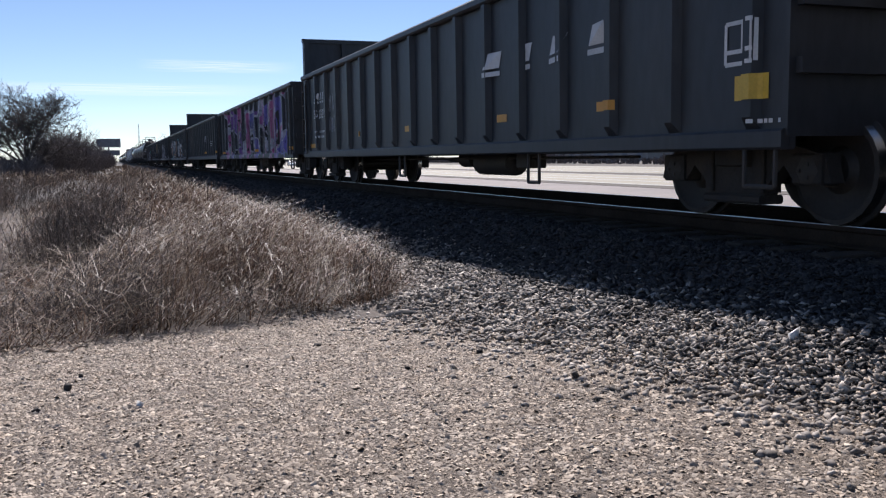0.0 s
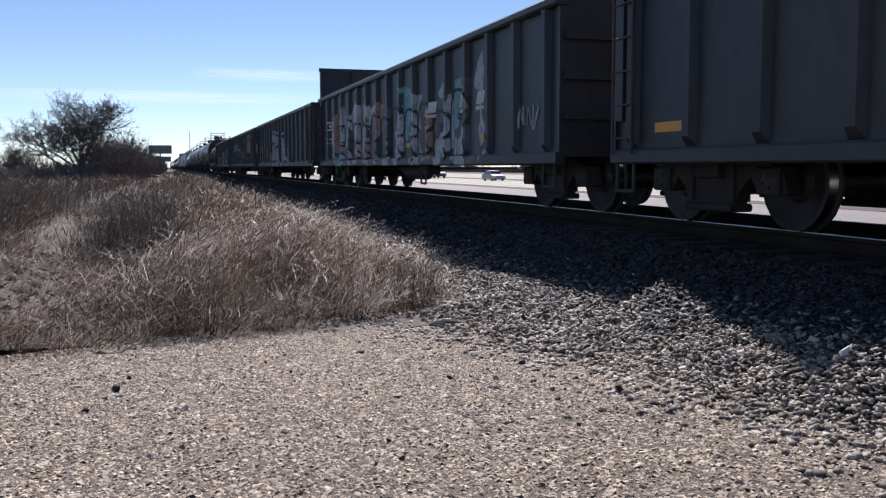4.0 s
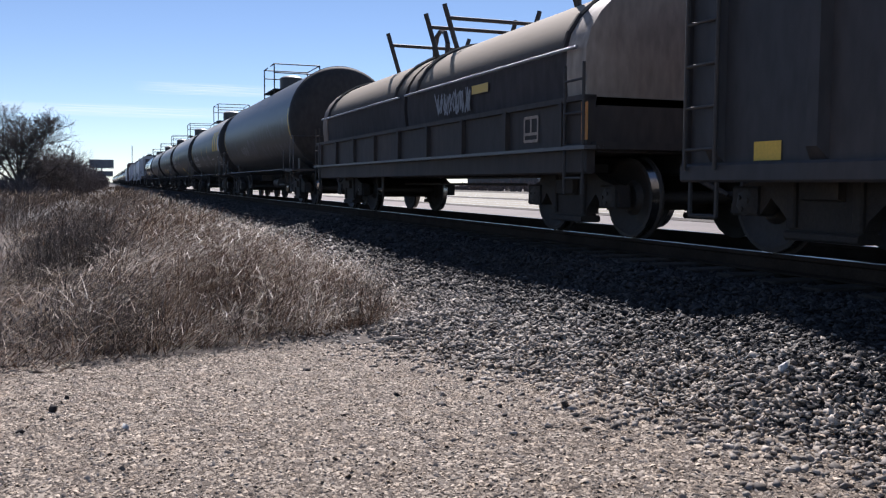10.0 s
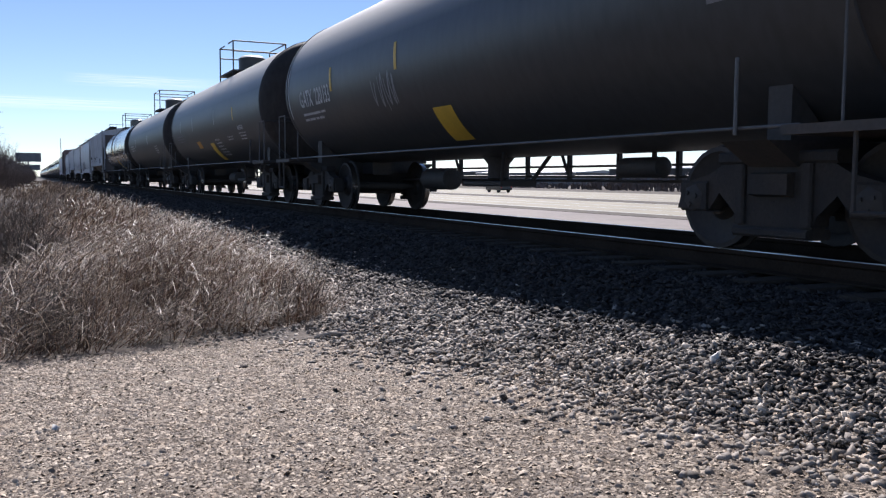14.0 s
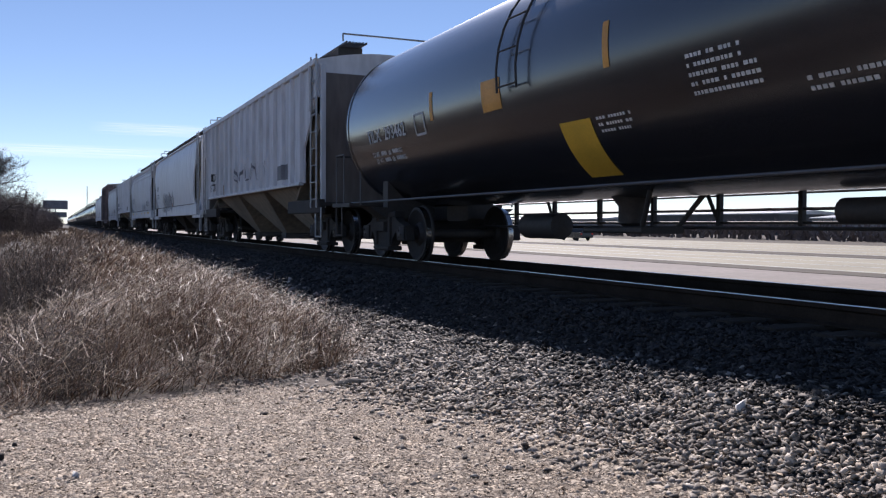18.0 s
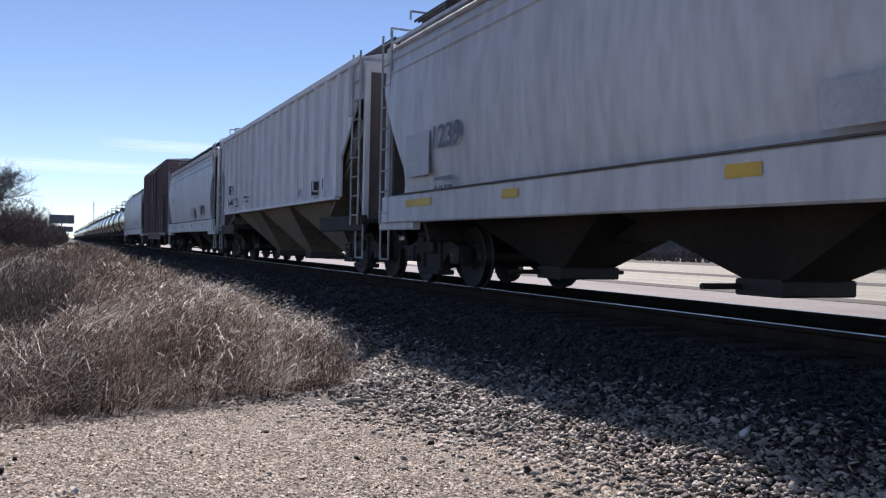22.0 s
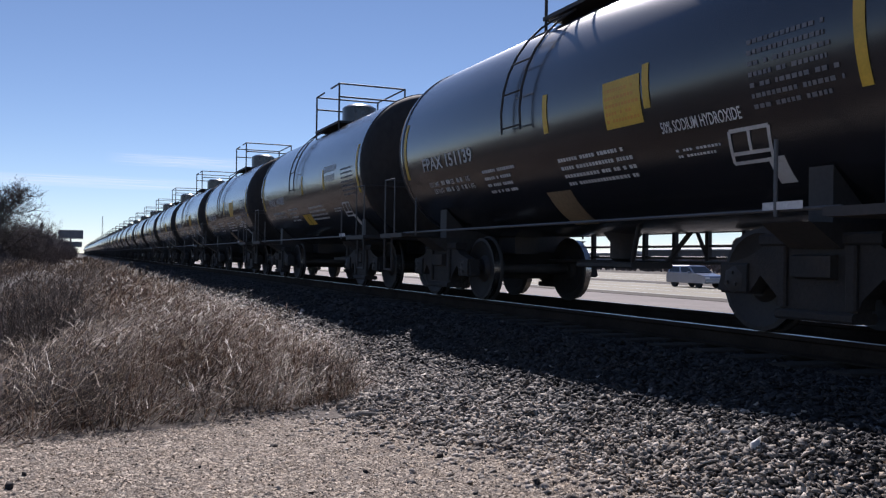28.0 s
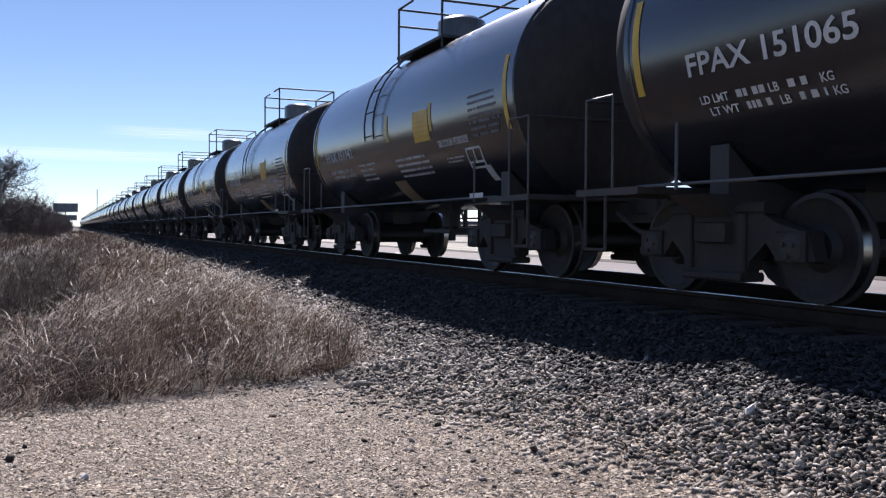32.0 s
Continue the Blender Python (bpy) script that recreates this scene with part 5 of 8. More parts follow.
def gondola(length, paint, ribs, top=2.75, bottom=0.63, bulkhead=False, label="", rib_w=0.09, tub=False, gear=None):
    car = empty("gondola_car", label, "freight car", "cars of the freight train")
    h = length / 2
    hw = 1.5
    part("floor", Geo().box(-hw + 0.02, hw - 0.02, -h + 0.1, h - 0.1, 1.0, 1.08), paint, car)
    for s in (-1, 1):
        part("side", Geo().box(s * hw - 0.02, s * hw + 0.02, -h + 0.04, h - 0.04, bottom + 0.02, top - 0.04), paint, car)
        part("top_chord", Geo().box(s * 1.53 - 0.1, s * 1.53 + 0.1, -h, h, top - 0.13, top, 0.03), paint, car)
        part("side_sill", Geo().box(s * 1.53 - 0.07, s * 1.53 + 0.07, -h + 0.05, h - 0.05, bottom, bottom + 0.16, 0.02), paint, car)
        for k in range(ribs):
            y = -h + 0.45 + (length - 0.9) * k / (ribs - 1)
            w = rib_w
            lo = bottom + (0.16 if not tub else -0.12)
            g = Geo().hexa([(s * 1.515, y - w, lo), (s * 1.6, y - w * 0.6, lo + 0.1), (s * 1.6, y + w * 0.6, lo + 0.1), (s * 1.515, y + w, lo),
                            (s * 1.515, y - w, top - 0.13), (s * 1.61, y - w * 0.6, top - 0.13), (s * 1.61, y + w * 0.6, top - 0.13), (s * 1.515, y + w, top - 0.13)])
            part("rib", g, paint, car)
        e = s * (h - 0.03)
        raised = bulkhead and s > 0
        zt = top + (0.95 if raised else 0.0)
        wall = part("end_wall", Geo().box(-1.56, 1.56, min(e, e - s * 0.06), max(e, e - s * 0.06), bottom + 0.1, zt), paint, car)
        for zz in (1.2, 1.7, 2.2):
            part("stiffener", Geo().box(-1.5, 1.5, min(e, e + s * 0.07), max(e, e + s * 0.07), zz, zz + 0.12), paint, wall)
        if raised:
            for xx in (-1.5, -0.5, 0.5, 1.5):
                part("stiffener", Geo().box(xx - 0.06, xx + 0.06, min(e - s * 0.06, e - s * 0.2), max(e - s * 0.06, e - s * 0.2), 1.1, zt - 0.1), paint, wall)
            part("cap", Geo().box(-1.58, 1.58, min(e + 0.004, e - s * 0.1), max(e + 0.004, e - s * 0.1), zt - 0.1, zt + 0.003), paint, wall)
        if s > 0 or not bulkhead:
            part("ladder", ladder_geo(-1.63, s * (h - 0.15), s * (h - 0.55), bottom + 0.1, top - 0.25, 5), DARK_STEEL, car)
        part("step", Geo().pipe([(-1.56, s * (h - 0.15), bottom + 0.1), (-1.56, s * (h - 0.15), 0.34), (-1.56, s * (h - 0.5), 0.34), (-1.56, s * (h - 0.5), bottom + 0.1)], 0.02), DARK_STEEL, car)
    part("brake_wheel", Geo().lathe([(-0.02, 0.28), (0.02, 0.28), (0.02, 0.24), (-0.02, 0.24)], (-0.5, -h - 0.12, 2.0), "y", 16).rod((-0.5, -h, 2.0), (-0.5, -h - 0.14, 2.0), 0.03), DARK_STEEL, car)
    tank_y, loop_y = gear or (-1.2, -2.5)
    hang = 0.13 if gear else -0.2
    part("air_reservoir", Geo().lathe([(-0.7, 0.05), (-0.63, 0.19), (0.63, 0.19), (0.7, 0.05)], (-0.65, tank_y, bottom - hang), "y", 14), DARK_STEEL, car, smooth=True)
    part("brake_cylinder", Geo().lathe([(-0.3, 0.13), (0.2, 0.13), (0.24, 0.05), (0.9, 0.04)], (-0.5, tank_y + 1.6, bottom - hang * 0.6), "y", 12), DARK_STEEL, car, smooth=True)
    part("brake_valve", Geo().box(-0.9, -0.6, tank_y - 1.5, tank_y - 1.15, bottom - 0.2, bottom + 0.1, 0.02), DARK_STEEL, car)
    part("brake_rod", Geo().rod((-0.9, -h + 3, bottom - 0.05), (-0.5, h - 3, bottom - 0.07), 0.018), DARK_STEEL, car)
    for y in (loop_y, loop_y + 5.2) if gear else ():
        part("hanging_step", Geo().pipe([(-1.5, y, bottom), (-1.5, y, bottom - 0.35), (-1.5, y - 0.3, bottom - 0.35), (-1.5, y - 0.3, bottom)], 0.02), DARK_STEEL, car)
    running_gear(car, h, h - 1.2, reach=0.68, z=0.68, z1=1.0)
    return car


RUNG = Geo().rod((0, 0, 0), (0, 0.48, 0), 0.012).mesh("rung", DARK_STEEL)
GUARD_POST = Geo().rod((0, 0, 0), (0, 0, 1.05), 0.022).mesh("guard_post", DARK_STEEL)
GUARD_BAR = Geo().rod((0, 0, 0), (1.6, 0, 0), 0.02).mesh("guard_rail", DARK_STEEL)


def tank(length, r, zc, paint, label, walk_z=0.95, dome=0.0, ends=1.0, ladder=0.75):
    """length: of the cylinder between the seams of its heads."""
    car = empty("tank_car", label, "tank car", "cars of the freight train")
    h = length / 2
    head = [(h + 0.02, r), (h + 0.2, r * 0.985), (h + 0.36, r * 0.9), (h + 0.48, r * 0.74), (h + 0.56, r * 0.5), (h + 0.6, r * 0.25), (h + 0.61, 0.02)]
    part("shell", Geo().lathe([(-h + length * k / 6, r) for k in range(7)], (0, 0, zc), "y", 64), paint, car, smooth=True)
    for s in (-1, 1):
        part("tank_head", Geo().lathe([(s * a, b) for a, b in [(h - 0.01, r - 0.002)] + head], (0, 0, zc), "y", 48), HEAD_BLACK, car, "sooty matt black dished tank head", smooth=True)
    for a in (-h, h):
        part("jacket_band", Geo().lathe([(a - 0.04, r + 0.001), (a - 0.03, r + 0.014), (a + 0.03, r + 0.014), (a + 0.04, r + 0.001)], (0, 0, zc), "y", 64), paint, car, smooth=True)
    # manway housing, platform and guard rail on top
    top = zc + r
    part("manway_housing", Geo().lathe([(top - 0.06, 0.42), (top + 0.42, 0.42), (top + 0.44, 0.4), (top + 0.5, 0.3), (top + 0.52, 0.02)], (dome, 0, 0), "z", 24), paint, car, smooth=True)
    part("platform", Geo().box(-0.82, 0.82, -1.05, -0.5, top - 0.1, top - 0.05).box(-0.82, 0.82, 0.5, 1.05, top - 0.1, top - 0.05).box(-0.82, -0.5, -0.5, 0.5, top - 0.1, top - 0.05).box(0.5, 0.82, -0.5, 0.5, top - 0.1, top - 0.05), DARK_STEEL, car)
    for x, y in ((-0.8, -1.0), (-0.8, 1.0), (0.8, -1.0), (0.8, 1.0)):
        part("guard_post", GUARD_POST, None, car).location = (x, y, top - 0.25)
    for zz in (top + 0.5, top + 0.8):
        for y in (-1.0, 1.0):
            part("guard_rail", GUARD_BAR, None, car).location = (-0.8, y, zz)
    for x, y0, n in ((0.8, -1.0, 2.0), (-0.8, -1.0, 0.7), (-0.8, 0.3, 0.7)):
        part("guard_rail", Geo().rod((x, y0, top + 0.8), (x, y0 + n, top + 0.8), 0.02), DARK_STEEL, car)
    for x in (-1, 1) if ladder else ():
        g = Geo()
        for dy in (-0.24, 0.24):
            g.pipe([(x * (math.cos(a) * (r + 0.09)), ladder + dy, zc + math.sin(a) * (r + 0.09)) for a in np.linspace(-0.14, 1.05, 8)], 0.015)
        rails = part("side_ladder", g, DARK_STEEL, car)
        for a in np.linspace(-0.1, 1.0, 5):
            o = part("rung", RUNG, None, rails)
            o.location = (x * math.cos(a) * (r + 0.09), ladder - 0.24, zc + math.sin(a) * (r + 0.09))
    e = h + 0.62 * ends
    for s in (-1, 1):
        part("side_rail", Geo().rod((s * 1.47, -e + 0.9, walk_z + 0.05), (s * 1.47, e - 0.9, walk_z + 0.05), 0.015), PIPE_GREY, car)
        if s > 0:
            for k, y in enumerate(np.linspace(-e + 2.6, e - 2.6, 9)):
                g = Geo().box(0.97, 1.03, y - 0.03, y + 0.03, 0.6, zc - r * 0.7)
                if k % 3 == 1:
                    g.rod((1.0, y, 0.62), (1.0, y + 0.4, zc - r * 0.75), 0.025)
                part("pipe_hanger", g, DARK_STEEL, car)
            for zz in (0.65, 0.8):
                part("train_pipe", Geo().rod((1.0, -e + 2.0, zz), (1.0, e - 2.0, zz), 0.018), DARK_STEEL, car)
        # end platform, saddle, handrails, stub sill
        y0, y1 = (e - 1.0, e + 0.05) if s > 0 else (-e - 0.05, -e + 1.0)
        part("end_platform", Geo().box(-1.55, 1.55, y0, y1, walk_z - 0.02, walk_z + 0.05, 0.01), DARK_STEEL, car)
        part("body_bolster", Geo().prism([(-1.4, walk_z - 0.04), (1.4, walk_z - 0.04), (1.1, 0.72), (-1.1, 0.72)], s * (e - 1.5) - 0.25, s * (e - 1.5) + 0.25, "y")
             .prism([(-1.04, zc - r * 0.7), (-0.7, zc - r * 0.93), (0.7, zc - r * 0.93), (1.04, zc - r * 0.7), (1.04, walk_z - 0.05), (-1.04, walk_z - 0.05)], s * (e - 1.5) - 0.12, s * (e - 1.5) + 0.12, "y"), DARK_STEEL, car)
        for x in (-1, 1):
            ya, yb, yc = s * (e - 0.05), s * (e - 0.52), s * (e - 1.49)
            part("handrail", Geo().pipe([(x * 1.5, ya, walk_z), (x * 1.5, ya, walk_z + 0.95), (x * 1.5, yb, walk_z + 0.95), (x * 1.5, yb, walk_z)], 0.012), PIPE_GREY, car)
            part("end_post", Geo().rod((x * 1.5, yc, walk_z), (x * 1.5, yc, walk_z + 0.58), 0.016), PIPE_GREY, car)
            part("step", Geo().pipe([(x * 1.5, ya, walk_z), (x * 1.5, ya, 0.4), (x * 1.5, ya - s * 0.36, 0.4), (x * 1.5, ya - s * 0.36, walk_z)], 0.018), DARK_STEEL, car)
        part("end_rail", Geo().pipe([(-1.5, s * (e - 0.05), walk_z + 0.95), (1.5, s * (e - 0.05), walk_z + 0.95)], 0.018), DARK_STEEL, car)
    part("bottom_outlet", Geo().lathe([(zc - r - 0.34, 0.1), (zc - r - 0.3, 0.16), (zc - r - 0.1, 0.16), (zc - r + 0.06, 0.28)], (0, 0.4, 0), "z", 14), DARK_STEEL, car, smooth=True)
    part("skid", Geo().box(-0.3, 0.3, -0.2, 1.0, zc - r - 0.42, zc - r - 0.34, 0.02).rod((-0.25, -0.15, zc - r - 0.35), (-0.4, -0.5, zc - r + 0.1), 0.03).rod((0.25, -0.15, zc - r - 0.35), (0.4, -0.5, zc - r + 0.1), 0.03), DARK_STEEL, car)
    part("air_reservoir", Geo().lathe([(-0.4, 0.03), (-0.36, 0.12), (0.36, 0.12), (0.4, 0.03)], (0.1, -h * 0.42, walk_z - 0.2), "y", 14).rod((0.1, -h * 0.42 - 0.2, walk_z + 0.1), (0.1, -h * 0.42 - 0.2, walk_z - 0.2), 0.03), DARK_STEEL, car, smooth=True)
    part("brake_rod", Geo().rod((0.4, -h + 1.5, walk_z - 0.36), (0.5, h - 1.5, walk_z - 0.36), 0.02), DARK_STEEL, car)
    running_gear(car, e + 0.1, e - 1.5, reach=0.5, z=0.68, z1=0.94, stub=2.4)
    return car


def hopper_gear(car, h, bays, side_bottom, bay_mat, low=0.32, bay_in=1.7, wide=1.44, end_at=None, plate_mat=None):
    """Sloping discharge hoppers between the trucks."""
    span = 2 * (h - bay_in)
    w = span / bays
    for k in range(bays):
        y = -span / 2 + w * (k + 0.5)
        b = w * 0.48
        g = Geo().hexa([(-0.36, y - 0.2, low), (0.36, y - 0.2, low), (0.36, y + 0.2, low), (-0.36, y + 0.2, low),
                        (-wide, y - b, side_bottom + 0.05), (wide, y - b, side_bottom + 0.05), (wide, y + b, side_bottom + 0.05), (-wide, y + b, side_bottom + 0.05)])
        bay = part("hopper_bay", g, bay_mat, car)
        part("outlet_gate", Geo().box(-0.45, 0.45, y - 0.3, y + 0.3, low - 0.12, low + 0.04, 0.02).rod((-0.9, y + 0.25, low - 0.04), (0.9, y + 0.25, low - 0.04), 0.03), DARK_STEEL, bay)
    for s in (-1, 1):
        a, b = s * (h - bay_in), s * (end_at or h - 0.15)
        part("slope_sheet", Geo().hexa([(-1.4, a, side_bottom - 0.35), (1.4, a, side_bottom - 0.35), (1.4, a - s * 0.05, side_bottom - 0.3), (-1.4, a - s * 0.05, side_bottom - 0.3),
                                        (-1.4, b, 2.75), (1.4, b, 2.75), (1.4, b - s * 0.05, 2.8), (-1.4, b - s * 0.05, 2.8)]), bay_mat, car)
        for x in (-1.38, 1.38):                     # side plate that closes the triangle under the slope
            part("shear_plate", Geo().prism([(a, side_bottom + 0.05), (b, 2.75), (b - s * 0.5, 2.95), (a - s * 0.6, 2.6)], x - 0.015, x + 0.015, "x"), plate_mat or bay_mat, car)


def hopper_roof(car, h, eave, hw, crown, mat):
    n = 10
    prof = [(-hw, eave - 0.05)] + [(hw * (-1 + 2 * k / n), eave + crown * (1 - (-1 + 2 * k / n) ** 2)) for k in range(n + 1)] + [(hw, eave - 0.05)]
    part("roof", Geo().prism(prof, -h, h, "y"), mat, car)
    z = eave + crown
    part("hatch_trough", Geo().box(-0.38, 0.38, -h + 0.9, h - 0.9, z - 0.05, z + 0.12, 0.02), mat, car)
    for s in (-1, 1):
        g = Geo()
        for k in range(7):
            x = s * (0.55 + 0.07 * k)
            g.box(x - 0.012, x + 0.012, -h - 0.25, h + 0.25, z + 0.12, z + 0.16)
        for y in np.arange(-h + 0.2, h, 1.2):
            g.box(min(s * 0.5, s * 1.02), max(s * 0.5, s * 1.02), y - 0.02, y + 0.02, z - 0.1, z + 0.125)
        part("running_board", g, DARK_STEEL, car)
    for s in (-1, 1):
        g = Geo().pipe([(-1.05, s * (h + 0.24), z + 0.15), (-1.05, s * (h + 0.24), z + 0.3), (1.05, s * (h + 0.24), z + 0.3), (1.05, s * (h + 0.24), z + 0.15)], 0.018)
        part("roof_grab_iron", g, GALV, car)


def hopper_ends(car, ce, side_bottom, eave, mat, slope_mat, h, sill_mat=None, end_mat=None):
    """Open ends between the body (half length h) and the strikers (ce): posts, ladders, slope sheet, platform."""
    for s in (-1, 1):
        post = s * (ce - 0.12)
        for x in (-1, 1):
            part("corner_post", Geo().box(x * 1.42 - 0.05, x * 1.42 + 0.05, post - 0.05, post + 0.05, 0.95, eave - 0.1, 0.01), mat, car)
            part("roof_brace", Geo().rod((x * 1.42, post, eave - 0.12), (x * 1.42, s * (h - 0.1), eave - 0.05), 0.04), mat, car)
            part("end_ladder", ladder_geo(x * 1.56, post, post - s * 0.42, 0.95, eave + 0.1, 9, 0.016), GALV, car)
            part("brace", Geo().rod((x * 1.3, s * (ce - 0.4), 1.05), (x * 0.9, s * (h - 1.0), 2.3), 0.05), slope_mat, car)
        # The default brown puts the end wall's shade into its colour
        part("end_panel", Geo().box(-1.36, 1.36, *sorted((post - s * 0.06, post - s * 0.1)), 1.06, eave - 0.25), end_mat or SHADE_BROWN, car, "end sheet between the corner posts in a shade-darkened colour")
        y0, y1 = sorted((s * (h - 1.2), s * ce))
        part("end_platform", Geo().box(-1.5, 1.5, y0, y1, 0.98, 1.06, 0.01), sill_mat or mat, car)
        y0, y1 = sorted((s * (h - 1.4), s * (ce - 0.02)))
        for x in (-1, 1):
            part("end_sill", Geo().box(x * 1.47 - 0.06, x * 1.47 + 0.06, y0, y1, 0.84, 1.12, 0.015), sill_mat or mat, car)
        part("body_bolster", Geo().prism([(-1.45, 1.0), (1.45, 1.0), (0.9, 0.74), (-0.9, 0.74)], s * (ce - 1.25) - 0.2, s * (ce - 1.25) + 0.2, "y"), DARK_STEEL, car)
        part("bolster_web", Geo().box(-0.05, 0.05, *sorted((s * (h - 1.6), s * (ce - 0.6))), 1.06, 2.0), slope_mat, car)
        part("step", Geo().pipe([(-1.5, s * ce, 0.95), (-1.5, s * ce, 0.36), (-1.5, s * (ce - 0.4), 0.36), (-1.5, s * (ce - 0.4), 0.95)], 0.018), GALV, car)
    part("brake_cylinder", Geo().lathe([(-0.35, 0.16), (0.3, 0.16), (0.33, 0.05)], (-0.6, -ce + 1.2, 1.25), "y", 12), DARK_STEEL, car, smooth=True)
    part("air_reservoir", Geo().lathe([(-0.5, 0.05), (-0.45, 0.2), (0.45, 0.2), (0.5, 0.05)], (-0.9, ce - 1.3, 1.28), "y", 12), DARK_STEEL, car, smooth=True)


def ribbed_hopper(length, paint, bay_mat, label, ce, eave=3.95, side_bottom=1.5, ribs=16, bays=3):
    """Side sheets with outside ribs; the lower corner of each end is cut back aslant."""
    car = empty("covered_hopper_car", label, "hopper car", "cars of the freight train")
    h, e = length / 2, ce - 0.2
    for s in (-1, 1):
        pts = [(-h, side_bottom), (h, side_bottom), (h, 2.25), (e, 3.35), (e, eave), (-e, eave), (-e, 3.35), (-h, 2.25)]
        part("side", Geo().prism(pts, s * 1.5 - 0.02, s * 1.5 + 0.02, "x"), paint, car)
        part("side_sill", Geo().box(s * 1.55 - 0.05, s * 1.55 + 0.05, -h + 0.1, h - 0.1, side_bottom - 0.05, side_bottom + 0.02, 0.01), paint, car)
        part("top_chord", Geo().box(s * 1.54 - 0.05, s * 1.54 + 0.05, -e, e, eave - 0.1, eave + 0.03, 0.015), paint, car)
        for k in range(ribs):
            y = -h + 0.08 + (length - 0.16) * k / (ribs - 1)
            low = side_bottom
            g = Geo().hexa([(s * 1.515, y - 0.06, low), (s * 1.6, y - 0.035, low + 0.06), (s * 1.6, y + 0.035, low + 0.06), (s * 1.515, y + 0.06, low),
                            (s * 1.515, y - 0.06, eave - 0.05), (s * 1.6, y - 0.035, eave - 0.08), (s * 1.6, y + 0.035, eave - 0.08), (s * 1.515, y + 0.06, eave - 0.05)])
            part("rib", g, paint, car)
        for y in (h + 0.62, -h - 0.62):                # short ribs over the slanting cut
            part("rib", Geo().box(s * 1.555 - 0.04, s * 1.555 + 0.04, y - 0.04, y + 0.04, 2.95, eave - 0.08, 0.01), paint, car)
        y = s * e
        part("end_sheet", Geo().box(-1.5, 1.5, min(y, y - s * 0.04), max(y, y - s * 0.04), 3.2, eave), paint, car)
    hopper_roof(car, e, eave, 1.55, 0.22, paint)
    hopper_gear(car, h, bays, side_bottom, bay_mat, bay_in=1.1, end_at=e)
    hopper_ends(car, ce, side_bottom, eave, paint, bay_mat, h, DARK_BAY)
    running_gear(car, ce, ce - 1.25, reach=0.6)
    return car


def smooth_hopper(length, paint, bay_mat, label, ce, eave=3.95, side_bottom=1.0, belly=0.1, roof_mat=None, bays=3, stripes=False, plate_mat=None, end_mat=None):
    """Curved smooth side sheets that bow outward; the ends are scooped."""
    car = empty("covered_hopper_car", label, "hopper car", "cars of the freight train")
    h = length / 2
    zz = np.linspace(side_bottom + 0.35, eave, 13)
    for s in (-1, 1):
        rings = []
        for z in zz:
            u = (z - zz[0]) / (eave - zz[0])
            x = 1.46 + belly * 2.2 * math.sin(math.pi * min(1, u * 0.9 + 0.05)) * 0.6 - 0.14 * max(0, u - 0.85) / 0.15
            yh = h - 0.15 - 0.9 * (max(0.0, 0.66 - u) / 0.53 if u > 0.13 else 0.8 + 0.2 * u / 0.13)
            rings.append([(s * x, -yh, z), (s * x, yh, z), (s * (x - 0.05), yh, z), (s * (x - 0.05), -yh, z)])
        part("side", Geo().rings(rings), paint, car, smooth=True)
        part("side_sill", Geo().box(s * 1.52 - 0.05, s * 1.52 + 0.05, -h + 0.1, h - 0.1, side_bottom - 0.05, side_bottom + 0.38, 0.02), paint, car)
        # Lap joint whose shadow line is put in as a dark strip
        part("sill_joint", Geo().box(s * 1.545 - 0.045, s * 1.545 + 0.045, -h + 1.0, h - 1.0, side_bottom + 0.381, side_bottom + 0.398), SHADE_BROWN, car, "joint over the side sill drawn as a dark shadow line")
        if stripes:
            for k, dz in enumerate((0.62, 0.4, 0.2)):
                part("roof_lip", Geo().box(s * (1.52 - 0.03 * k) - 0.06, s * (1.52 - 0.03 * k) + 0.06, -h + 0.2, h - 0.2, eave - dz, eave - dz + 0.05, 0.02), paint, car)
        if plate_mat:                              # the leading end is closed beside its scoop
            part("scoop_sheet", Geo().prism([(-h + 1.3, side_bottom + 0.37), (-h + 0.72, side_bottom + 0.37), (-h + 0.2, 2.2), (-h - 0.1, 3.1), (-h + 0.2, 3.1), (-h + 0.5, 2.6)], s * 1.37 - 0.01, s * 1.37 + 0.01, "x"), plate_mat, car, "dusty tan edge of the end scoop")
            part("end_skirt", Geo().box(s * 1.33 - 0.02, s * 1.33 + 0.02, -ce + 0.14, -h + 1.3, side_bottom + 0.07, eave - 0.1), paint, car)
        # the scooped end sheet: shade painted near-black, unless plate_mat is given
        e = s * (h - 0.2)
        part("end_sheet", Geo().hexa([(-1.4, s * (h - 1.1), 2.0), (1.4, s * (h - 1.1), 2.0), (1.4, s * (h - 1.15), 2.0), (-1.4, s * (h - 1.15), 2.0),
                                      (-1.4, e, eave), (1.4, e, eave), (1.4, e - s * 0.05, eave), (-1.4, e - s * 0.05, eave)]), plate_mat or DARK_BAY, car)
    hopper_roof(car, h - 0.12, eave, 1.44, 0.3, roof_mat or paint)
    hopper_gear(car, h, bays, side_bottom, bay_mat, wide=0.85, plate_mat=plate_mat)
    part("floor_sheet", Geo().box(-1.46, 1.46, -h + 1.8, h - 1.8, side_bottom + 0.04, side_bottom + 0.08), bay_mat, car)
    hopper_ends(car, ce, side_bottom, eave, paint, bay_mat, h, end_mat=end_mat)
    running_gear(car, ce, ce - 1.25, reach=0.6)
    return car


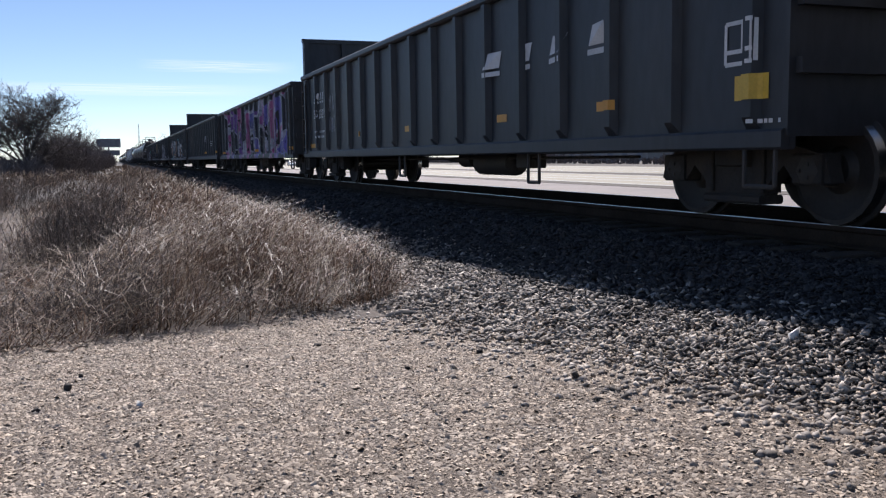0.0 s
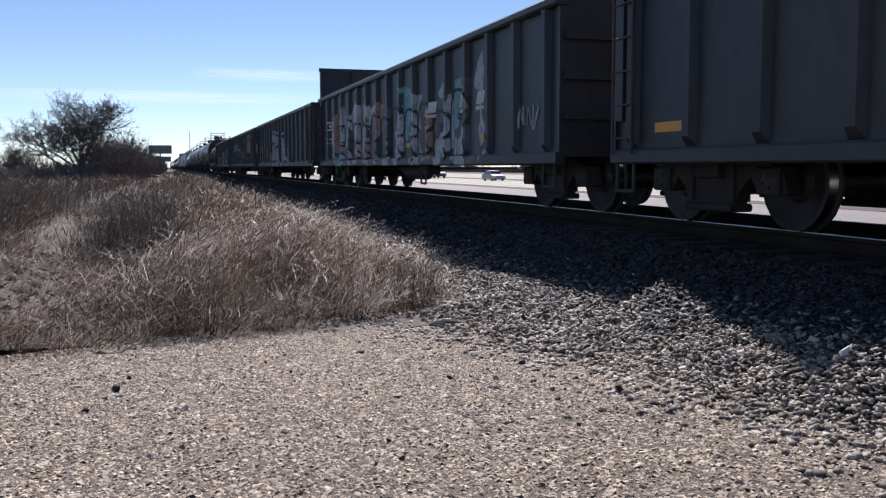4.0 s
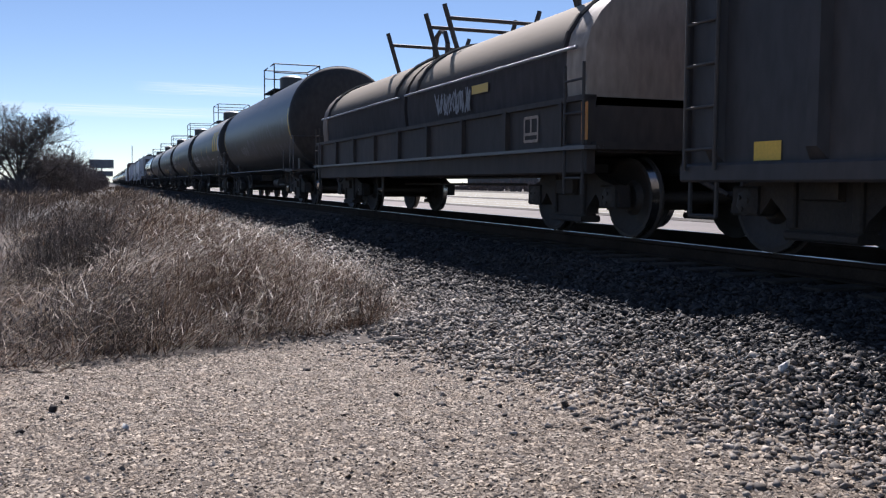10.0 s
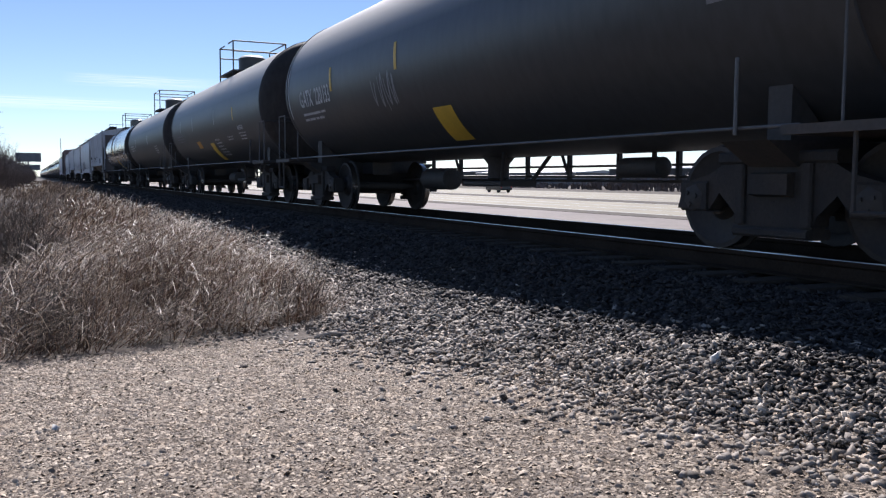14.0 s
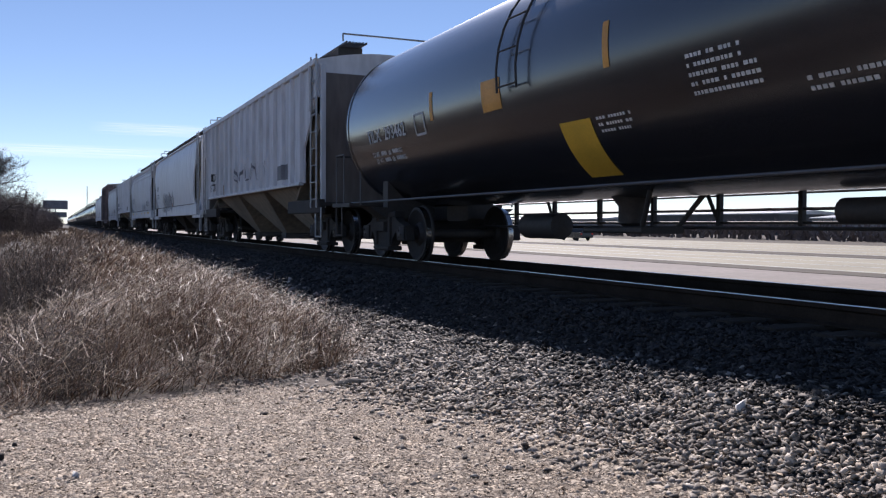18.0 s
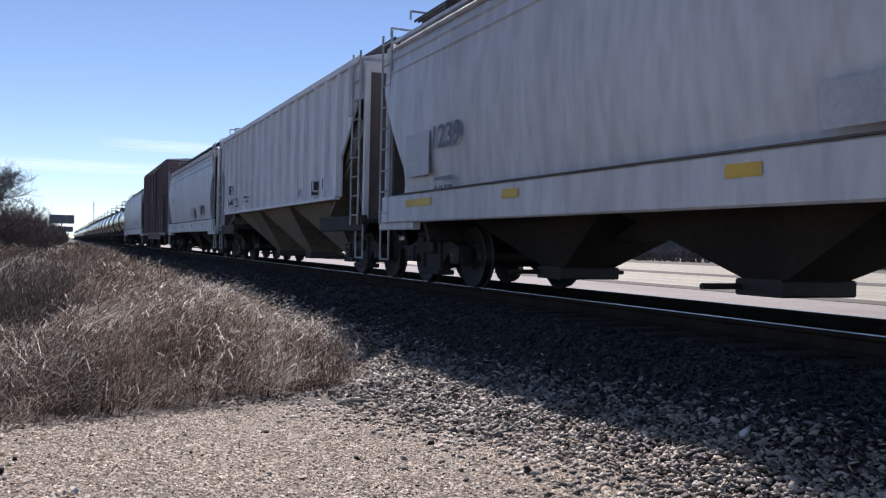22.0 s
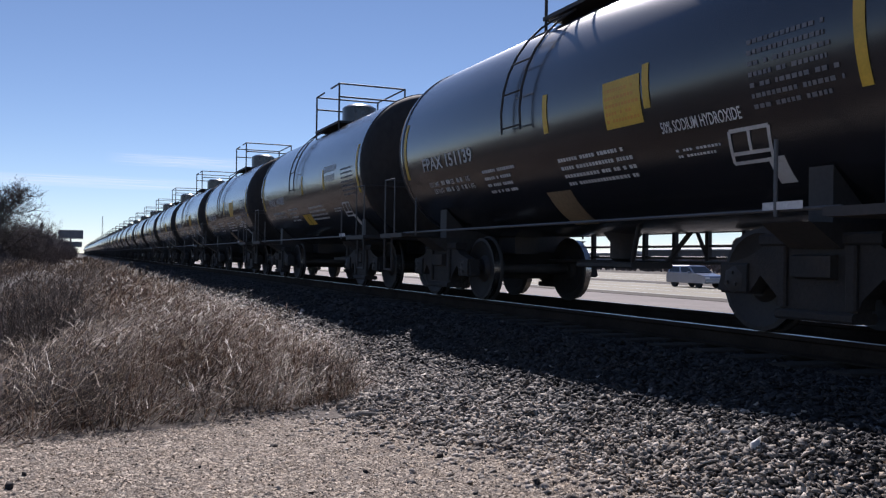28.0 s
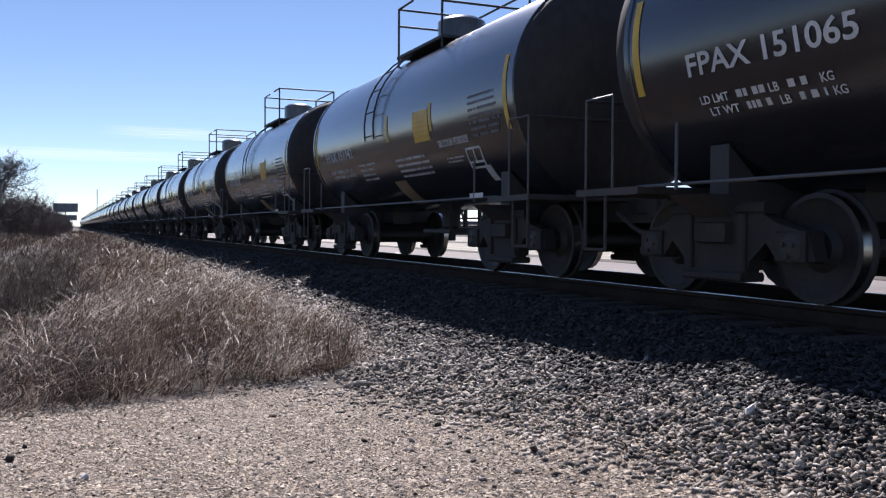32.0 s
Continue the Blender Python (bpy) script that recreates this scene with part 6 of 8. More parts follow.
def boxcar(length, label, top=4.84, bottom=0.9):
    car = empty("boxcar", label, "boxcar", "cars of the freight train")
    h = length / 2
    M = BROWN_BOX
    for s in (-1, 1):
        part("side", Geo().box(s * 1.46 - 0.02, s * 1.46 + 0.02, -h + 0.05, h - 0.05, bottom, top - 0.05), M, car)
        part("side_sill", Geo().box(s * 1.5 - 0.05, s * 1.5 + 0.05, -h + 0.05, h - 0.05, bottom - 0.06, bottom + 0.14, 0.015).box(s * 1.47 - 0.04, s * 1.47 + 0.04, -h + 3.2, h - 3.2, bottom - 0.28, bottom, 0.01), M, car)
        part("top_chord", Geo().box(s * 1.5 - 0.05, s * 1.5 + 0.05, -h + 0.05, h - 0.05, top - 0.14, top, 0.015), M, car)
        for k in range(17):
            y = -h + 0.15 + (length - 0.3) * k / 16
            if -1.75 < y < 1.75:
                continue
            part("post", Geo().box(s * 1.53 - 0.06, s * 1.53 + 0.06, y - 0.06, y + 0.06, bottom + 0.1, top - 0.12, 0.02), M, car)
        for y0, y1 in ((-h + 0.1, -1.75), (1.75, h - 0.1)):
            part("belt_rail", Geo().box(s * 1.5 - 0.03, s * 1.5 + 0.05, y0, y1, 2.8, 2.92, 0.015), M, car)
        d = part("door", Geo().box(s * 1.56 - 0.025, s * 1.56 + 0.025, -1.64, 1.68, bottom + 0.12, top - 0.3), M, car, "ribbed sliding boxcar door")
        for y in (-1.58, -0.5, 0.58, 1.62):
            part("door_post", Geo().box(s * 1.6 - 0.045, s * 1.6 + 0.045, y - 0.05, y + 0.05, bottom + 0.14, top - 0.32, 0.015), M, d)
        for z in (1.75, 2.85, 3.7):
            part("door_rail", Geo().box(s * 1.6 - 0.03, s * 1.6 + 0.03, -1.58, 1.62, z, z + 0.09, 0.01), M, d)
        for y in (-1.1, 1.1):
            part("lock_bar", Geo().rod((s * 1.66, y, bottom + 0.2), (s * 1.66, y, top - 0.5), 0.025), DARK_STEEL, d)
        for z in (bottom + 0.02, top - 0.28):
            part("door_track", Geo().box(s * 1.54 - 0.06, s * 1.54 + 0.06, -3.4, 1.9, z, z + 0.08), M, car)
        e = s * (h - 0.03)
        wall = part("end_wall", Geo().box(-1.48, 1.48, min(e, e - s * 0.06), max(e, e - s * 0.06), bottom, top - 0.02), M, car, "corrugated steel boxcar end")
        for z in np.arange(bottom + 0.25, top - 0.3, 0.42):
            part("corrugation", Geo().prism([(e, z), (e + s * 0.09, z + 0.1), (e + s * 0.09, z + 0.2), (e, z + 0.3)], -1.35, 1.35, "x"), M, wall)
        part("ladder", ladder_geo(-1.6, s * (h - 0.1), s * (h - 0.5), bottom + 0.1, top - 1.9, 5), DARK_STEEL, car)
        part("step", Geo().pipe([(-1.5, s * (h - 0.1), bottom), (-1.5, s * (h - 0.1), 0.36), (-1.5, s * (h - 0.5), 0.36), (-1.5, s * (h - 0.5), bottom)], 0.02), DARK_STEEL, car)
    part("roof", Geo().prism([(-1.52, top - 0.05), (-1.52, top), (0, top + 0.12), (1.52, top), (1.52, top - 0.05)], -h, h, "y"), GALV, car, "galvanised boxcar roof")
    part("floor", Geo().box(-1.45, 1.45, -h + 0.06, h - 0.06, 1.0, 1.1), DARK_STEEL, car)
    part("air_reservoir", Geo().lathe([(-0.6, 0.04), (-0.55, 0.2), (0.55, 0.2), (0.6, 0.04)], (-0.8, -1.2, 0.62), "y", 14), DARK_STEEL, car, smooth=True)
    part("brake_rod", Geo().rod((-0.6, -h + 3.5, 0.55), (0.4, h - 3.5, 0.5), 0.02).pipe([(-1.4, -2.2, 0.9), (-1.4, -2.2, 0.45), (-1.4, -2.5, 0.45)], 0.025), DARK_STEEL, car)
    running_gear(car, h + 0.12, h - 1.2, reach=0.55)
    return car


def coil_car(length, label):
    """A coil car: deep side girders and two round hoods with lifting brackets."""
    car = empty("coil_car", label, "coil car", "cars of the freight train")
    h = length / 2
    base, top = 1.5, 2.85
    part("body", Geo().box(-1.45, 1.45, -h + 0.1, h - 0.1, 0.95, 1.45, 0.03), GIRDER, car)
    for s in (-1, 1):
        part("side_girder", Geo().box(s * 1.5 - 0.05, s * 1.5 + 0.05, -h + 0.1, h - 0.1, 0.72, 1.55, 0.02), GIRDER, car)
        part("flange", Geo().box(s * 1.52 - 0.12, s * 1.52 + 0.12, -h, h, 0.98, 1.02), PIPE_GREY, car, "worn pale flange along the girder")
        part("flange", Geo().box(s * 1.52 - 0.08, s * 1.52 + 0.08, -h + 0.1, h - 0.1, 1.5, 1.56), GIRDER, car)
        for k in range(9):
            y = -h + 0.6 + (length - 1.2) * k / 8
            part("stiffener", Geo().box(s * 1.56 - 0.05, s * 1.56 + 0.05, y - 0.04, y + 0.04, 1.0, 1.52), GIRDER, car)
        part("end_platform", Geo().box(-1.5, 1.5, min(s * h, s * (h - 0.5)), max(s * h, s * (h - 0.5)), 0.98, 1.06), GIRDER, car)
        part("ladder", ladder_geo(-1.6, s * (h - 0.1), s * (h - 0.5), 0.5, 1.9, 4), DARK_STEEL, car)
    hl = h - 0.3
    for s in (-1, 1):
        y0, y1 = (0.08, hl) if s > 0 else (-hl, -0.08)
        prof = [(-1.42, 1.56), (-1.45, 1.9)] + [(-1.45 * math.cos(a), 2.0 + 0.98 * math.sin(a)) for a in np.linspace(0.1, math.pi - 0.1, 16)] + [(1.45, 1.9), (1.42, 1.56)]
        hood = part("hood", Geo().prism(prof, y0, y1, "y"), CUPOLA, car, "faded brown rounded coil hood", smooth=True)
        ye = y1 - 0.02 if s > 0 else y0 + 0.02
        rim = [(x * 1.012, 1.56 + (z - 1.56) * 1.012) for x, z in prof]
        part("end_band", Geo().prism(rim, *sorted((ye + s * 0.03, ye - s * 0.4)), "y"), CREAM, hood, "cream band at the end of the hood", smooth=True)
        for y in (y0 + 0.5, y1 - 0.5):
            pts = [(-1.47 * math.cos(a), y, 2.0 + 1.0 * math.sin(a)) for a in np.linspace(0.1, math.pi - 0.1, 14)]
            part("hood_band", Geo().pipe(pts, 0.035), CUPOLA, hood)
        for y in ((y0 + 0.45, y0 + 2.7) if s > 0 else (y1 - 0.35, y0 + 1.6)):
            g = Geo().rod((-0.6, y, 2.7), (-0.9, y - s * 0.02, 3.65), 0.045).rod((0.6, y, 2.7), (0.9, y, 3.65), 0.045)
            g.rod((-0.85, y, 3.42), (0.85, y, 3.42), 0.035)
            part("lifting_bracket", g, DARK_STEEL, hood)
        ym = y0 + 2.0 if s > 0 else y0 + 2.4
        g = Geo().pipe([(0, ym - 0.32, 2.95), (0, ym - 0.36, 3.35), (0, ym - 0.22, 3.58), (0, ym, 3.66), (0, ym + 0.22, 3.58), (0, ym + 0.36, 3.35), (0, ym + 0.32, 2.95)], 0.05)
        part("lifting_loop", g, DARK_STEEL, hood)
        part("hood_rail", Geo().rod((-1.52, y0 + 0.1, 2.1), (-1.52, y1 - 0.1, 2.1), 0.02), GALV, hood)
    part("brake_rod", Geo().rod((-0.8, -h + 3, 0.6), (-0.3, h - 3, 0.6), 0.02).pipe([(-1.4, 1.5, 0.8), (-1.4, 1.5, 0.5), (-1.4, 1.8, 0.5)], 0.025), DARK_STEEL, car)
    running_gear(car, h, h - 1.3, reach=0.6)
    return car



# ---- the train: each car with the place of its trailing end at 0 s ----
SPEED = 13.175
TRAIN = []                                        # (car, y of its middle at 0 s)


def couple(car, trailing, length):
    TRAIN.append((car, trailing - length / 2))
    return car


def gon(trailing, length, paint, label, ribs=17, **more):
    car = couple(gondola(length, paint, ribs, label=label, **more), trailing, length)
    return car, ribbed(length / 2, ribs)


B_PAINT = sprayed("purple_graffiti_paint", BLACK_GON, (-8.0, 7.3, 0.66, 2.55), [(0.15, 0.12, 0.4), (0.42, 0.1, 0.26), (0.02, 0.02, 0.03), (0.36, 0.1, 0.32), (0.3, 0.34, 0.36), (0.1, 0.09, 0.3), (0.46, 0.15, 0.3), (0.03, 0.03, 0.05), (0.22, 0.1, 0.34)], (0.45, 0.43, 0.5), (0.62, 1.5), 0.032)
D_PAINT = sprayed("pale_graffiti_paint", BLACK_GON, (-6.0, 7.0, 0.64, 2.15), [(0.38, 0.38, 0.4), (0.46, 0.45, 0.45), (0.4, 0.24, 0.18), (0.035, 0.035, 0.04), (0.1, 0.33, 0.32), (0.42, 0.42, 0.43), (0.1, 0.1, 0.11)], (0.05, 0.05, 0.055), (0.55, 1.6), 0.035, drop=0.06)
E_PAINT = sprayed("silver_graffiti_paint", BLACK_GON, (-2.4, 4.0, 0.62, 2.2), [(0.32, 0.32, 0.35), (0.4, 0.4, 0.43), (0.05, 0.05, 0.06), (0.36, 0.36, 0.39)], (0.035, 0.035, 0.045), (0.9, 1.7), 0.05, drop=0.12)
G_PAINT = sprayed("white_graffiti_paint", RUST_GON, (-2.7, 6.0, 0.66, 1.45), [(0.2, 0.19, 0.19), (0.26, 0.25, 0.25), (0.17, 0.14, 0.15), (0.05, 0.045, 0.045), (0.06, 0.055, 0.05)], (0.04, 0.035, 0.035), (0.5, 1.2), 0.07, drop=0.35)

gon(4.0, 17.6, BLACK_GON, "black ribbed gondola car with a raised end bulkhead", bulkhead=True)

car, S = gon(22.99, 17.7, BLACK_GON, "black ribbed gondola car with white road letters and a raised bulkhead", bulkhead=True, gear=(-1.55, -4.3))
road_letters(car, -2.95, -6.5, 1.66, 1.97, 4, WHITE, S)
frame_box(car, -8.05, -8.46, 1.33, 1.66, WHITE, S)
patch(car, "yellow_panel", -8.17, -8.57, 1.03, 1.23, YELLOW, S)
for y0, y1, z in ((-5.98, -6.38, 1.06), (-3.42, -3.73, 1.05), (8.29, 7.62, 0.88), (0.5, 0.1, 1.05), (3.6, 3.2, 1.05)):
    patch(car, "reflector", y0, y1, z, z + 0.1, AMBER, S)
bars(car, -8.42, -8.8, 0.82, 0.9, 1, WHITE, S)
lettering(car, "523315", 7.4, 6.48, 1.58, 1.8, WHITE, S)
bars(car, 7.34, 6.63, 1.08, 1.33, 2, WHITE, S, seed=3)
road_letters(car, 7.4, 6.5, 1.95, 2.2, 4, WHITE, S)
scribble(car, 6.2, 5.3, 1.2, 2.1, 5, SPRAY, S, seed=12, rows=2, width=0.04)

car, S = gon(42.54, 18.1, B_PAINT, "black ribbed gondola car covered with purple graffiti", gear=(1.0, -2.5))
frame_box(car, -6.92, -7.37, 1.17, 1.5, WHITE, S)
for y0, y1 in ((-8.02, -8.7), (7.97, 7.3), (5.06, 4.68), (2.54, 2.1), (-2.0, -2.4)):
    patch(car, "reflector", y0, y1, 0.87, 0.96, AMBER, S)
scribble(car, 7.0, -6.5, 0.78, 2.3, 14, BLACK, S, seed=4, width=0.07)
scribble(car, 6.9, -6.6, 0.8, 2.3, 14, GREY_SPRAY, flat(-1.618), seed=44, width=0.035)

car, S = gon(61.5, 17.7, BLACK_GON, "plain black ribbed gondola car with a raised end bulkhead", bulkhead=True)
road_letters(car, -2.95, -6.5, 1.6, 1.9, 4, GREY_SPRAY, S)
for y0, y1 in ((-8.0, -8.5), (8.0, 7.5), (4.0, 3.6), (-3.0, -3.4)):
    patch(car, "reflector", y0, y1, 0.95, 1.05, AMBER, S)
bars(car, -6.0, -6.5, 1.3, 1.6, 3, WHITE, S)

car, S = gon(80.53, 17.7, D_PAINT, "black gondola car with pale graffiti and a raised bulkhead", bulkhead=True, gear=(0.7, -2.4))
road_letters(car, -2.95, -6.3, 1.51, 1.8, 4, WHITE, S)
lettering(car, "23299", 7.5, 6.64, 1.68, 1.95, WHITE, S)
bars(car, 7.4, 6.7, 1.25, 1.5, 2, WHITE, S)
for y0, y1, z in ((-5.86, -6.26, 1.01), (3.3, 2.92, 1.01), (7.0, 6.6, 0.9), (-1.4, -1.8, 1.0)):
    patch(car, "reflector", y0, y1, z, z + 0.09, AMBER, S)
outline_piece(car, 6.0, -5.4, 0.72, 1.85, 11, BLACK, S, seed=9, width=0.06)
scribble(car, -7.4, -8.4, 1.1, 1.5, 4, SPRAY, S, seed=5)

car, S = gon(99.96, 18.1, E_PAINT, "black gondola car with silver block-letter graffiti")
for y, z in ((-2.38, 1.01), (-5.08, 0.97), (5.13, 1.07), (1.5, 1.05)):
    patch(car, "reflector", y + 0.07, y - 0.07, z, z + 0.38, YELLOW, S)
outline_piece(car, 3.9, -2.2, 0.7, 2.15, 5, BLACK, S, seed=21, width=0.08)
scribble(car, -3.94, -4.31, 0.72, 1.43, 2, GREY_SPRAY, S, seed=2, rows=2)
scribble(car, -5.69, -6.0, 1.16, 1.49, 2, SPRAY, S, seed=3)
frame_box(car, -7.06, -7.46, 0.82, 1.12, WHITE, S)
lettering(car, "IL   65-0", -6.96, -7.43, 1.49, 1.56, WHITE, S)
lettering(car, "IW    9-0", -6.96, -7.43, 1.39, 1.46, WHITE, S)
lettering(car, "IH    5-0", -6.96, -7.43, 1.29, 1.36, WHITE, S)
lettering(car, "CU FT 3384", -6.96, -7.43, 1.19, 1.26, WHITE, S)
lettering(car, "AOK", 7.41, 6.92, 1.81, 2.05, WHITE, S)
lettering(car, "35152", 7.41, 6.66, 1.37, 1.62, WHITE, S)
frame_box(car, 6.21, 5.94, 1.57, 1.83, WHITE, S, cross=False)
lettering(car, "LD LMT", 7.41, 7.02, 0.95, 1.04, WHITE, S)
bars(car, 6.95, 6.62, 0.93, 1.06, 1, WHITE, S, seed=4)
lettering(car, "LT WT", 7.41, 7.07, 0.8, 0.89, WHITE, S)
lettering(car, "76500", 6.92, 6.62, 0.8, 0.89, WHITE, S)
bars(car, 6.29, 5.76, 0.74, 0.9, 2, WHITE, S, seed=41)
lettering(car, "C", 6.12, 6.02, 1.6, 1.7, WHITE, flat(-1.53))
patch(car, "yellow_bar", 8.4, 8.32, 0.98, 1.74, AMBER, S)
bars(car, 8.2, 8.05, 0.82, 1.04, 2, WHITE, S, seed=42)
part("grab_iron", Geo().pipe([(-1.55, 8.82, 1.36), (-1.66, 8.82, 1.36), (-1.66, 8.82, 1.78), (-1.66, 8.6, 1.78), (-1.66, 8.6, 1.36), (-1.55, 8.6, 1.36)], 0.015), GALV, car)
patch(car, "paint_patch", 3.6, 2.3, 0.75, 1.25, GREY_SPRAY, S)

car, S = gon(119.35, 18.1, BLACK_GON, "black tub gondola car with a tan logo panel", tub=True, bottom=0.66, gear=(1.4, 3.2))
for k in range(17):                                # pale patches under the rim, painted as sky seen through drain holes
    for dy in (-0.16, 0.16):
        y = -8.6 + 17.2 * k / 16 + dy
        patch(car, "drain_hole", y + 0.03, y - 0.03, 2.5, 2.58, PALE, flat(-1.522))
patch(car, "logo_panel", -3.76, -6.24, 1.45, 2.5, TAN, S, label="tan painted logo panel")
for y0 in (-3.95, -4.7, -5.45):
    patch(car, "logo_shape", y0, y0 - 0.6, 2.05, 2.25, BRICK, S, lift=0.01)
    patch(car, "logo_shape", y0 - 0.2, y0 - 0.4, 1.6, 2.05, BRICK, S, lift=0.01)
patch(car, "yellow_panel", -7.94, -8.27, 1.2, 1.42, YELLOW, S)
patch(car, "paint_patch", -7.9, -8.3, 1.06, 1.18, PINK, S)
scribble(car, -6.56, -7.24, 1.37, 1.8, 3, SPRAY, S, seed=6)
scribble(car, -1.0, -3.0, 1.1, 1.7, 6, GREY_SPRAY, S, seed=16)
bars(car, -7.74, -8.15, 1.5, 1.9, 4, WHITE, S, seed=7)
for y0, y1, z in ((-6.57, -6.97, 1.06), (4.19, 3.79, 1.04), (8.19, 7.87, 1.22), (6.7, 6.4, 1.05), (-4.0, -4.3, 1.05)):
    patch(car, "reflector", y0, y1, z, z + 0.12, YELLOW, S)
lettering(car, "GN", 8.23, 7.75, 1.93, 2.3, GREY_SPRAY, S)
lettering(car, "TX", 7.35, 6.85, 1.95, 2.3, GREY_SPRAY, S)
lettering(car, "29", 8.15, 7.8, 1.5, 1.8, GREY_SPRAY, S)
lettering(car, "715", 7.35, 6.76, 1.5, 1.8, GREY_SPRAY, S)
bars(car, 6.24, 5.55, 1.21, 1.46, 2, WHITE, S, seed=8)
for text, y0, y1, z0, z1 in (("C", 5.04, 4.66, 1.68, 2.06), ("U", 4.23, 3.92, 1.66, 2.06), ("P", 3.35, 3.06, 1.57, 2.07), ("5", 2.43, 2.02, 1.39, 2.03), ("K", 3.64, 3.35, 0.69, 0.98), ("H", 1.94, 1.61, 0.7, 0.97), ("Y", 0.19, -0.13, 0.67, 0.98)):
    lettering(car, text, y0, y1, z0, z1, SPRAY, flat(-1.616))
g = Geo()
ribbon(g, [(1.6, 1.38), (1.61, 1.77), (0.93, 1.76), (0.29, 1.78)], 0.05, flat(-1.612), None)
ribbon(g, [(1.6, 1.38), (1.07, 1.35), (1.0, 1.68), (0.62, 1.66), (0.6, 1.54), (0.3, 1.6)], 0.05, flat(-1.612), None)
part("graffiti_tag", g, SPRAY, car, "angular sprayed outline")
patch(car, "tan_panel", -0.14, -0.56, 1.39, 1.75, TAN, flat(-1.614), label="tan painted panel with a dark figure")
lettering(car, "9", -0.2, -0.5, 1.43, 1.71, BLACK, flat(-1.62))

car, S = gon(138.28, 17.8, G_PAINT, "brown gondola car with white graffiti", ribs=16)
scribble(car, -4.66, -5.3, 1.6, 2.03, 4, TEAL, S, seed=7, width=0.055, strokes=2)
scribble(car, -4.7, -5.3, 1.45, 1.58, 1, TEAL, S, seed=17, width=0.04)
scribble(car, -2.93, -3.02, 0.95, 1.75, 1, TEAL, S, seed=4, width=0.03)
scribble(car, -3.06, -3.36, 1.15, 1.42, 2, TEAL, S, seed=5, width=0.025)
scribble(car, -3.78, -4.3, 0.92, 1.6, 3, SPRAY, S, seed=8, rows=2, width=0.05, strokes=2)
scribble(car, -4.36, -4.52, 0.98, 1.5, 1, SPRAY, S, seed=18, rows=4, width=0.03)
scribble(car, -4.74, -5.3, 0.92, 1.3, 4, SPRAY, S, seed=9, width=0.05, strokes=2)
bars(car, -4.9, -5.2, 0.72, 0.86, 3, WHITE, S, seed=19)
outline_piece(car, -0.5, -2.75, 0.7, 1.7, 4, SPRAY, S, seed=31, width=0.11)
scribble(car, -0.5, -2.75, 0.7, 1.75, 5, SPRAY, S, seed=32, width=0.07, strokes=2)
scribble(car, 5.2, 0.0, 0.72, 1.35, 9, GREY_SPRAY, S, seed=33, width=0.07, strokes=2)
patch(car, "paper_label", -3.2, -3.3, 0.86, 0.96, WHITE, S)
patch(car, "reflector", -4.04, -4.4, 0.74, 0.88, AMBER, S)
frame_box(car, -6.22, -6.5, 1.13, 1.49, WHITE, S)
bars(car, -5.55, -5.85, 1.14, 1.3, 2, WHITE, S)
patch(car, "paper_label", -5.66, -5.8, 0.95, 1.07, WHITE, S)
lettering(car, "RO", 5.45, 5.0, 1.55, 1.84, PINK, S)
lettering(car, "MX", 4.7, 4.25, 1.55, 1.84, PINK, S)
lettering(car, "65", 5.38, 4.98, 1.24, 1.48, WHITE, S)
lettering(car, "050", 4.75, 4.21, 1.24, 1.48, WHITE, S)
bars(car, 5.3, 4.3, 0.9, 1.1, 2, WHITE, S, seed=14)
scribble(car, 4.0, 3.4, 1.25, 1.55, 3, SPRAY, S, seed=10)
patch(car, "reflector", 8.0, 7.7, 0.8, 0.95, YELLOW, S)

car = couple(coil_car(12.8, "coil car with faded brown hoods and grimy girders"), 152.62, 12.8)
S = flat(-1.47)
scribble(car, -1.48, -2.92, 1.62, 2.0, 7, SPRAY, S, seed=11, strokes=2, width=0.03)
patch(car, "reflector", -2.98, -3.54, 1.86, 1.98, YELLOW, S)
frame_box(car, -4.84, -5.19, 1.12, 1.4, CREAM, flat(-1.56))
patch(car, "orange_panel", -6.2, -6.34, 1.08, 1.48, ORANGE, flat(-1.56))


def weights(car, y0, y1, z0, z1, bend, seed):
    """Two stencilled lines of load limit and light weight; their figures cannot be read."""
    zm, w = (z0 + z1) / 2, y1 - y0
    for k, (text, lo, hi) in enumerate((("LD LMT", zm + 0.02, z1), ("LT WT", z0, zm - 0.02))):
        a = y0 + 0.05 * k * w
        lettering(car, text, a, a + 0.23 * w, lo, hi, WHITE, None, bend)
        bars(car, a + 0.29 * w, a + 0.5 * w, lo - 0.03, hi + 0.05, 1, WHITE, None, bend, seed=seed + k)
        lettering(car, "LB", a + 0.53 * w, a + 0.6 * w, lo, hi, WHITE, None, bend)
        bars(car, a + 0.66 * w, a + 0.84 * w, lo - 0.03, hi + 0.05, 1, WHITE, None, bend, seed=seed + 2 + k)
        lettering(car, "KG", a + 0.87 * w, a + 0.95 * w, lo, hi, WHITE, None, bend)


def tank_at(seam, length, r, zc, paint, label, dome=0.0):
    car = couple(tank(length, r, zc, paint, label, dome=dome, ladder=0.75 if paint is BLACK_TANK else 0), seam, length)
    part("brake_reservoir", Geo().lathe([(-0.5, 0.05), (-0.46, 0.18), (0.46, 0.18), (0.5, 0.05)], (0, 2.45, 0.6), "y", 14), DARK_STEEL, car, smooth=True)
    return car, (zc, r)


def yellow_bars(car, places, bend, mat=YELLOW):
    for y, z0, z1 in places:
        patch(car, "yellow_bar", y + 0.05, y - 0.05, z0, z1, mat, None, bend)


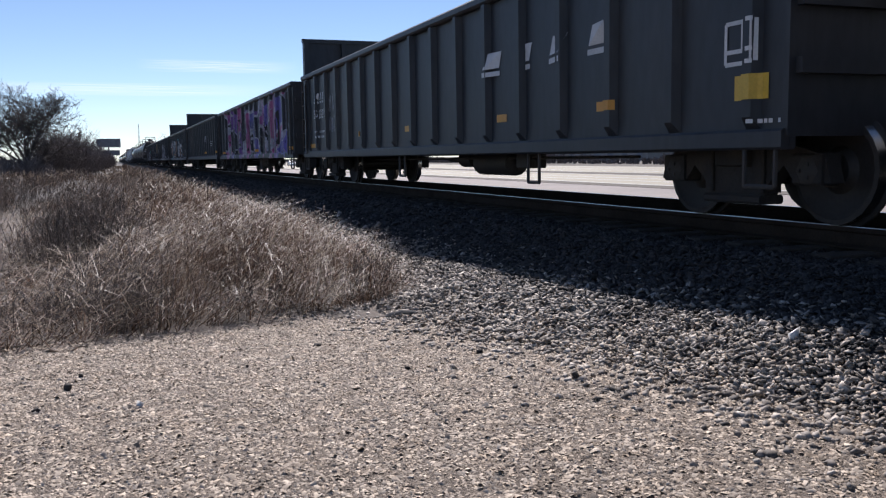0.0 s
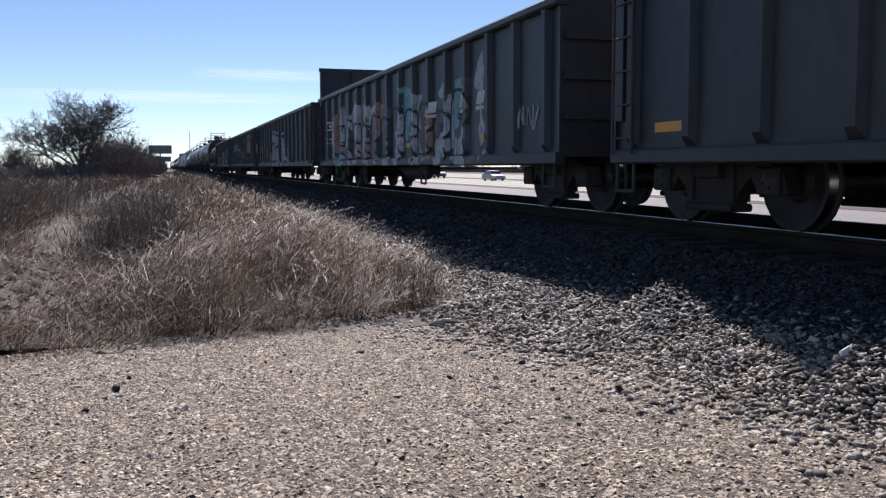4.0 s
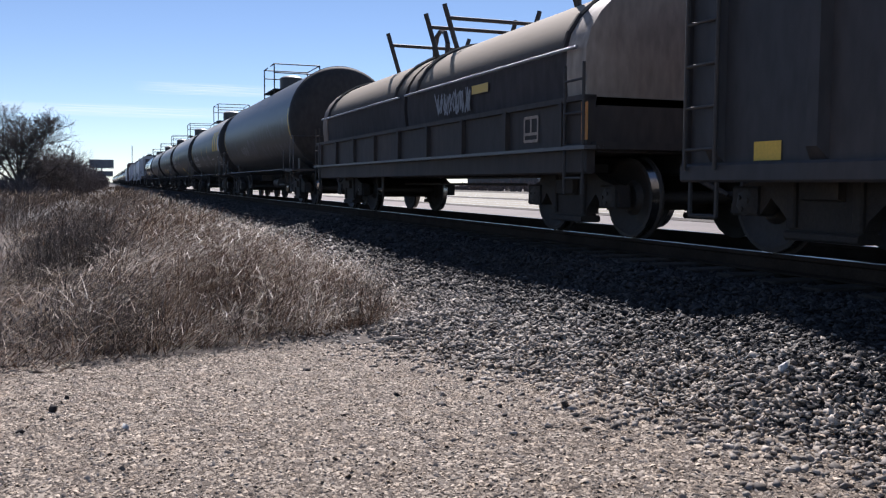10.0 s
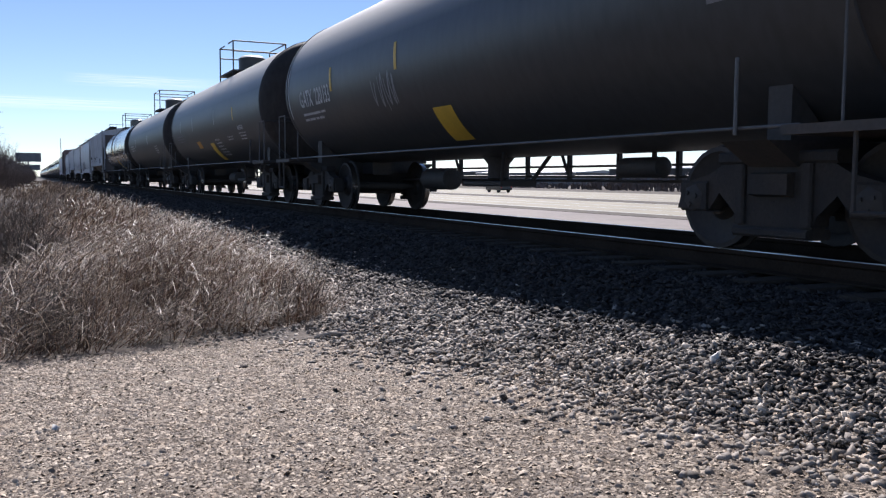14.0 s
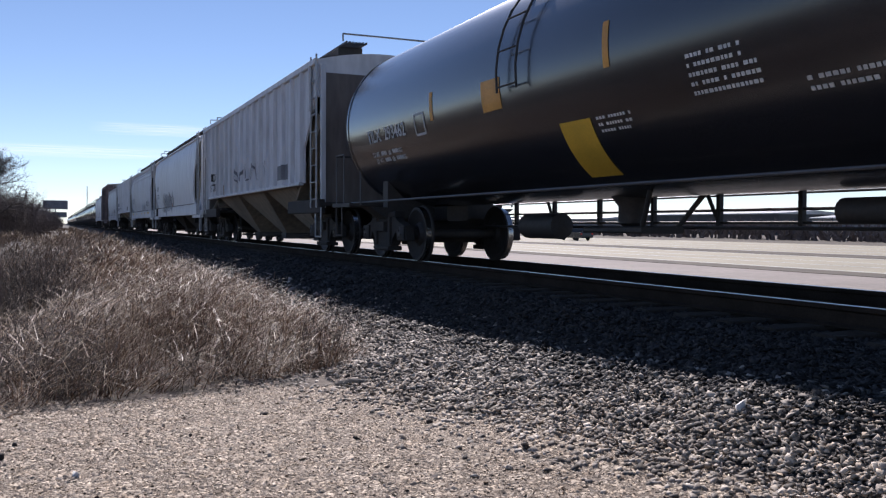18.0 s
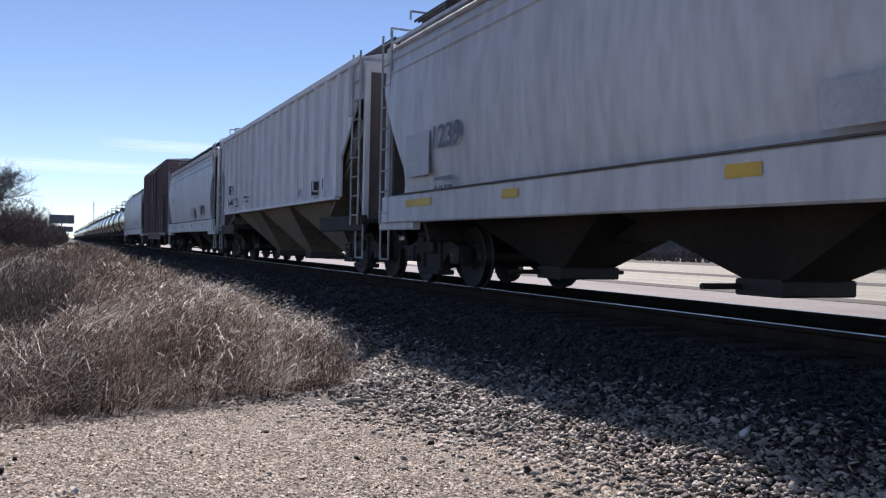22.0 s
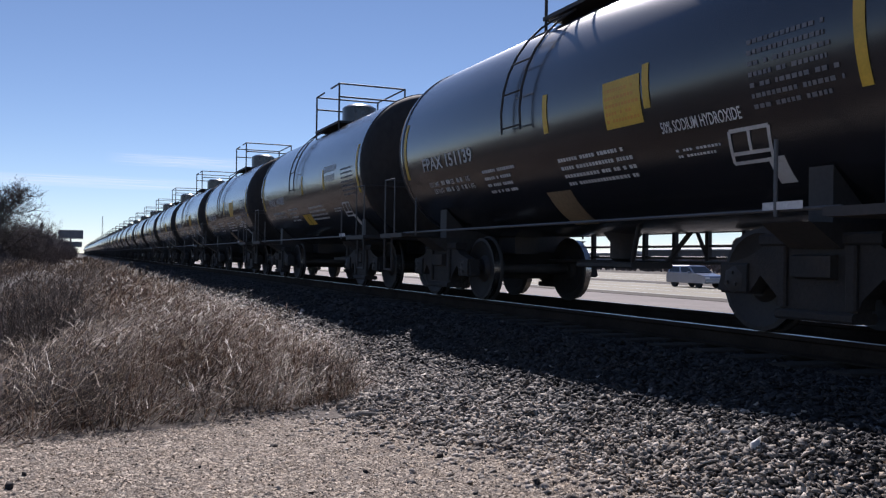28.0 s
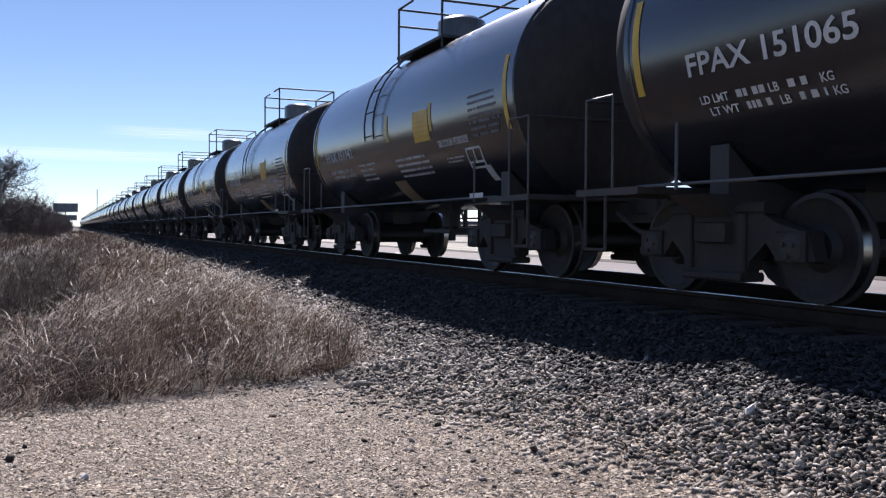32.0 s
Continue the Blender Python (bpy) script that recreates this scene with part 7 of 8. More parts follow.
car, T = tank_at(170.4, 14.1, 1.5, 2.42, DARK_TANK, "large dull black tank car with white graffiti")
scribble(car, -0.8, -6.2, 1.3, 2.5, 10, GREY_SPRAY, None, T, seed=14, rows=2)
scribble(car, 6.69, 3.75, 1.5, 2.3, 8, GREY_SPRAY, None, T, seed=15)
scribble(car, 1.1, -0.6, 1.4, 2.25, 5, GREY_SPRAY, None, T, seed=35, width=0.05)
scribble(car, 2.9, 1.15, 1.5, 2.0, 6, SPRAY, None, T, seed=36)
yellow_bars(car, ((-6.9, 1.85, 2.7), (7.0, 1.85, 2.8)), T)

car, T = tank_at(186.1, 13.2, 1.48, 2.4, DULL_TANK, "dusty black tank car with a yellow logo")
for y0 in (-4.0, -4.75, -5.5):
    patch(car, "logo_shape", y0, y0 - 0.5, 2.1, 3.0, YELLOW, None, T, lean=-0.12)
patch(car, "pale_panel", -6.03, -6.55, 2.06, 2.72, PALE, None, T)
lettering(car, "SHPX  201708", 5.74, 3.53, 1.77, 2.05, WHITE, None, T)
bars(car, 5.97, 3.49, 1.44, 1.66, 2, WHITE, None, T)
yellow_bars(car, ((1.2, 1.97, 2.43), (-1.38, 2.02, 2.43), (6.5, 1.9, 2.8)), T)
patch(car, "white_bar", 4.0, 3.95, 2.1, 2.5, WHITE, None, T)
scribble(car, 1.38, 0.19, 1.26, 2.02, 4, SPRAY, None, T, seed=16, rows=2)
scribble(car, -1.11, -1.9, 1.3, 2.03, 3, SPRAY, None, T, seed=17, rows=2)
bars(car, -2.7, -3.7, 1.68, 1.8, 1, WHITE, None, T, seed=5)
frame_box(car, -4.8, -5.4, 1.4, 1.8, WHITE, None, T, lean=-0.3)

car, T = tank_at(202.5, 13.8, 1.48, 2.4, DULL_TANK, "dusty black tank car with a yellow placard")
lettering(car, "GATX  220133", 5.98, 4.1, 1.98, 2.3, WHITE, None, T)
bars(car, 5.97, 4.42, 1.68, 1.9, 2, WHITE, None, T)
yellow_bars(car, ((3.98, 2.15, 2.57), (0.9, 2.2, 2.6)), T)
patch(car, "white_bar", 6.8, 6.75, 1.8, 2.8, WHITE, None, T)
scribble(car, 2.01, 0.97, 1.57, 2.23, 4, SPRAY, None, T, seed=18)
patch(car, "yellow_placard", 0.2, -0.4, 0.92, 1.55, YELLOW, None, T, lean=-0.13)
patch(car, "pale_panel", -5.6, -6.3, 2.0, 2.4, GREY_SPRAY, None, T)

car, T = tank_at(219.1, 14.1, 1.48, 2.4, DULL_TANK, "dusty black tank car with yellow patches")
patch(car, "yellow_placard", 0.4, -0.2, 0.92, 1.62, YELLOW, None, T, lean=-0.13)
patch(car, "yellow_placard", 2.39, 1.75, 1.5, 1.75, AMBER, None, T)
lettering(car, "AAR ST-470", -4.25, -4.89, 1.84, 1.96, WHITE, None, T)
bars(car, -4.23, -5.03, 1.55, 1.8, 3, WHITE, None, T)
bars(car, -0.68, -1.62, 1.1, 1.75, 6, WHITE, None, T, seed=9)
bars(car, -2.6, -3.3, 1.6, 1.75, 2, WHITE, None, T, seed=10)
bars(car, 6.0, 4.3, 1.8, 2.1, 3, GREY_SPRAY, None, T, seed=11)
yellow_bars(car, ((-3.97, 2.13, 2.47),), T)
for y in (-1.33, 2.45, 5.0):
    patch(car, "white_bar", y + 0.03, y - 0.03, 2.13, 2.56, WHITE, None, T)

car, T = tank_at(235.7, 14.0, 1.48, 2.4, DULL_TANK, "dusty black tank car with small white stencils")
bars(car, 5.9, 4.0, 1.9, 2.25, 3, WHITE, None, T, seed=12)
bars(car, -3.6, -4.6, 1.6, 2.0, 4, WHITE, None, T, seed=13)
yellow_bars(car, ((-1.5, 2.1, 2.5), (3.6, 2.1, 2.5)), T, WHITE)

car, T = tank_at(252.6, 14.2, 1.46, 2.4, BLACK_TANK, "glossy black tank car with a yellow placard")
lettering(car, "AAR ST-470", -5.25, -5.93, 1.87, 2.0, WHITE, None, T)
bars(car, -5.94, -6.85, 1.9, 2.42, 6, WHITE, None, T, seed=14)
patch(car, "yellow_placard", 0.08, -0.52, 0.92, 1.7, YELLOW, None, T, lean=-0.13)
patch(car, "orange_panel", 1.58, 1.08, 2.02, 2.4, AMBER, None, T)
bars(car, -0.75, -1.35, 1.5, 1.72, 3, WHITE, None, T, seed=21)
yellow_bars(car, ((-1.15, 2.15, 2.6), (-4.33, 2.16, 2.59), (-7.05, 1.95, 2.6), (3.2, 2.1, 2.5)), T, AMBER)
bars(car, -2.29, -3.08, 1.69, 2.1, 5, WHITE, None, T, seed=15)
bars(car, -3.5, -5.0, 1.55, 1.72, 2, WHITE, None, T, seed=16)
frame_box(car, -5.84, -6.1, 1.1, 1.6, WHITE, None, T, cross=False, lean=-0.15)
lettering(car, "TILX  293462", 6.06, 4.28, 1.99, 2.21, WHITE, None, T)
weights(car, 6.02, 4.58, 1.63, 1.83, T, 17)
frame_box(car, 3.86, 3.5, 1.95, 2.25, WHITE, None, T, cross=False)


def hop(make, centre, side, end, *args, **more):
    """side: half the length of the side sheets; end: half the length over the end posts."""
    car = make(side * 2, *args, ce=end, **more)
    TRAIN.append((car, centre))
    return car


car = hop(ribbed_hopper, 261.88, 6.38, 7.62, GREY_HOP, TAN_HOP, "grey ribbed covered hopper car with tan sloping bays")
S = ribbed(6.38, 16, 0.075, inset=0.08)
patch(car, "dark_square", -3.91, -4.28, 1.65, 1.99, GREY_SPRAY, S)
patch(car, "dark_square", -4.63, -4.96, 1.64, 1.99, GREY_SPRAY, S)
patch(car, "yellow_stripe", -6.2, -6.36, 1.55, 2.3, TAN, flat(-1.525), label="faded yellow end stripe")
patch(car, "yellow_stripe", 6.37, 6.25, 1.55, 2.3, TAN, flat(-1.525))
patch(car, "yellow_stripe", 3.62, 3.46, 1.5, 1.85, TAN, S)
for text, y0, y1, z0 in (("CR", 6.09, 5.71, 2.05), ("DX", 5.43, 5.05, 2.03), ("180", 6.16, 5.68, 1.69), ("79", 5.41, 5.05, 1.69)):
    lettering(car, text, y0, y1, z0, z0 + 0.25, BLACK, S)
scribble(car, 1.5, -2.8, 1.7, 2.3, 7, GREY_SPRAY, S, seed=19, strokes=1)

P_PAINT = sprayed("faint_graffiti_white_paint", WHITE_HOP, (-0.2, 3.9, 1.25, 2.0), [(0.42, 0.42, 0.44), (0.34, 0.33, 0.36), (0.4, 0.33, 0.27), (0.48, 0.48, 0.5)], (0.12, 0.12, 0.15), (0.5, 0.7), 0.05, drop=0.15)
car = hop(smooth_hopper, 278.95, 7.75, 8.45, P_PAINT, DARK_BAY, "white smooth-sided covered hopper car with grey graffiti", plate_mat=SCOOP_TAN, end_mat=END_GREY)
S = flat(-1.6)
scribble(car, 0.09, -0.21, 1.6, 1.85, 1, BLACK, S, seed=20, width=0.03)
patch(car, "reflector", -0.4, -0.52, 1.39, 1.54, ORANGE, S)
outline_piece(car, 3.63, -0.35, 1.22, 2.1, 8, INK, S, seed=22, width=0.03)
outline_piece(car, 3.5, -0.3, 1.3, 1.98, 8, PALE, flat(-1.602), seed=23, width=0.02)
scribble(car, 3.6, -0.3, 1.25, 2.05, 9, GREY_SPRAY, flat(-1.603), seed=24, width=0.025)
lettering(car, "50225", 6.12, 5.27, 1.86, 2.1, INK, S)
lettering(car, "NCUX", 6.23, 5.45, 2.26, 2.52, GREY_SPRAY, S)
bars(car, 5.95, 5.35, 1.6, 1.76, 2, GREY_SPRAY, S, seed=8)
patch(car, "pale_panel", 6.35, 6.15, 1.46, 1.64, PALE, S)
part("end_box", Geo().box(-1.64, -1.56, 6.2, 6.6, 1.0, 1.4, 0.02), DARK_STEEL, car)

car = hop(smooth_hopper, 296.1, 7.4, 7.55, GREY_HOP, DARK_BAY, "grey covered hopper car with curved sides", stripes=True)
S = flat(-1.61)
patch(car, "black_panel", -4.76, -5.3, 1.6, 1.94, BLACK, S)
frame_box(car, -4.76, -5.3, 1.6, 1.94, WHITE, flat(-1.616))
patch(car, "pale_panel", -1.76, -2.7, 1.45, 1.78, PALE, S)
for y0, y1 in ((-4.97, -5.79), (-2.95, -3.39), (-0.8, -1.2), (3.0, 2.6), (6.2, 5.2)):
    patch(car, "reflector", y0, y1, 1.18, 1.29, YELLOW, flat(-1.575))
bars(car, -5.54, -6.15, 1.6, 1.88, 2, GREY_SPRAY, S)
lettering(car, "1239", 5.07, 4.15, 1.95, 2.28, INK, S)
patch(car, "pale_panel", 6.14, 5.22, 1.62, 2.25, PALE, S)
bars(car, 5.0, 4.2, 1.35, 1.6, 2, INK, S, seed=31)

car = hop(ribbed_hopper, 312.35, 6.4, 7.75, WHITE_HOP, TAN_HOP, "pale grey ribbed covered hopper car")
S = ribbed(6.4, 16, 0.075, inset=0.08)
scribble(car, -3.09, -3.5, 1.6, 1.84, 2, INK, S, seed=23, width=0.03)
patch(car, "yellow_bar", -3.53, -3.65, 1.56, 1.97, YELLOW, S)
frame_box(car, -4.5, -4.88, 1.59, 1.9, WHITE, S)
patch(car, "black_panel", -4.51, -4.87, 1.6, 1.89, BLACK, S, lift=0.004)
lettering(car, "GR PX", 5.95, 5.09, 2.05, 2.34, INK, S)
lettering(car, "9444 72", 5.95, 4.35, 1.65, 1.93, INK, S)
patch(car, "yellow_stripe", 4.25, 4.15, 1.6, 2.1, AMBER, S)
patch(car, "stencil_patch", -5.15, -5.45, 1.7, 1.9, GREY_SPRAY, S)
bars(car, 3.45, 2.45, 1.7, 1.95, 2, INK, S)

car = hop(smooth_hopper, 328.55, 7.26, 7.55, GREY_HOP, DARK_BAY, "grey covered hopper car with a patched curved side", stripes=True)
S = flat(-1.61)
patch(car, "pale_panel", -1.79, -2.61, 1.51, 1.92, PALE, S)
bars(car, -1.95, -2.45, 1.62, 1.8, 2, GREY_SPRAY, flat(-1.617))
patch(car, "orange_bar", -1.46, -1.61, 1.58, 1.84, ORANGE, S)
patch(car, "orange_bar", -3.87, -4.04, 1.5, 1.92, ORANGE, S)
patch(car, "black_panel", -4.5, -5, 1.6, 1.93, BLACK, S)
lettering(car, "11", 4.8, 4.3, 2.3, 2.6, INK, S)
patch(car, "yellow_bar", 5.3, 5.2, 1.5, 2.4, AMBER, S)
for y in (4.2, 1.4, -1.8, -4.6):
    part("rivet_plate", Geo().lathe([(-1.6, 0.02), (-1.6, 0.05), (-1.56, 0.07)], (0, y, 1.2), "x", 10), GALV, car)

car = boxcar(13.8, "oxide-brown ribbed boxcar with faint outline graffiti")
TRAIN.append((car, 344.35))
S = flat(-1.485)
frame_box(car, -5.6, -6.0, 1.41, 1.72, WHITE, S)
patch(car, "yellow_panel", -5.78, -6.13, 1.1, 1.28, YELLOW, S)
bars(car, -4.94, -5.22, 1.84, 2.3, 5, WHITE, S)
bars(car, -5.6, -6.1, 1.78, 1.9, 1, WHITE, S, seed=3)
outline_piece(car, -1.9, -4.6, 1.08, 2.05, 3, GREY_SPRAY, S, seed=25, width=0.03)
for y in (-6.5, -5.0, -3.8, -2.6, -1.2, 0.6, 2.4, 4.2, 5.4, 6.4):
    patch(car, "white_plate", y + 0.16, y - 0.16, 0.9, 0.99, WHITE, flat(-1.555))
patch(car, "reflector", -1.7, -2.1, 1.08, 1.18, YELLOW, S)
patch(car, "junction_box", -4.3, -4.75, 1.45, 1.75, GREY_SPRAY, flat(-1.6))

car = hop(smooth_hopper, 362.2, 9.25, 9.6, WHITE_HOP, DARK_BAY, "white covered hopper car with orange strips", end_mat=END_GREY)
S = flat(-1.6)
lettering(car, "XOMX", 7.49, 6.72, 2.4, 2.68, INK, S)
lettering(car, "601035", 7.42, 6.39, 1.98, 2.3, INK, S)
bars(car, 7.32, 6.5, 1.54, 1.86, 2, INK, S)
for y, z0, z1 in ((7.75, 1.45, 2.24), (5.44, 1.39, 1.79), (-2.0, 1.4, 1.8), (-6.0, 1.4, 1.8)):
    patch(car, "orange_bar", y + 0.07, y - 0.07, z0, z1, ORANGE, S)
frame_box(car, 6.04, 5.82, 2.21, 2.4, INK, S, cross=False)
bars(car, 5.0, 2.0, 1.1, 1.25, 1, INK, flat(-1.58), seed=3)
scribble(car, -4.0, -6.5, 1.5, 2.0, 6, GREY_SPRAY, S, seed=27)


def caustic_tank(number, paint=BLACK_TANK, twin=False):
    """A short glossy tank car with its bars, placards and stencils."""
    car = tank(9.2, 1.42, 2.35, paint, "glossy black short tank car with yellow bars", ladder=0.6)
    T = (2.35, 1.42)
    yellow_bars(car, ((-0.08, 2.04, 2.48), (-1.98, 2.04, 2.46), (-4.4, 1.82, 2.75), (4.45, 1.85, 2.75)), T)
    if twin:
        patch(car, "yellow_placard", 0.62, 0.27, 1.26, 1.56, YELLOW, None, T)
        patch(car, "yellow_placard", 0.22, -0.13, 1.26, 1.56, YELLOW, None, T)
        lettering(car, "50% SODIUM", -2.05, -2.95, 2.38, 2.52, WHITE, None, T)
        lettering(car, "HYDROXIDE", -2.1, -2.85, 2.18, 2.32, WHITE, None, T)
    else:
        patch(car, "yellow_placard", -1.27, -1.89, 1.92, 2.39, YELLOW, None, T)
        bars(car, -1.3, -1.86, 1.96, 2.34, 5, AMBER, None, T, seed=2)
    if not twin:
        lettering(car, "50% SODIUM HYDROXIDE", -2.11, -3.16, 1.77, 1.88, WHITE, None, T)
        patch(car, "yellow_slash", 0.6, 0.05, 0.7, 1.33, TAN, None, T, lean=-0.15, label="faded yellow placard under the belly")
    bars(car, -0.16, -1.79, 1.36, 1.76, 4, WHITE, None, T, seed=3)
    bars(car, -2.2, -2.8, 1.5, 1.62, 2, WHITE, None, T, seed=4)
    bars(car, -3.32, -4.24, 1.8, 2.4, 7, GREY_SPRAY, None, T, seed=5)
    frame_box(car, -2.85, -3.3, 1.38, 1.68, WHITE, None, T, lean=-0.1)
    patch(car, "white_placard", -3.2, -3.38, 1.12, 1.4, WHITE, None, T, lean=-0.04)
    weights(car, 3.69, 2.18, 1.55, 1.74, T, 6)
    bars(car, 1.8, 0.9, 1.4, 1.8, 4, WHITE, None, T, seed=7)
    patch(car, "reflector", -3.6, -4.0, 1.0, 1.06, WHITE, flat(-1.5))
    lettering(car, number, 3.75, 1.96, 1.92, 2.12, WHITE, None, T)
    return car


seams = (382.3, 393.8, 405.5, 417.0, 428.65, 440.2, 452.0)
numbers = ("FPAX 151139", "FPAX 141083", "FPAX 151153", "TILX 160170", "FPAX 151065", "FPAX 151142", "FPAX 151128")
for k, (seam, number) in enumerate(zip(seams, numbers)):
    last = caustic_tank(number, BLACK_TANK, k == 1)
    TRAIN.append((last, seam - 4.6))
for k in range(1, 10):
    t = copy_thing(last, Matrix())
    TRAIN.append((t, seams[-1] + 11.6 * k - 4.6))


def far_tank():
    """The same short tank car for the far end of the train, in few parts."""
    car = empty("tank_car", "black tank car far down the train", "tank car", "cars of the freight train")
    h, r, zc = 4.6, 1.42, 2.35
    head = [(h + 0.2, r * 0.985), (h + 0.36, r * 0.9), (h + 0.48, r * 0.74), (h + 0.56, r * 0.5), (h + 0.61, 0.02)]
    part("shell", Geo().lathe([(-a, b) for a, b in reversed(head)] + [(-h, r), (h, r)] + head, (0, 0, zc), "y", 32), BLACK_TANK, car, smooth=True)
    top = zc + r
    part("manway_housing", Geo().lathe([(top - 0.06, 0.42), (top + 0.42, 0.42), (top + 0.52, 0.02)], (0, 0, 0), "z", 14), BLACK_TANK, car, smooth=True)
    g = Geo().box(-0.82, 0.82, -1.05, 1.05, top - 0.1, top - 0.05)
    for x in (-0.8, 0.8):
        g.pipe([(x, -1, top - 0.2), (x, -1, top + 0.8), (x, 1, top + 0.8), (x, 1, top - 0.2)], 0.03, 4)
    for y in (-1, 1):
        g.rod((-0.8, y, top + 0.8), (0.8, y, top + 0.8), 0.03, 4)
    part("top_platform", g, DARK_STEEL, car)
    part("end_platform", Geo().box(-1.55, 1.55, -5.27, -4.2, 0.93, 1.0), DARK_STEEL, car)
    part("end_platform", Geo().box(-1.55, 1.55, 4.2, 5.27, 0.93, 1.0), DARK_STEEL, car)
    part("centre_sill", Geo().box(-0.25, 0.25, -5.6, 5.6, 0.6, 0.94), DARK_STEEL, car)
    for s in (-1, 1):
        g = Geo().box(-1.1, 1.1, -0.9, 0.9, 0.3, 0.75)
        for a in (-0.89, 0.89):
            for x in (-0.76, 0.76):
                g.lathe([(x - 0.06, 0.1), (x - 0.06, WR), (x + 0.06, WR), (x + 0.06, 0.1)], (0, a, WR), "x", 12)
        part("truck", g, TRUCK_STEEL, car).location = (0, s * 3.72, 0)
    return car


tail = far_tank()
TRAIN.append((tail, seams[-1] + 11.6 * 10 - 4.6))
for k in range(11, 42):
    TRAIN.append((copy_thing(tail, Matrix()), seams[-1] + 11.6 * k - 4.6))




# ---- traffic on the highway: x across, y along, front towards -y ----
TYRE = material("tyre_rubber", (0.02, 0.02, 0.02), 0.85, scale=8, amount=0.3)
CAR_GLASS = material("dark_car_glass", (0.02, 0.022, 0.026), 0.08, scale=2, amount=0.1)
CAR_SILVER = material("silver_blue_car_paint", (0.3, 0.32, 0.38), 0.25, 0.4, scale=2, amount=0.15)
CAR_WHITE = material("white_car_paint", (0.75, 0.75, 0.75), 0.3, scale=2, amount=0.15)
CAR_DARK = material("dark_car_paint", (0.03, 0.03, 0.035), 0.2, scale=2, amount=0.15)
CAR_GREY = material("pewter_car_paint", (0.14, 0.14, 0.14), 0.25, 0.3, scale=2, amount=0.15)
HEADLIGHT = material("clear_lens", (0.7, 0.7, 0.72), 0.1, scale=4, amount=0.1)
TAIL = material("red_lens", (0.45, 0.03, 0.02), 0.2, scale=4, amount=0.1)


def road_wheels(v, places, r=0.34):
    for x, y in places:
        w = part("wheel", Geo().lathe([(-0.11, r * 0.62), (-0.11, r * 0.95), (-0.08, r), (0.08, r), (0.11, r * 0.95), (0.11, r * 0.62)], (0, 0, 0), "x", 18), TYRE, v, smooth=True)
        w.location = (x, y, r)
        part("rim", Geo().lathe([(-0.1, 0.04), (-0.1, r * 0.6), (0.1, r * 0.6), (0.1, 0.04)], (0, 0, 0), "x", 12), GALV, w)


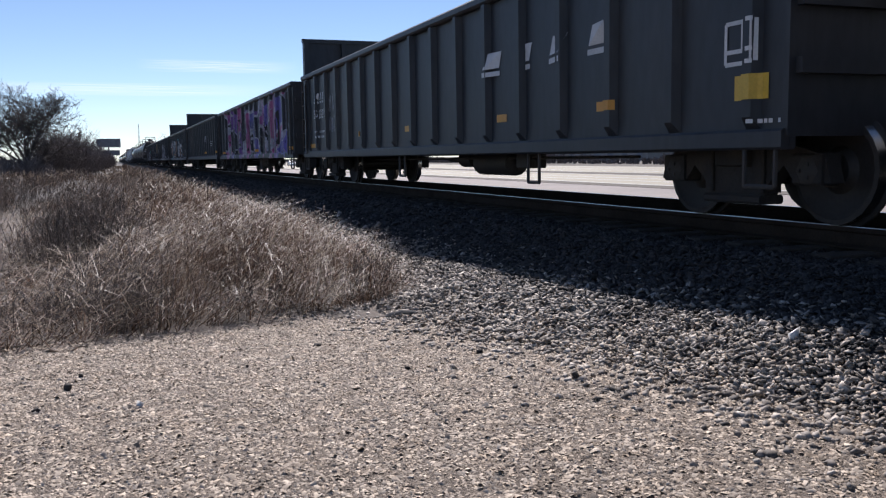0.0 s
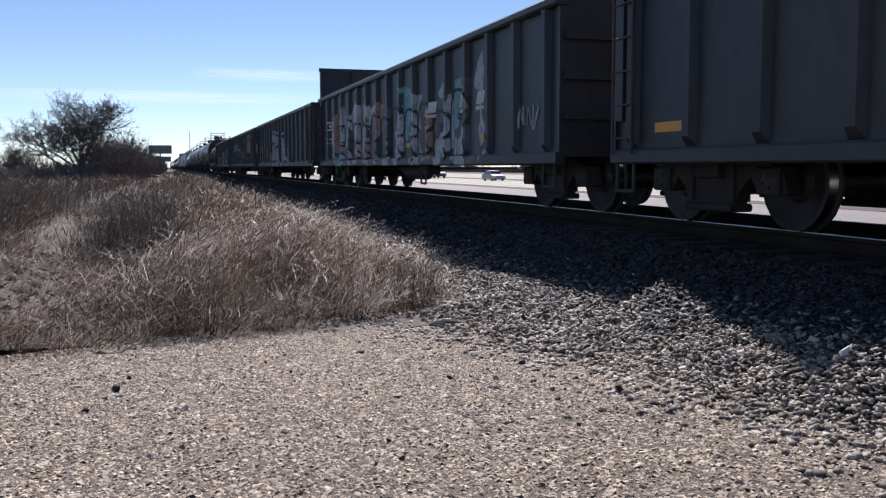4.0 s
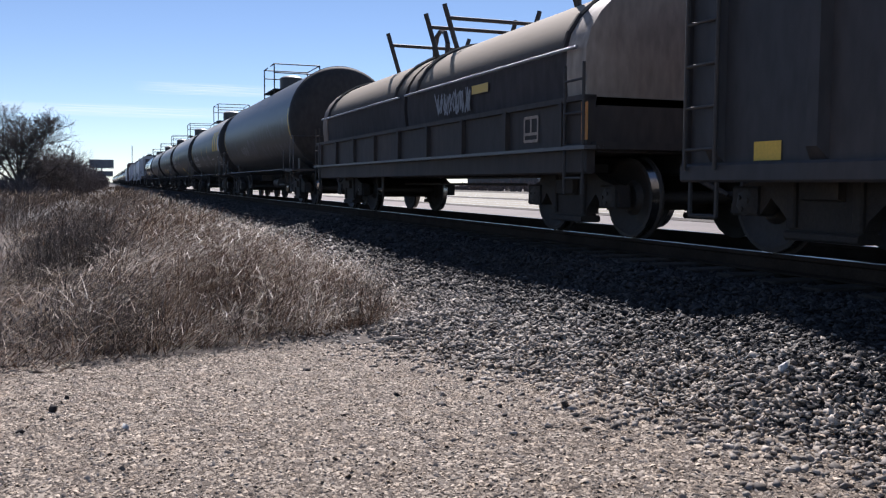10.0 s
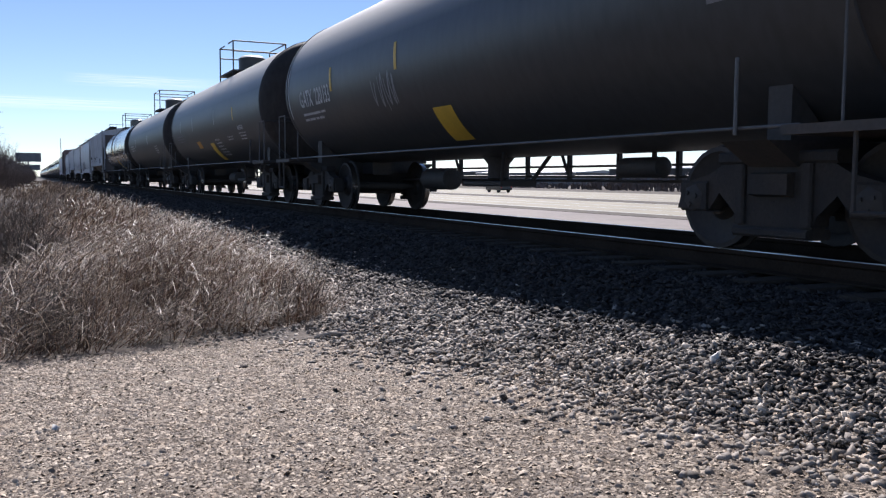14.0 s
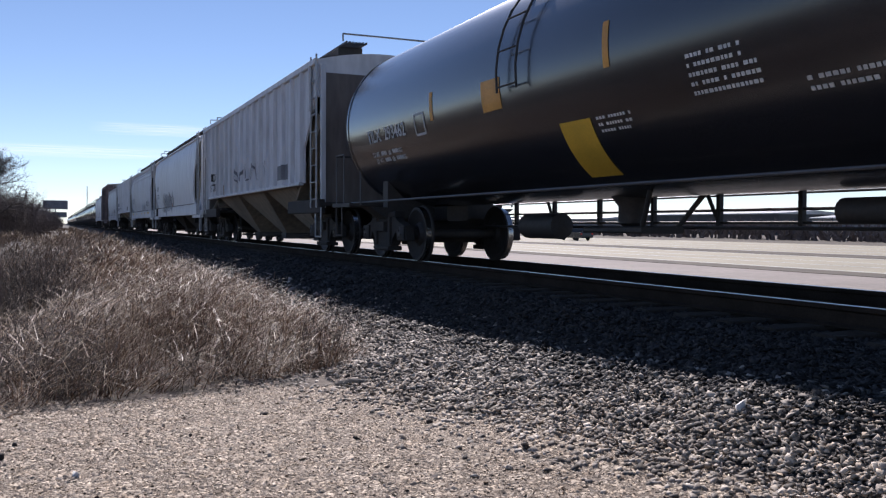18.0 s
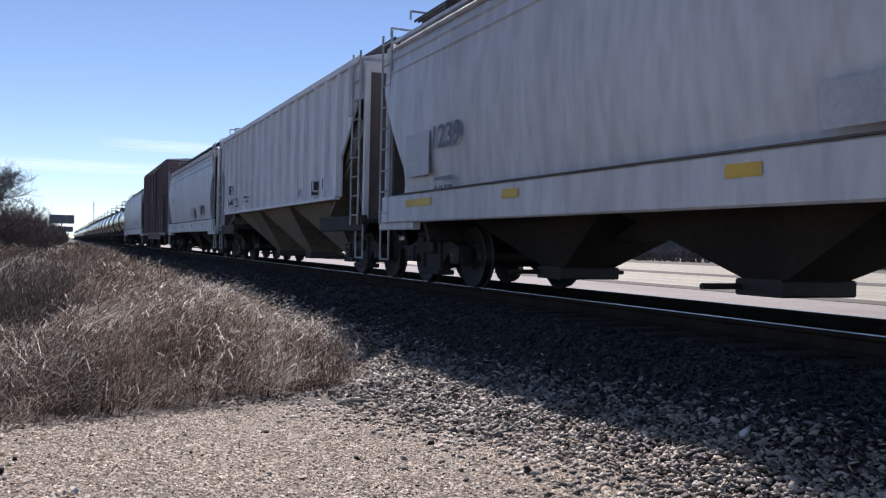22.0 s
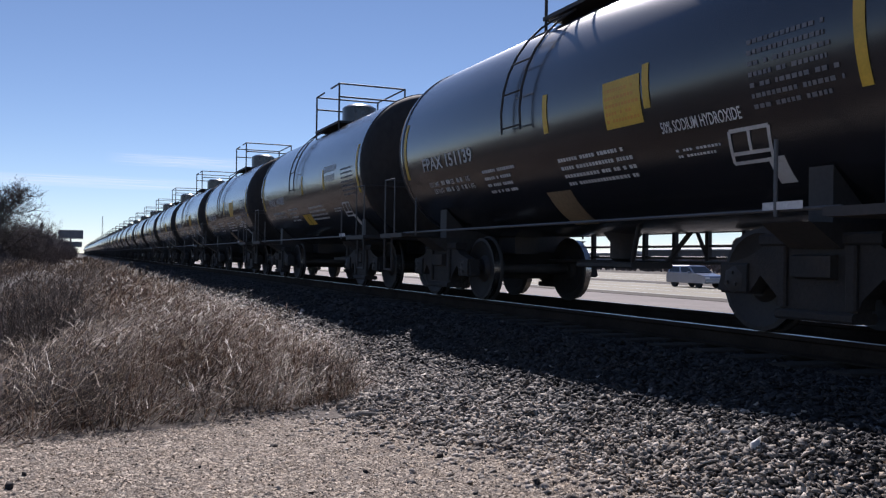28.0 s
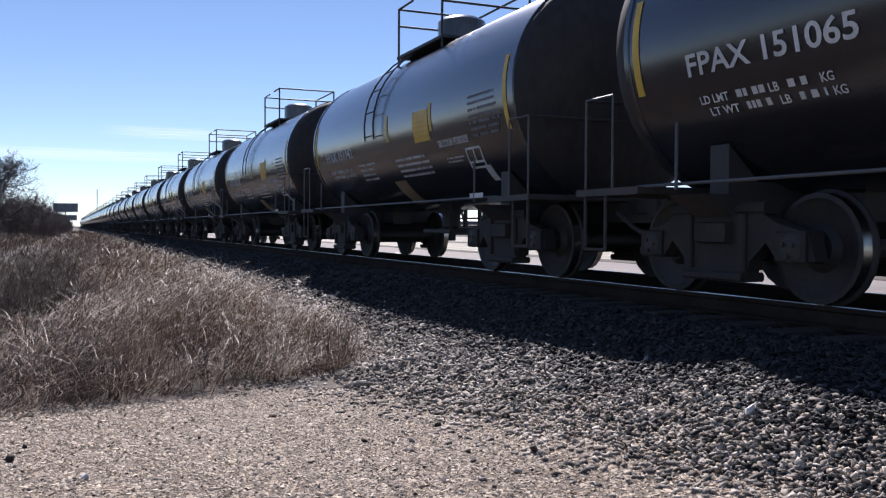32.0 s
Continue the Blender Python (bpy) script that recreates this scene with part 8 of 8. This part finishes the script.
def vehicle(kind, paint, label, length=4.7, height=1.45, width=1.84):
    """A car, sport utility or pickup: lower body, cabin with windows, lamps, mirrors and wheels."""
    v = empty(kind, label, "car" if kind != "pickup_truck" else "pickup", "vehicles on the highway")
    h, w = length / 2, width / 2
    belt = 0.92 if kind == "sedan" else 1.12
    low = 0.24 if kind == "sedan" else 0.36
    body = [(-h, low + 0.12), (-h + 0.06, low), (h - 0.06, low), (h, low + 0.15), (h - 0.02, belt - 0.12), (h - 0.12, belt), (-h * 0.45, belt), (-h + 0.12, belt - 0.2), (-h, belt - 0.32)]
    part("body", Geo().prism(body, -w, w, "x"), paint, v)
    c0, c1 = {"sedan": (-h * 0.42, h * 0.78), "sport_utility_car": (-h * 0.42, h * 0.96), "pickup_truck": (-h * 0.42, h * 0.2)}[kind]
    r0, r1 = c0 + 0.75, c1 - (0.75 if kind == "sedan" else 0.2)
    rings = [[(-w + 0.04, c0, belt - 0.01), (w - 0.04, c0, belt - 0.01), (w - 0.04, c1, belt - 0.01), (-w + 0.04, c1, belt - 0.01)],
             [(-w + 0.2, r0, height - 0.05), (w - 0.2, r0, height - 0.05), (w - 0.2, r1, height - 0.05), (-w + 0.2, r1, height - 0.05)],
             [(-w + 0.32, r0 + 0.15, height), (w - 0.32, r0 + 0.15, height), (w - 0.32, r1 - 0.15, height), (-w + 0.32, r1 - 0.15, height)]]
    part("cabin", Geo().rings(rings), paint, v)
    span = height - 0.05 - belt
    for s in (-1, 1):
        for a, b in ((0.06, 0.47), (0.53, 0.94)):
            def side(f, u):
                y0, y1 = c0 + (r0 - c0) * u, c1 + (r1 - c1) * u
                return (s * (w - 0.04 - 0.16 * u + 0.006), y0 + (y1 - y0) * f, belt + span * u)
            part("side_window", Geo().poly([side(a, 0.12), side(b, 0.12), side(b, 0.88), side(a, 0.88)], [(0, 1, 2, 3)]), CAR_GLASS, v)
        part("headlight", Geo().box(s * (w - 0.22) - 0.2, s * (w - 0.22) + 0.2, -h - 0.01, -h + 0.2, belt - 0.42, belt - 0.28, 0.02), HEADLIGHT, v)
        part("tail_light", Geo().box(s * (w - 0.14) - 0.12, s * (w - 0.14) + 0.12, h - 0.1, h + 0.012, belt - 0.35, belt - 0.1, 0.02), TAIL, v)
        part("mirror", Geo().box(s * (w + 0.08) - 0.09, s * (w + 0.08) + 0.09, c0 + 0.4, c0 + 0.52, belt - 0.02, belt + 0.13, 0.02), paint, v)
    part("windscreen", Geo().poly([(-w + 0.14, c0 + 0.06, belt + 0.06), (w - 0.14, c0 + 0.06, belt + 0.06), (w - 0.25, r0 - 0.06, height - 0.1), (-w + 0.25, r0 - 0.06, height - 0.1)], [(0, 1, 2, 3)]), CAR_GLASS, v).location = (0, -0.012, 0.008)
    part("rear_window", Geo().poly([(-w + 0.14, c1 - 0.06, belt + 0.06), (w - 0.14, c1 - 0.06, belt + 0.06), (w - 0.25, r1 + 0.06, height - 0.1), (-w + 0.25, r1 + 0.06, height - 0.1)], [(3, 2, 1, 0)]), CAR_GLASS, v).location = (0, 0.012, 0.008)
    part("bumper", Geo().box(-w + 0.05, w - 0.05, -h - 0.06, -h + 0.06, low + 0.05, low + 0.25, 0.03).box(-w + 0.05, w - 0.05, h - 0.06, h + 0.06, low + 0.08, low + 0.28, 0.03), DARK_STEEL if kind == "pickup_truck" else paint, v)
    if kind == "pickup_truck":
        part("load_bed", Geo().box(-w + 0.1, w - 0.1, h * 0.22, h - 0.12, belt - 0.01, belt + 0.012), DARK_STEEL, v)
    road_wheels(v, [(x, y) for x in (-w + 0.12, w - 0.12) for y in (-h * 0.62, h * 0.6)], 0.33 if kind == "sedan" else 0.39)
    return v


def flat_trailer(label):
    v = empty("utility_trailer", label, "trailer", "vehicles on the highway")
    part("deck", Geo().box(-1.1, 1.1, -2.6, 2.6, 0.6, 0.75, 0.02), DARK_STEEL, v)
    part("drawbar", Geo().rod((0, -2.6, 0.62), (0, -4.0, 0.55), 0.05), DARK_STEEL, v)
    for s in (-1, 1):
        part("side_rail", Geo().box(s * 1.1 - 0.03, s * 1.1 + 0.03, -2.6, 2.6, 0.75, 1.1), DARK_STEEL, v)
    part("load", Geo().box(-0.8, 0.8, -1.8, 1.4, 0.75, 1.5, 0.1), CAR_GREY, v)
    road_wheels(v, [(-1.1, 0.4), (1.1, 0.4), (-1.1, 1.2), (1.1, 1.2)], 0.33)
    return v


def semi(label):
    """A tractor with a long white box trailer, front towards -y."""
    v = empty("semi_truck", label, "truck", "vehicles on the highway")
    part("trailer_box", Geo().box(-1.3, 1.3, -6.0, 10.2, 1.15, 4.1, 0.05), CAR_WHITE, v)
    part("trailer_sill", Geo().box(-1.25, 1.25, -5.8, 10.1, 0.95, 1.15), DARK_STEEL, v)
    part("rear_door", Geo().box(-1.22, 1.22, 10.2, 10.24, 1.25, 4.0), CAR_WHITE, v)
    part("cab", Geo().prism([(-9.6, 0.6), (-6.5, 0.6), (-6.5, 3.9), (-7.6, 3.7), (-8.4, 2.9), (-8.6, 2.0), (-9.5, 1.8)], -1.2, 1.2, "x"), CAR_WHITE, v)
    for s in (-1, 1):
        part("cab_window", Geo().box(s * 1.2 - 0.01, s * 1.2 + 0.01, -8.3, -7.4, 2.0, 2.7), CAR_GLASS, v)
        part("fuel_tank", Geo().lathe([(-0.7, 0.05), (-0.68, 0.3), (0.68, 0.3), (0.7, 0.05)], (s * 1.0, -6.3, 0.75), "y", 14), GALV, v, smooth=True)
    road_wheels(v, [(s * 1.1, y) for s in (-1, 1) for y in (-8.9, -5.2, -3.9, 7.4, 8.7)], 0.5)
    return v


ROAD = -1.43
TRAFFIC = []                                      # (vehicle, lane x, y at 0 s, speed along y, turn)


def drive(v, lane, y, t, speed):
    TRAFFIC.append((v, lane, y - speed * t, speed))


drive(vehicle("sedan", CAR_SILVER, "silver-blue sedan driving on the highway"), 44.0, 56.3, 6.0, -30.5)
drive(vehicle("pickup_truck", CAR_GREY, "grey pickup truck driving on the highway", 5.6, 1.9, 1.98), 44.0, 79.7, 6.0, -33.0)
drive(vehicle("pickup_truck", CAR_WHITE, "white pickup truck towing a trailer on the highway", 5.6, 1.9, 1.98), 44.0, 58.9, 8.9, -26.0)
drive(flat_trailer("dark flat trailer behind a white pickup truck"), 44.0, 65.9, 8.9, -26.0)
drive(vehicle("sport_utility_car", CAR_GREY, "grey sport utility car on the highway", 4.7, 1.7, 1.9), 46.0, 52.7, 10.4, -29.0)
drive(vehicle("sedan", CAR_DARK, "dark sedan driving on the highway"), 44.0, 50.4, 20.7, -42.0)
drive(vehicle("sedan", CAR_WHITE, "white sedan driving on the highway"), 44.0, 53.7, 21.7, -32.0)
drive(vehicle("sport_utility_car", CAR_SILVER, "silver sport utility car on the highway", 4.7, 1.7, 1.9), 44.0, 54.9, 28.0, -32.0)
drive(vehicle("pickup_truck", CAR_GREY, "grey pickup truck passing on the highway", 5.6, 1.9, 1.98), 44.0, 38.0, 31.0, -30.0)
drive(vehicle("sport_utility_car", CAR_DARK, "dark sport utility car in the far lanes", 4.8, 1.75, 1.9), 60.0, 60.0, 15.3, 33.0)
drive(vehicle("sport_utility_car", CAR_DARK, "black sport utility car in the far lanes", 4.8, 1.75, 1.9), 62.0, 58.7, 12.0, 28.0)
drive(vehicle("pickup_truck", CAR_DARK, "dark pickup truck in the far lanes", 5.6, 1.9, 1.98), 64.0, 102.3, 18.0, 30.0)
drive(semi("white semi truck with a box trailer in the far lanes"), 63.0, 71.3, 24.3, 27.0)
drive(vehicle("sedan", CAR_WHITE, "white sedan behind a semi truck in the far lanes"), 59.0, 57.2, 24.3, 30.0)


WHEELS = []
for car, y in TRAIN:
    for truck in car.children:
        if truck.name.split(".")[0] == "truck":
            for w in truck.children:
                if w.name.split(".")[0] == "wheelset":
                    WHEELS.append((w, y + truck.location.y + w.location.y))


def motions():
    times = [0, 0.1, 0.2] + list(range(1, 32)) + [31.8, 31.9, 32]
    for car, y in TRAIN:
        walk(car, [(t, pose(TX + float(veer(y - SPEED * t)), y - SPEED * t, 0, 0, 0, HEADING)) for t in times])
    for v, lane, y, speed in TRAFFIC:
        walk(v, [(t, pose(lane, y + speed * t, ROAD, 0, 0, 0 if speed < 0 else 180)) for t in times])
    # the wheels roll while they pass near the camera
    for w, y in WHEELS:
        a, b = (y - 24) / SPEED, (y + 3) / SPEED
        x0, y0, z0 = w.location
        k0, k1 = max(0, math.ceil(a * 30)), min(960, math.floor(b * 30))
        if k1 <= k0 + 1:
            continue
        ks = sorted({0, 960, *range(k0, k1 + 1)})
        rows = []
        for k in ks:
            turn = (min(max(k, k0), k1) - k0) / 30 * SPEED / WR
            rows.append((k / 30, pose(x0, y0, z0, math.degrees(turn), 0, 0)))
        walk(w, rows)


motions()
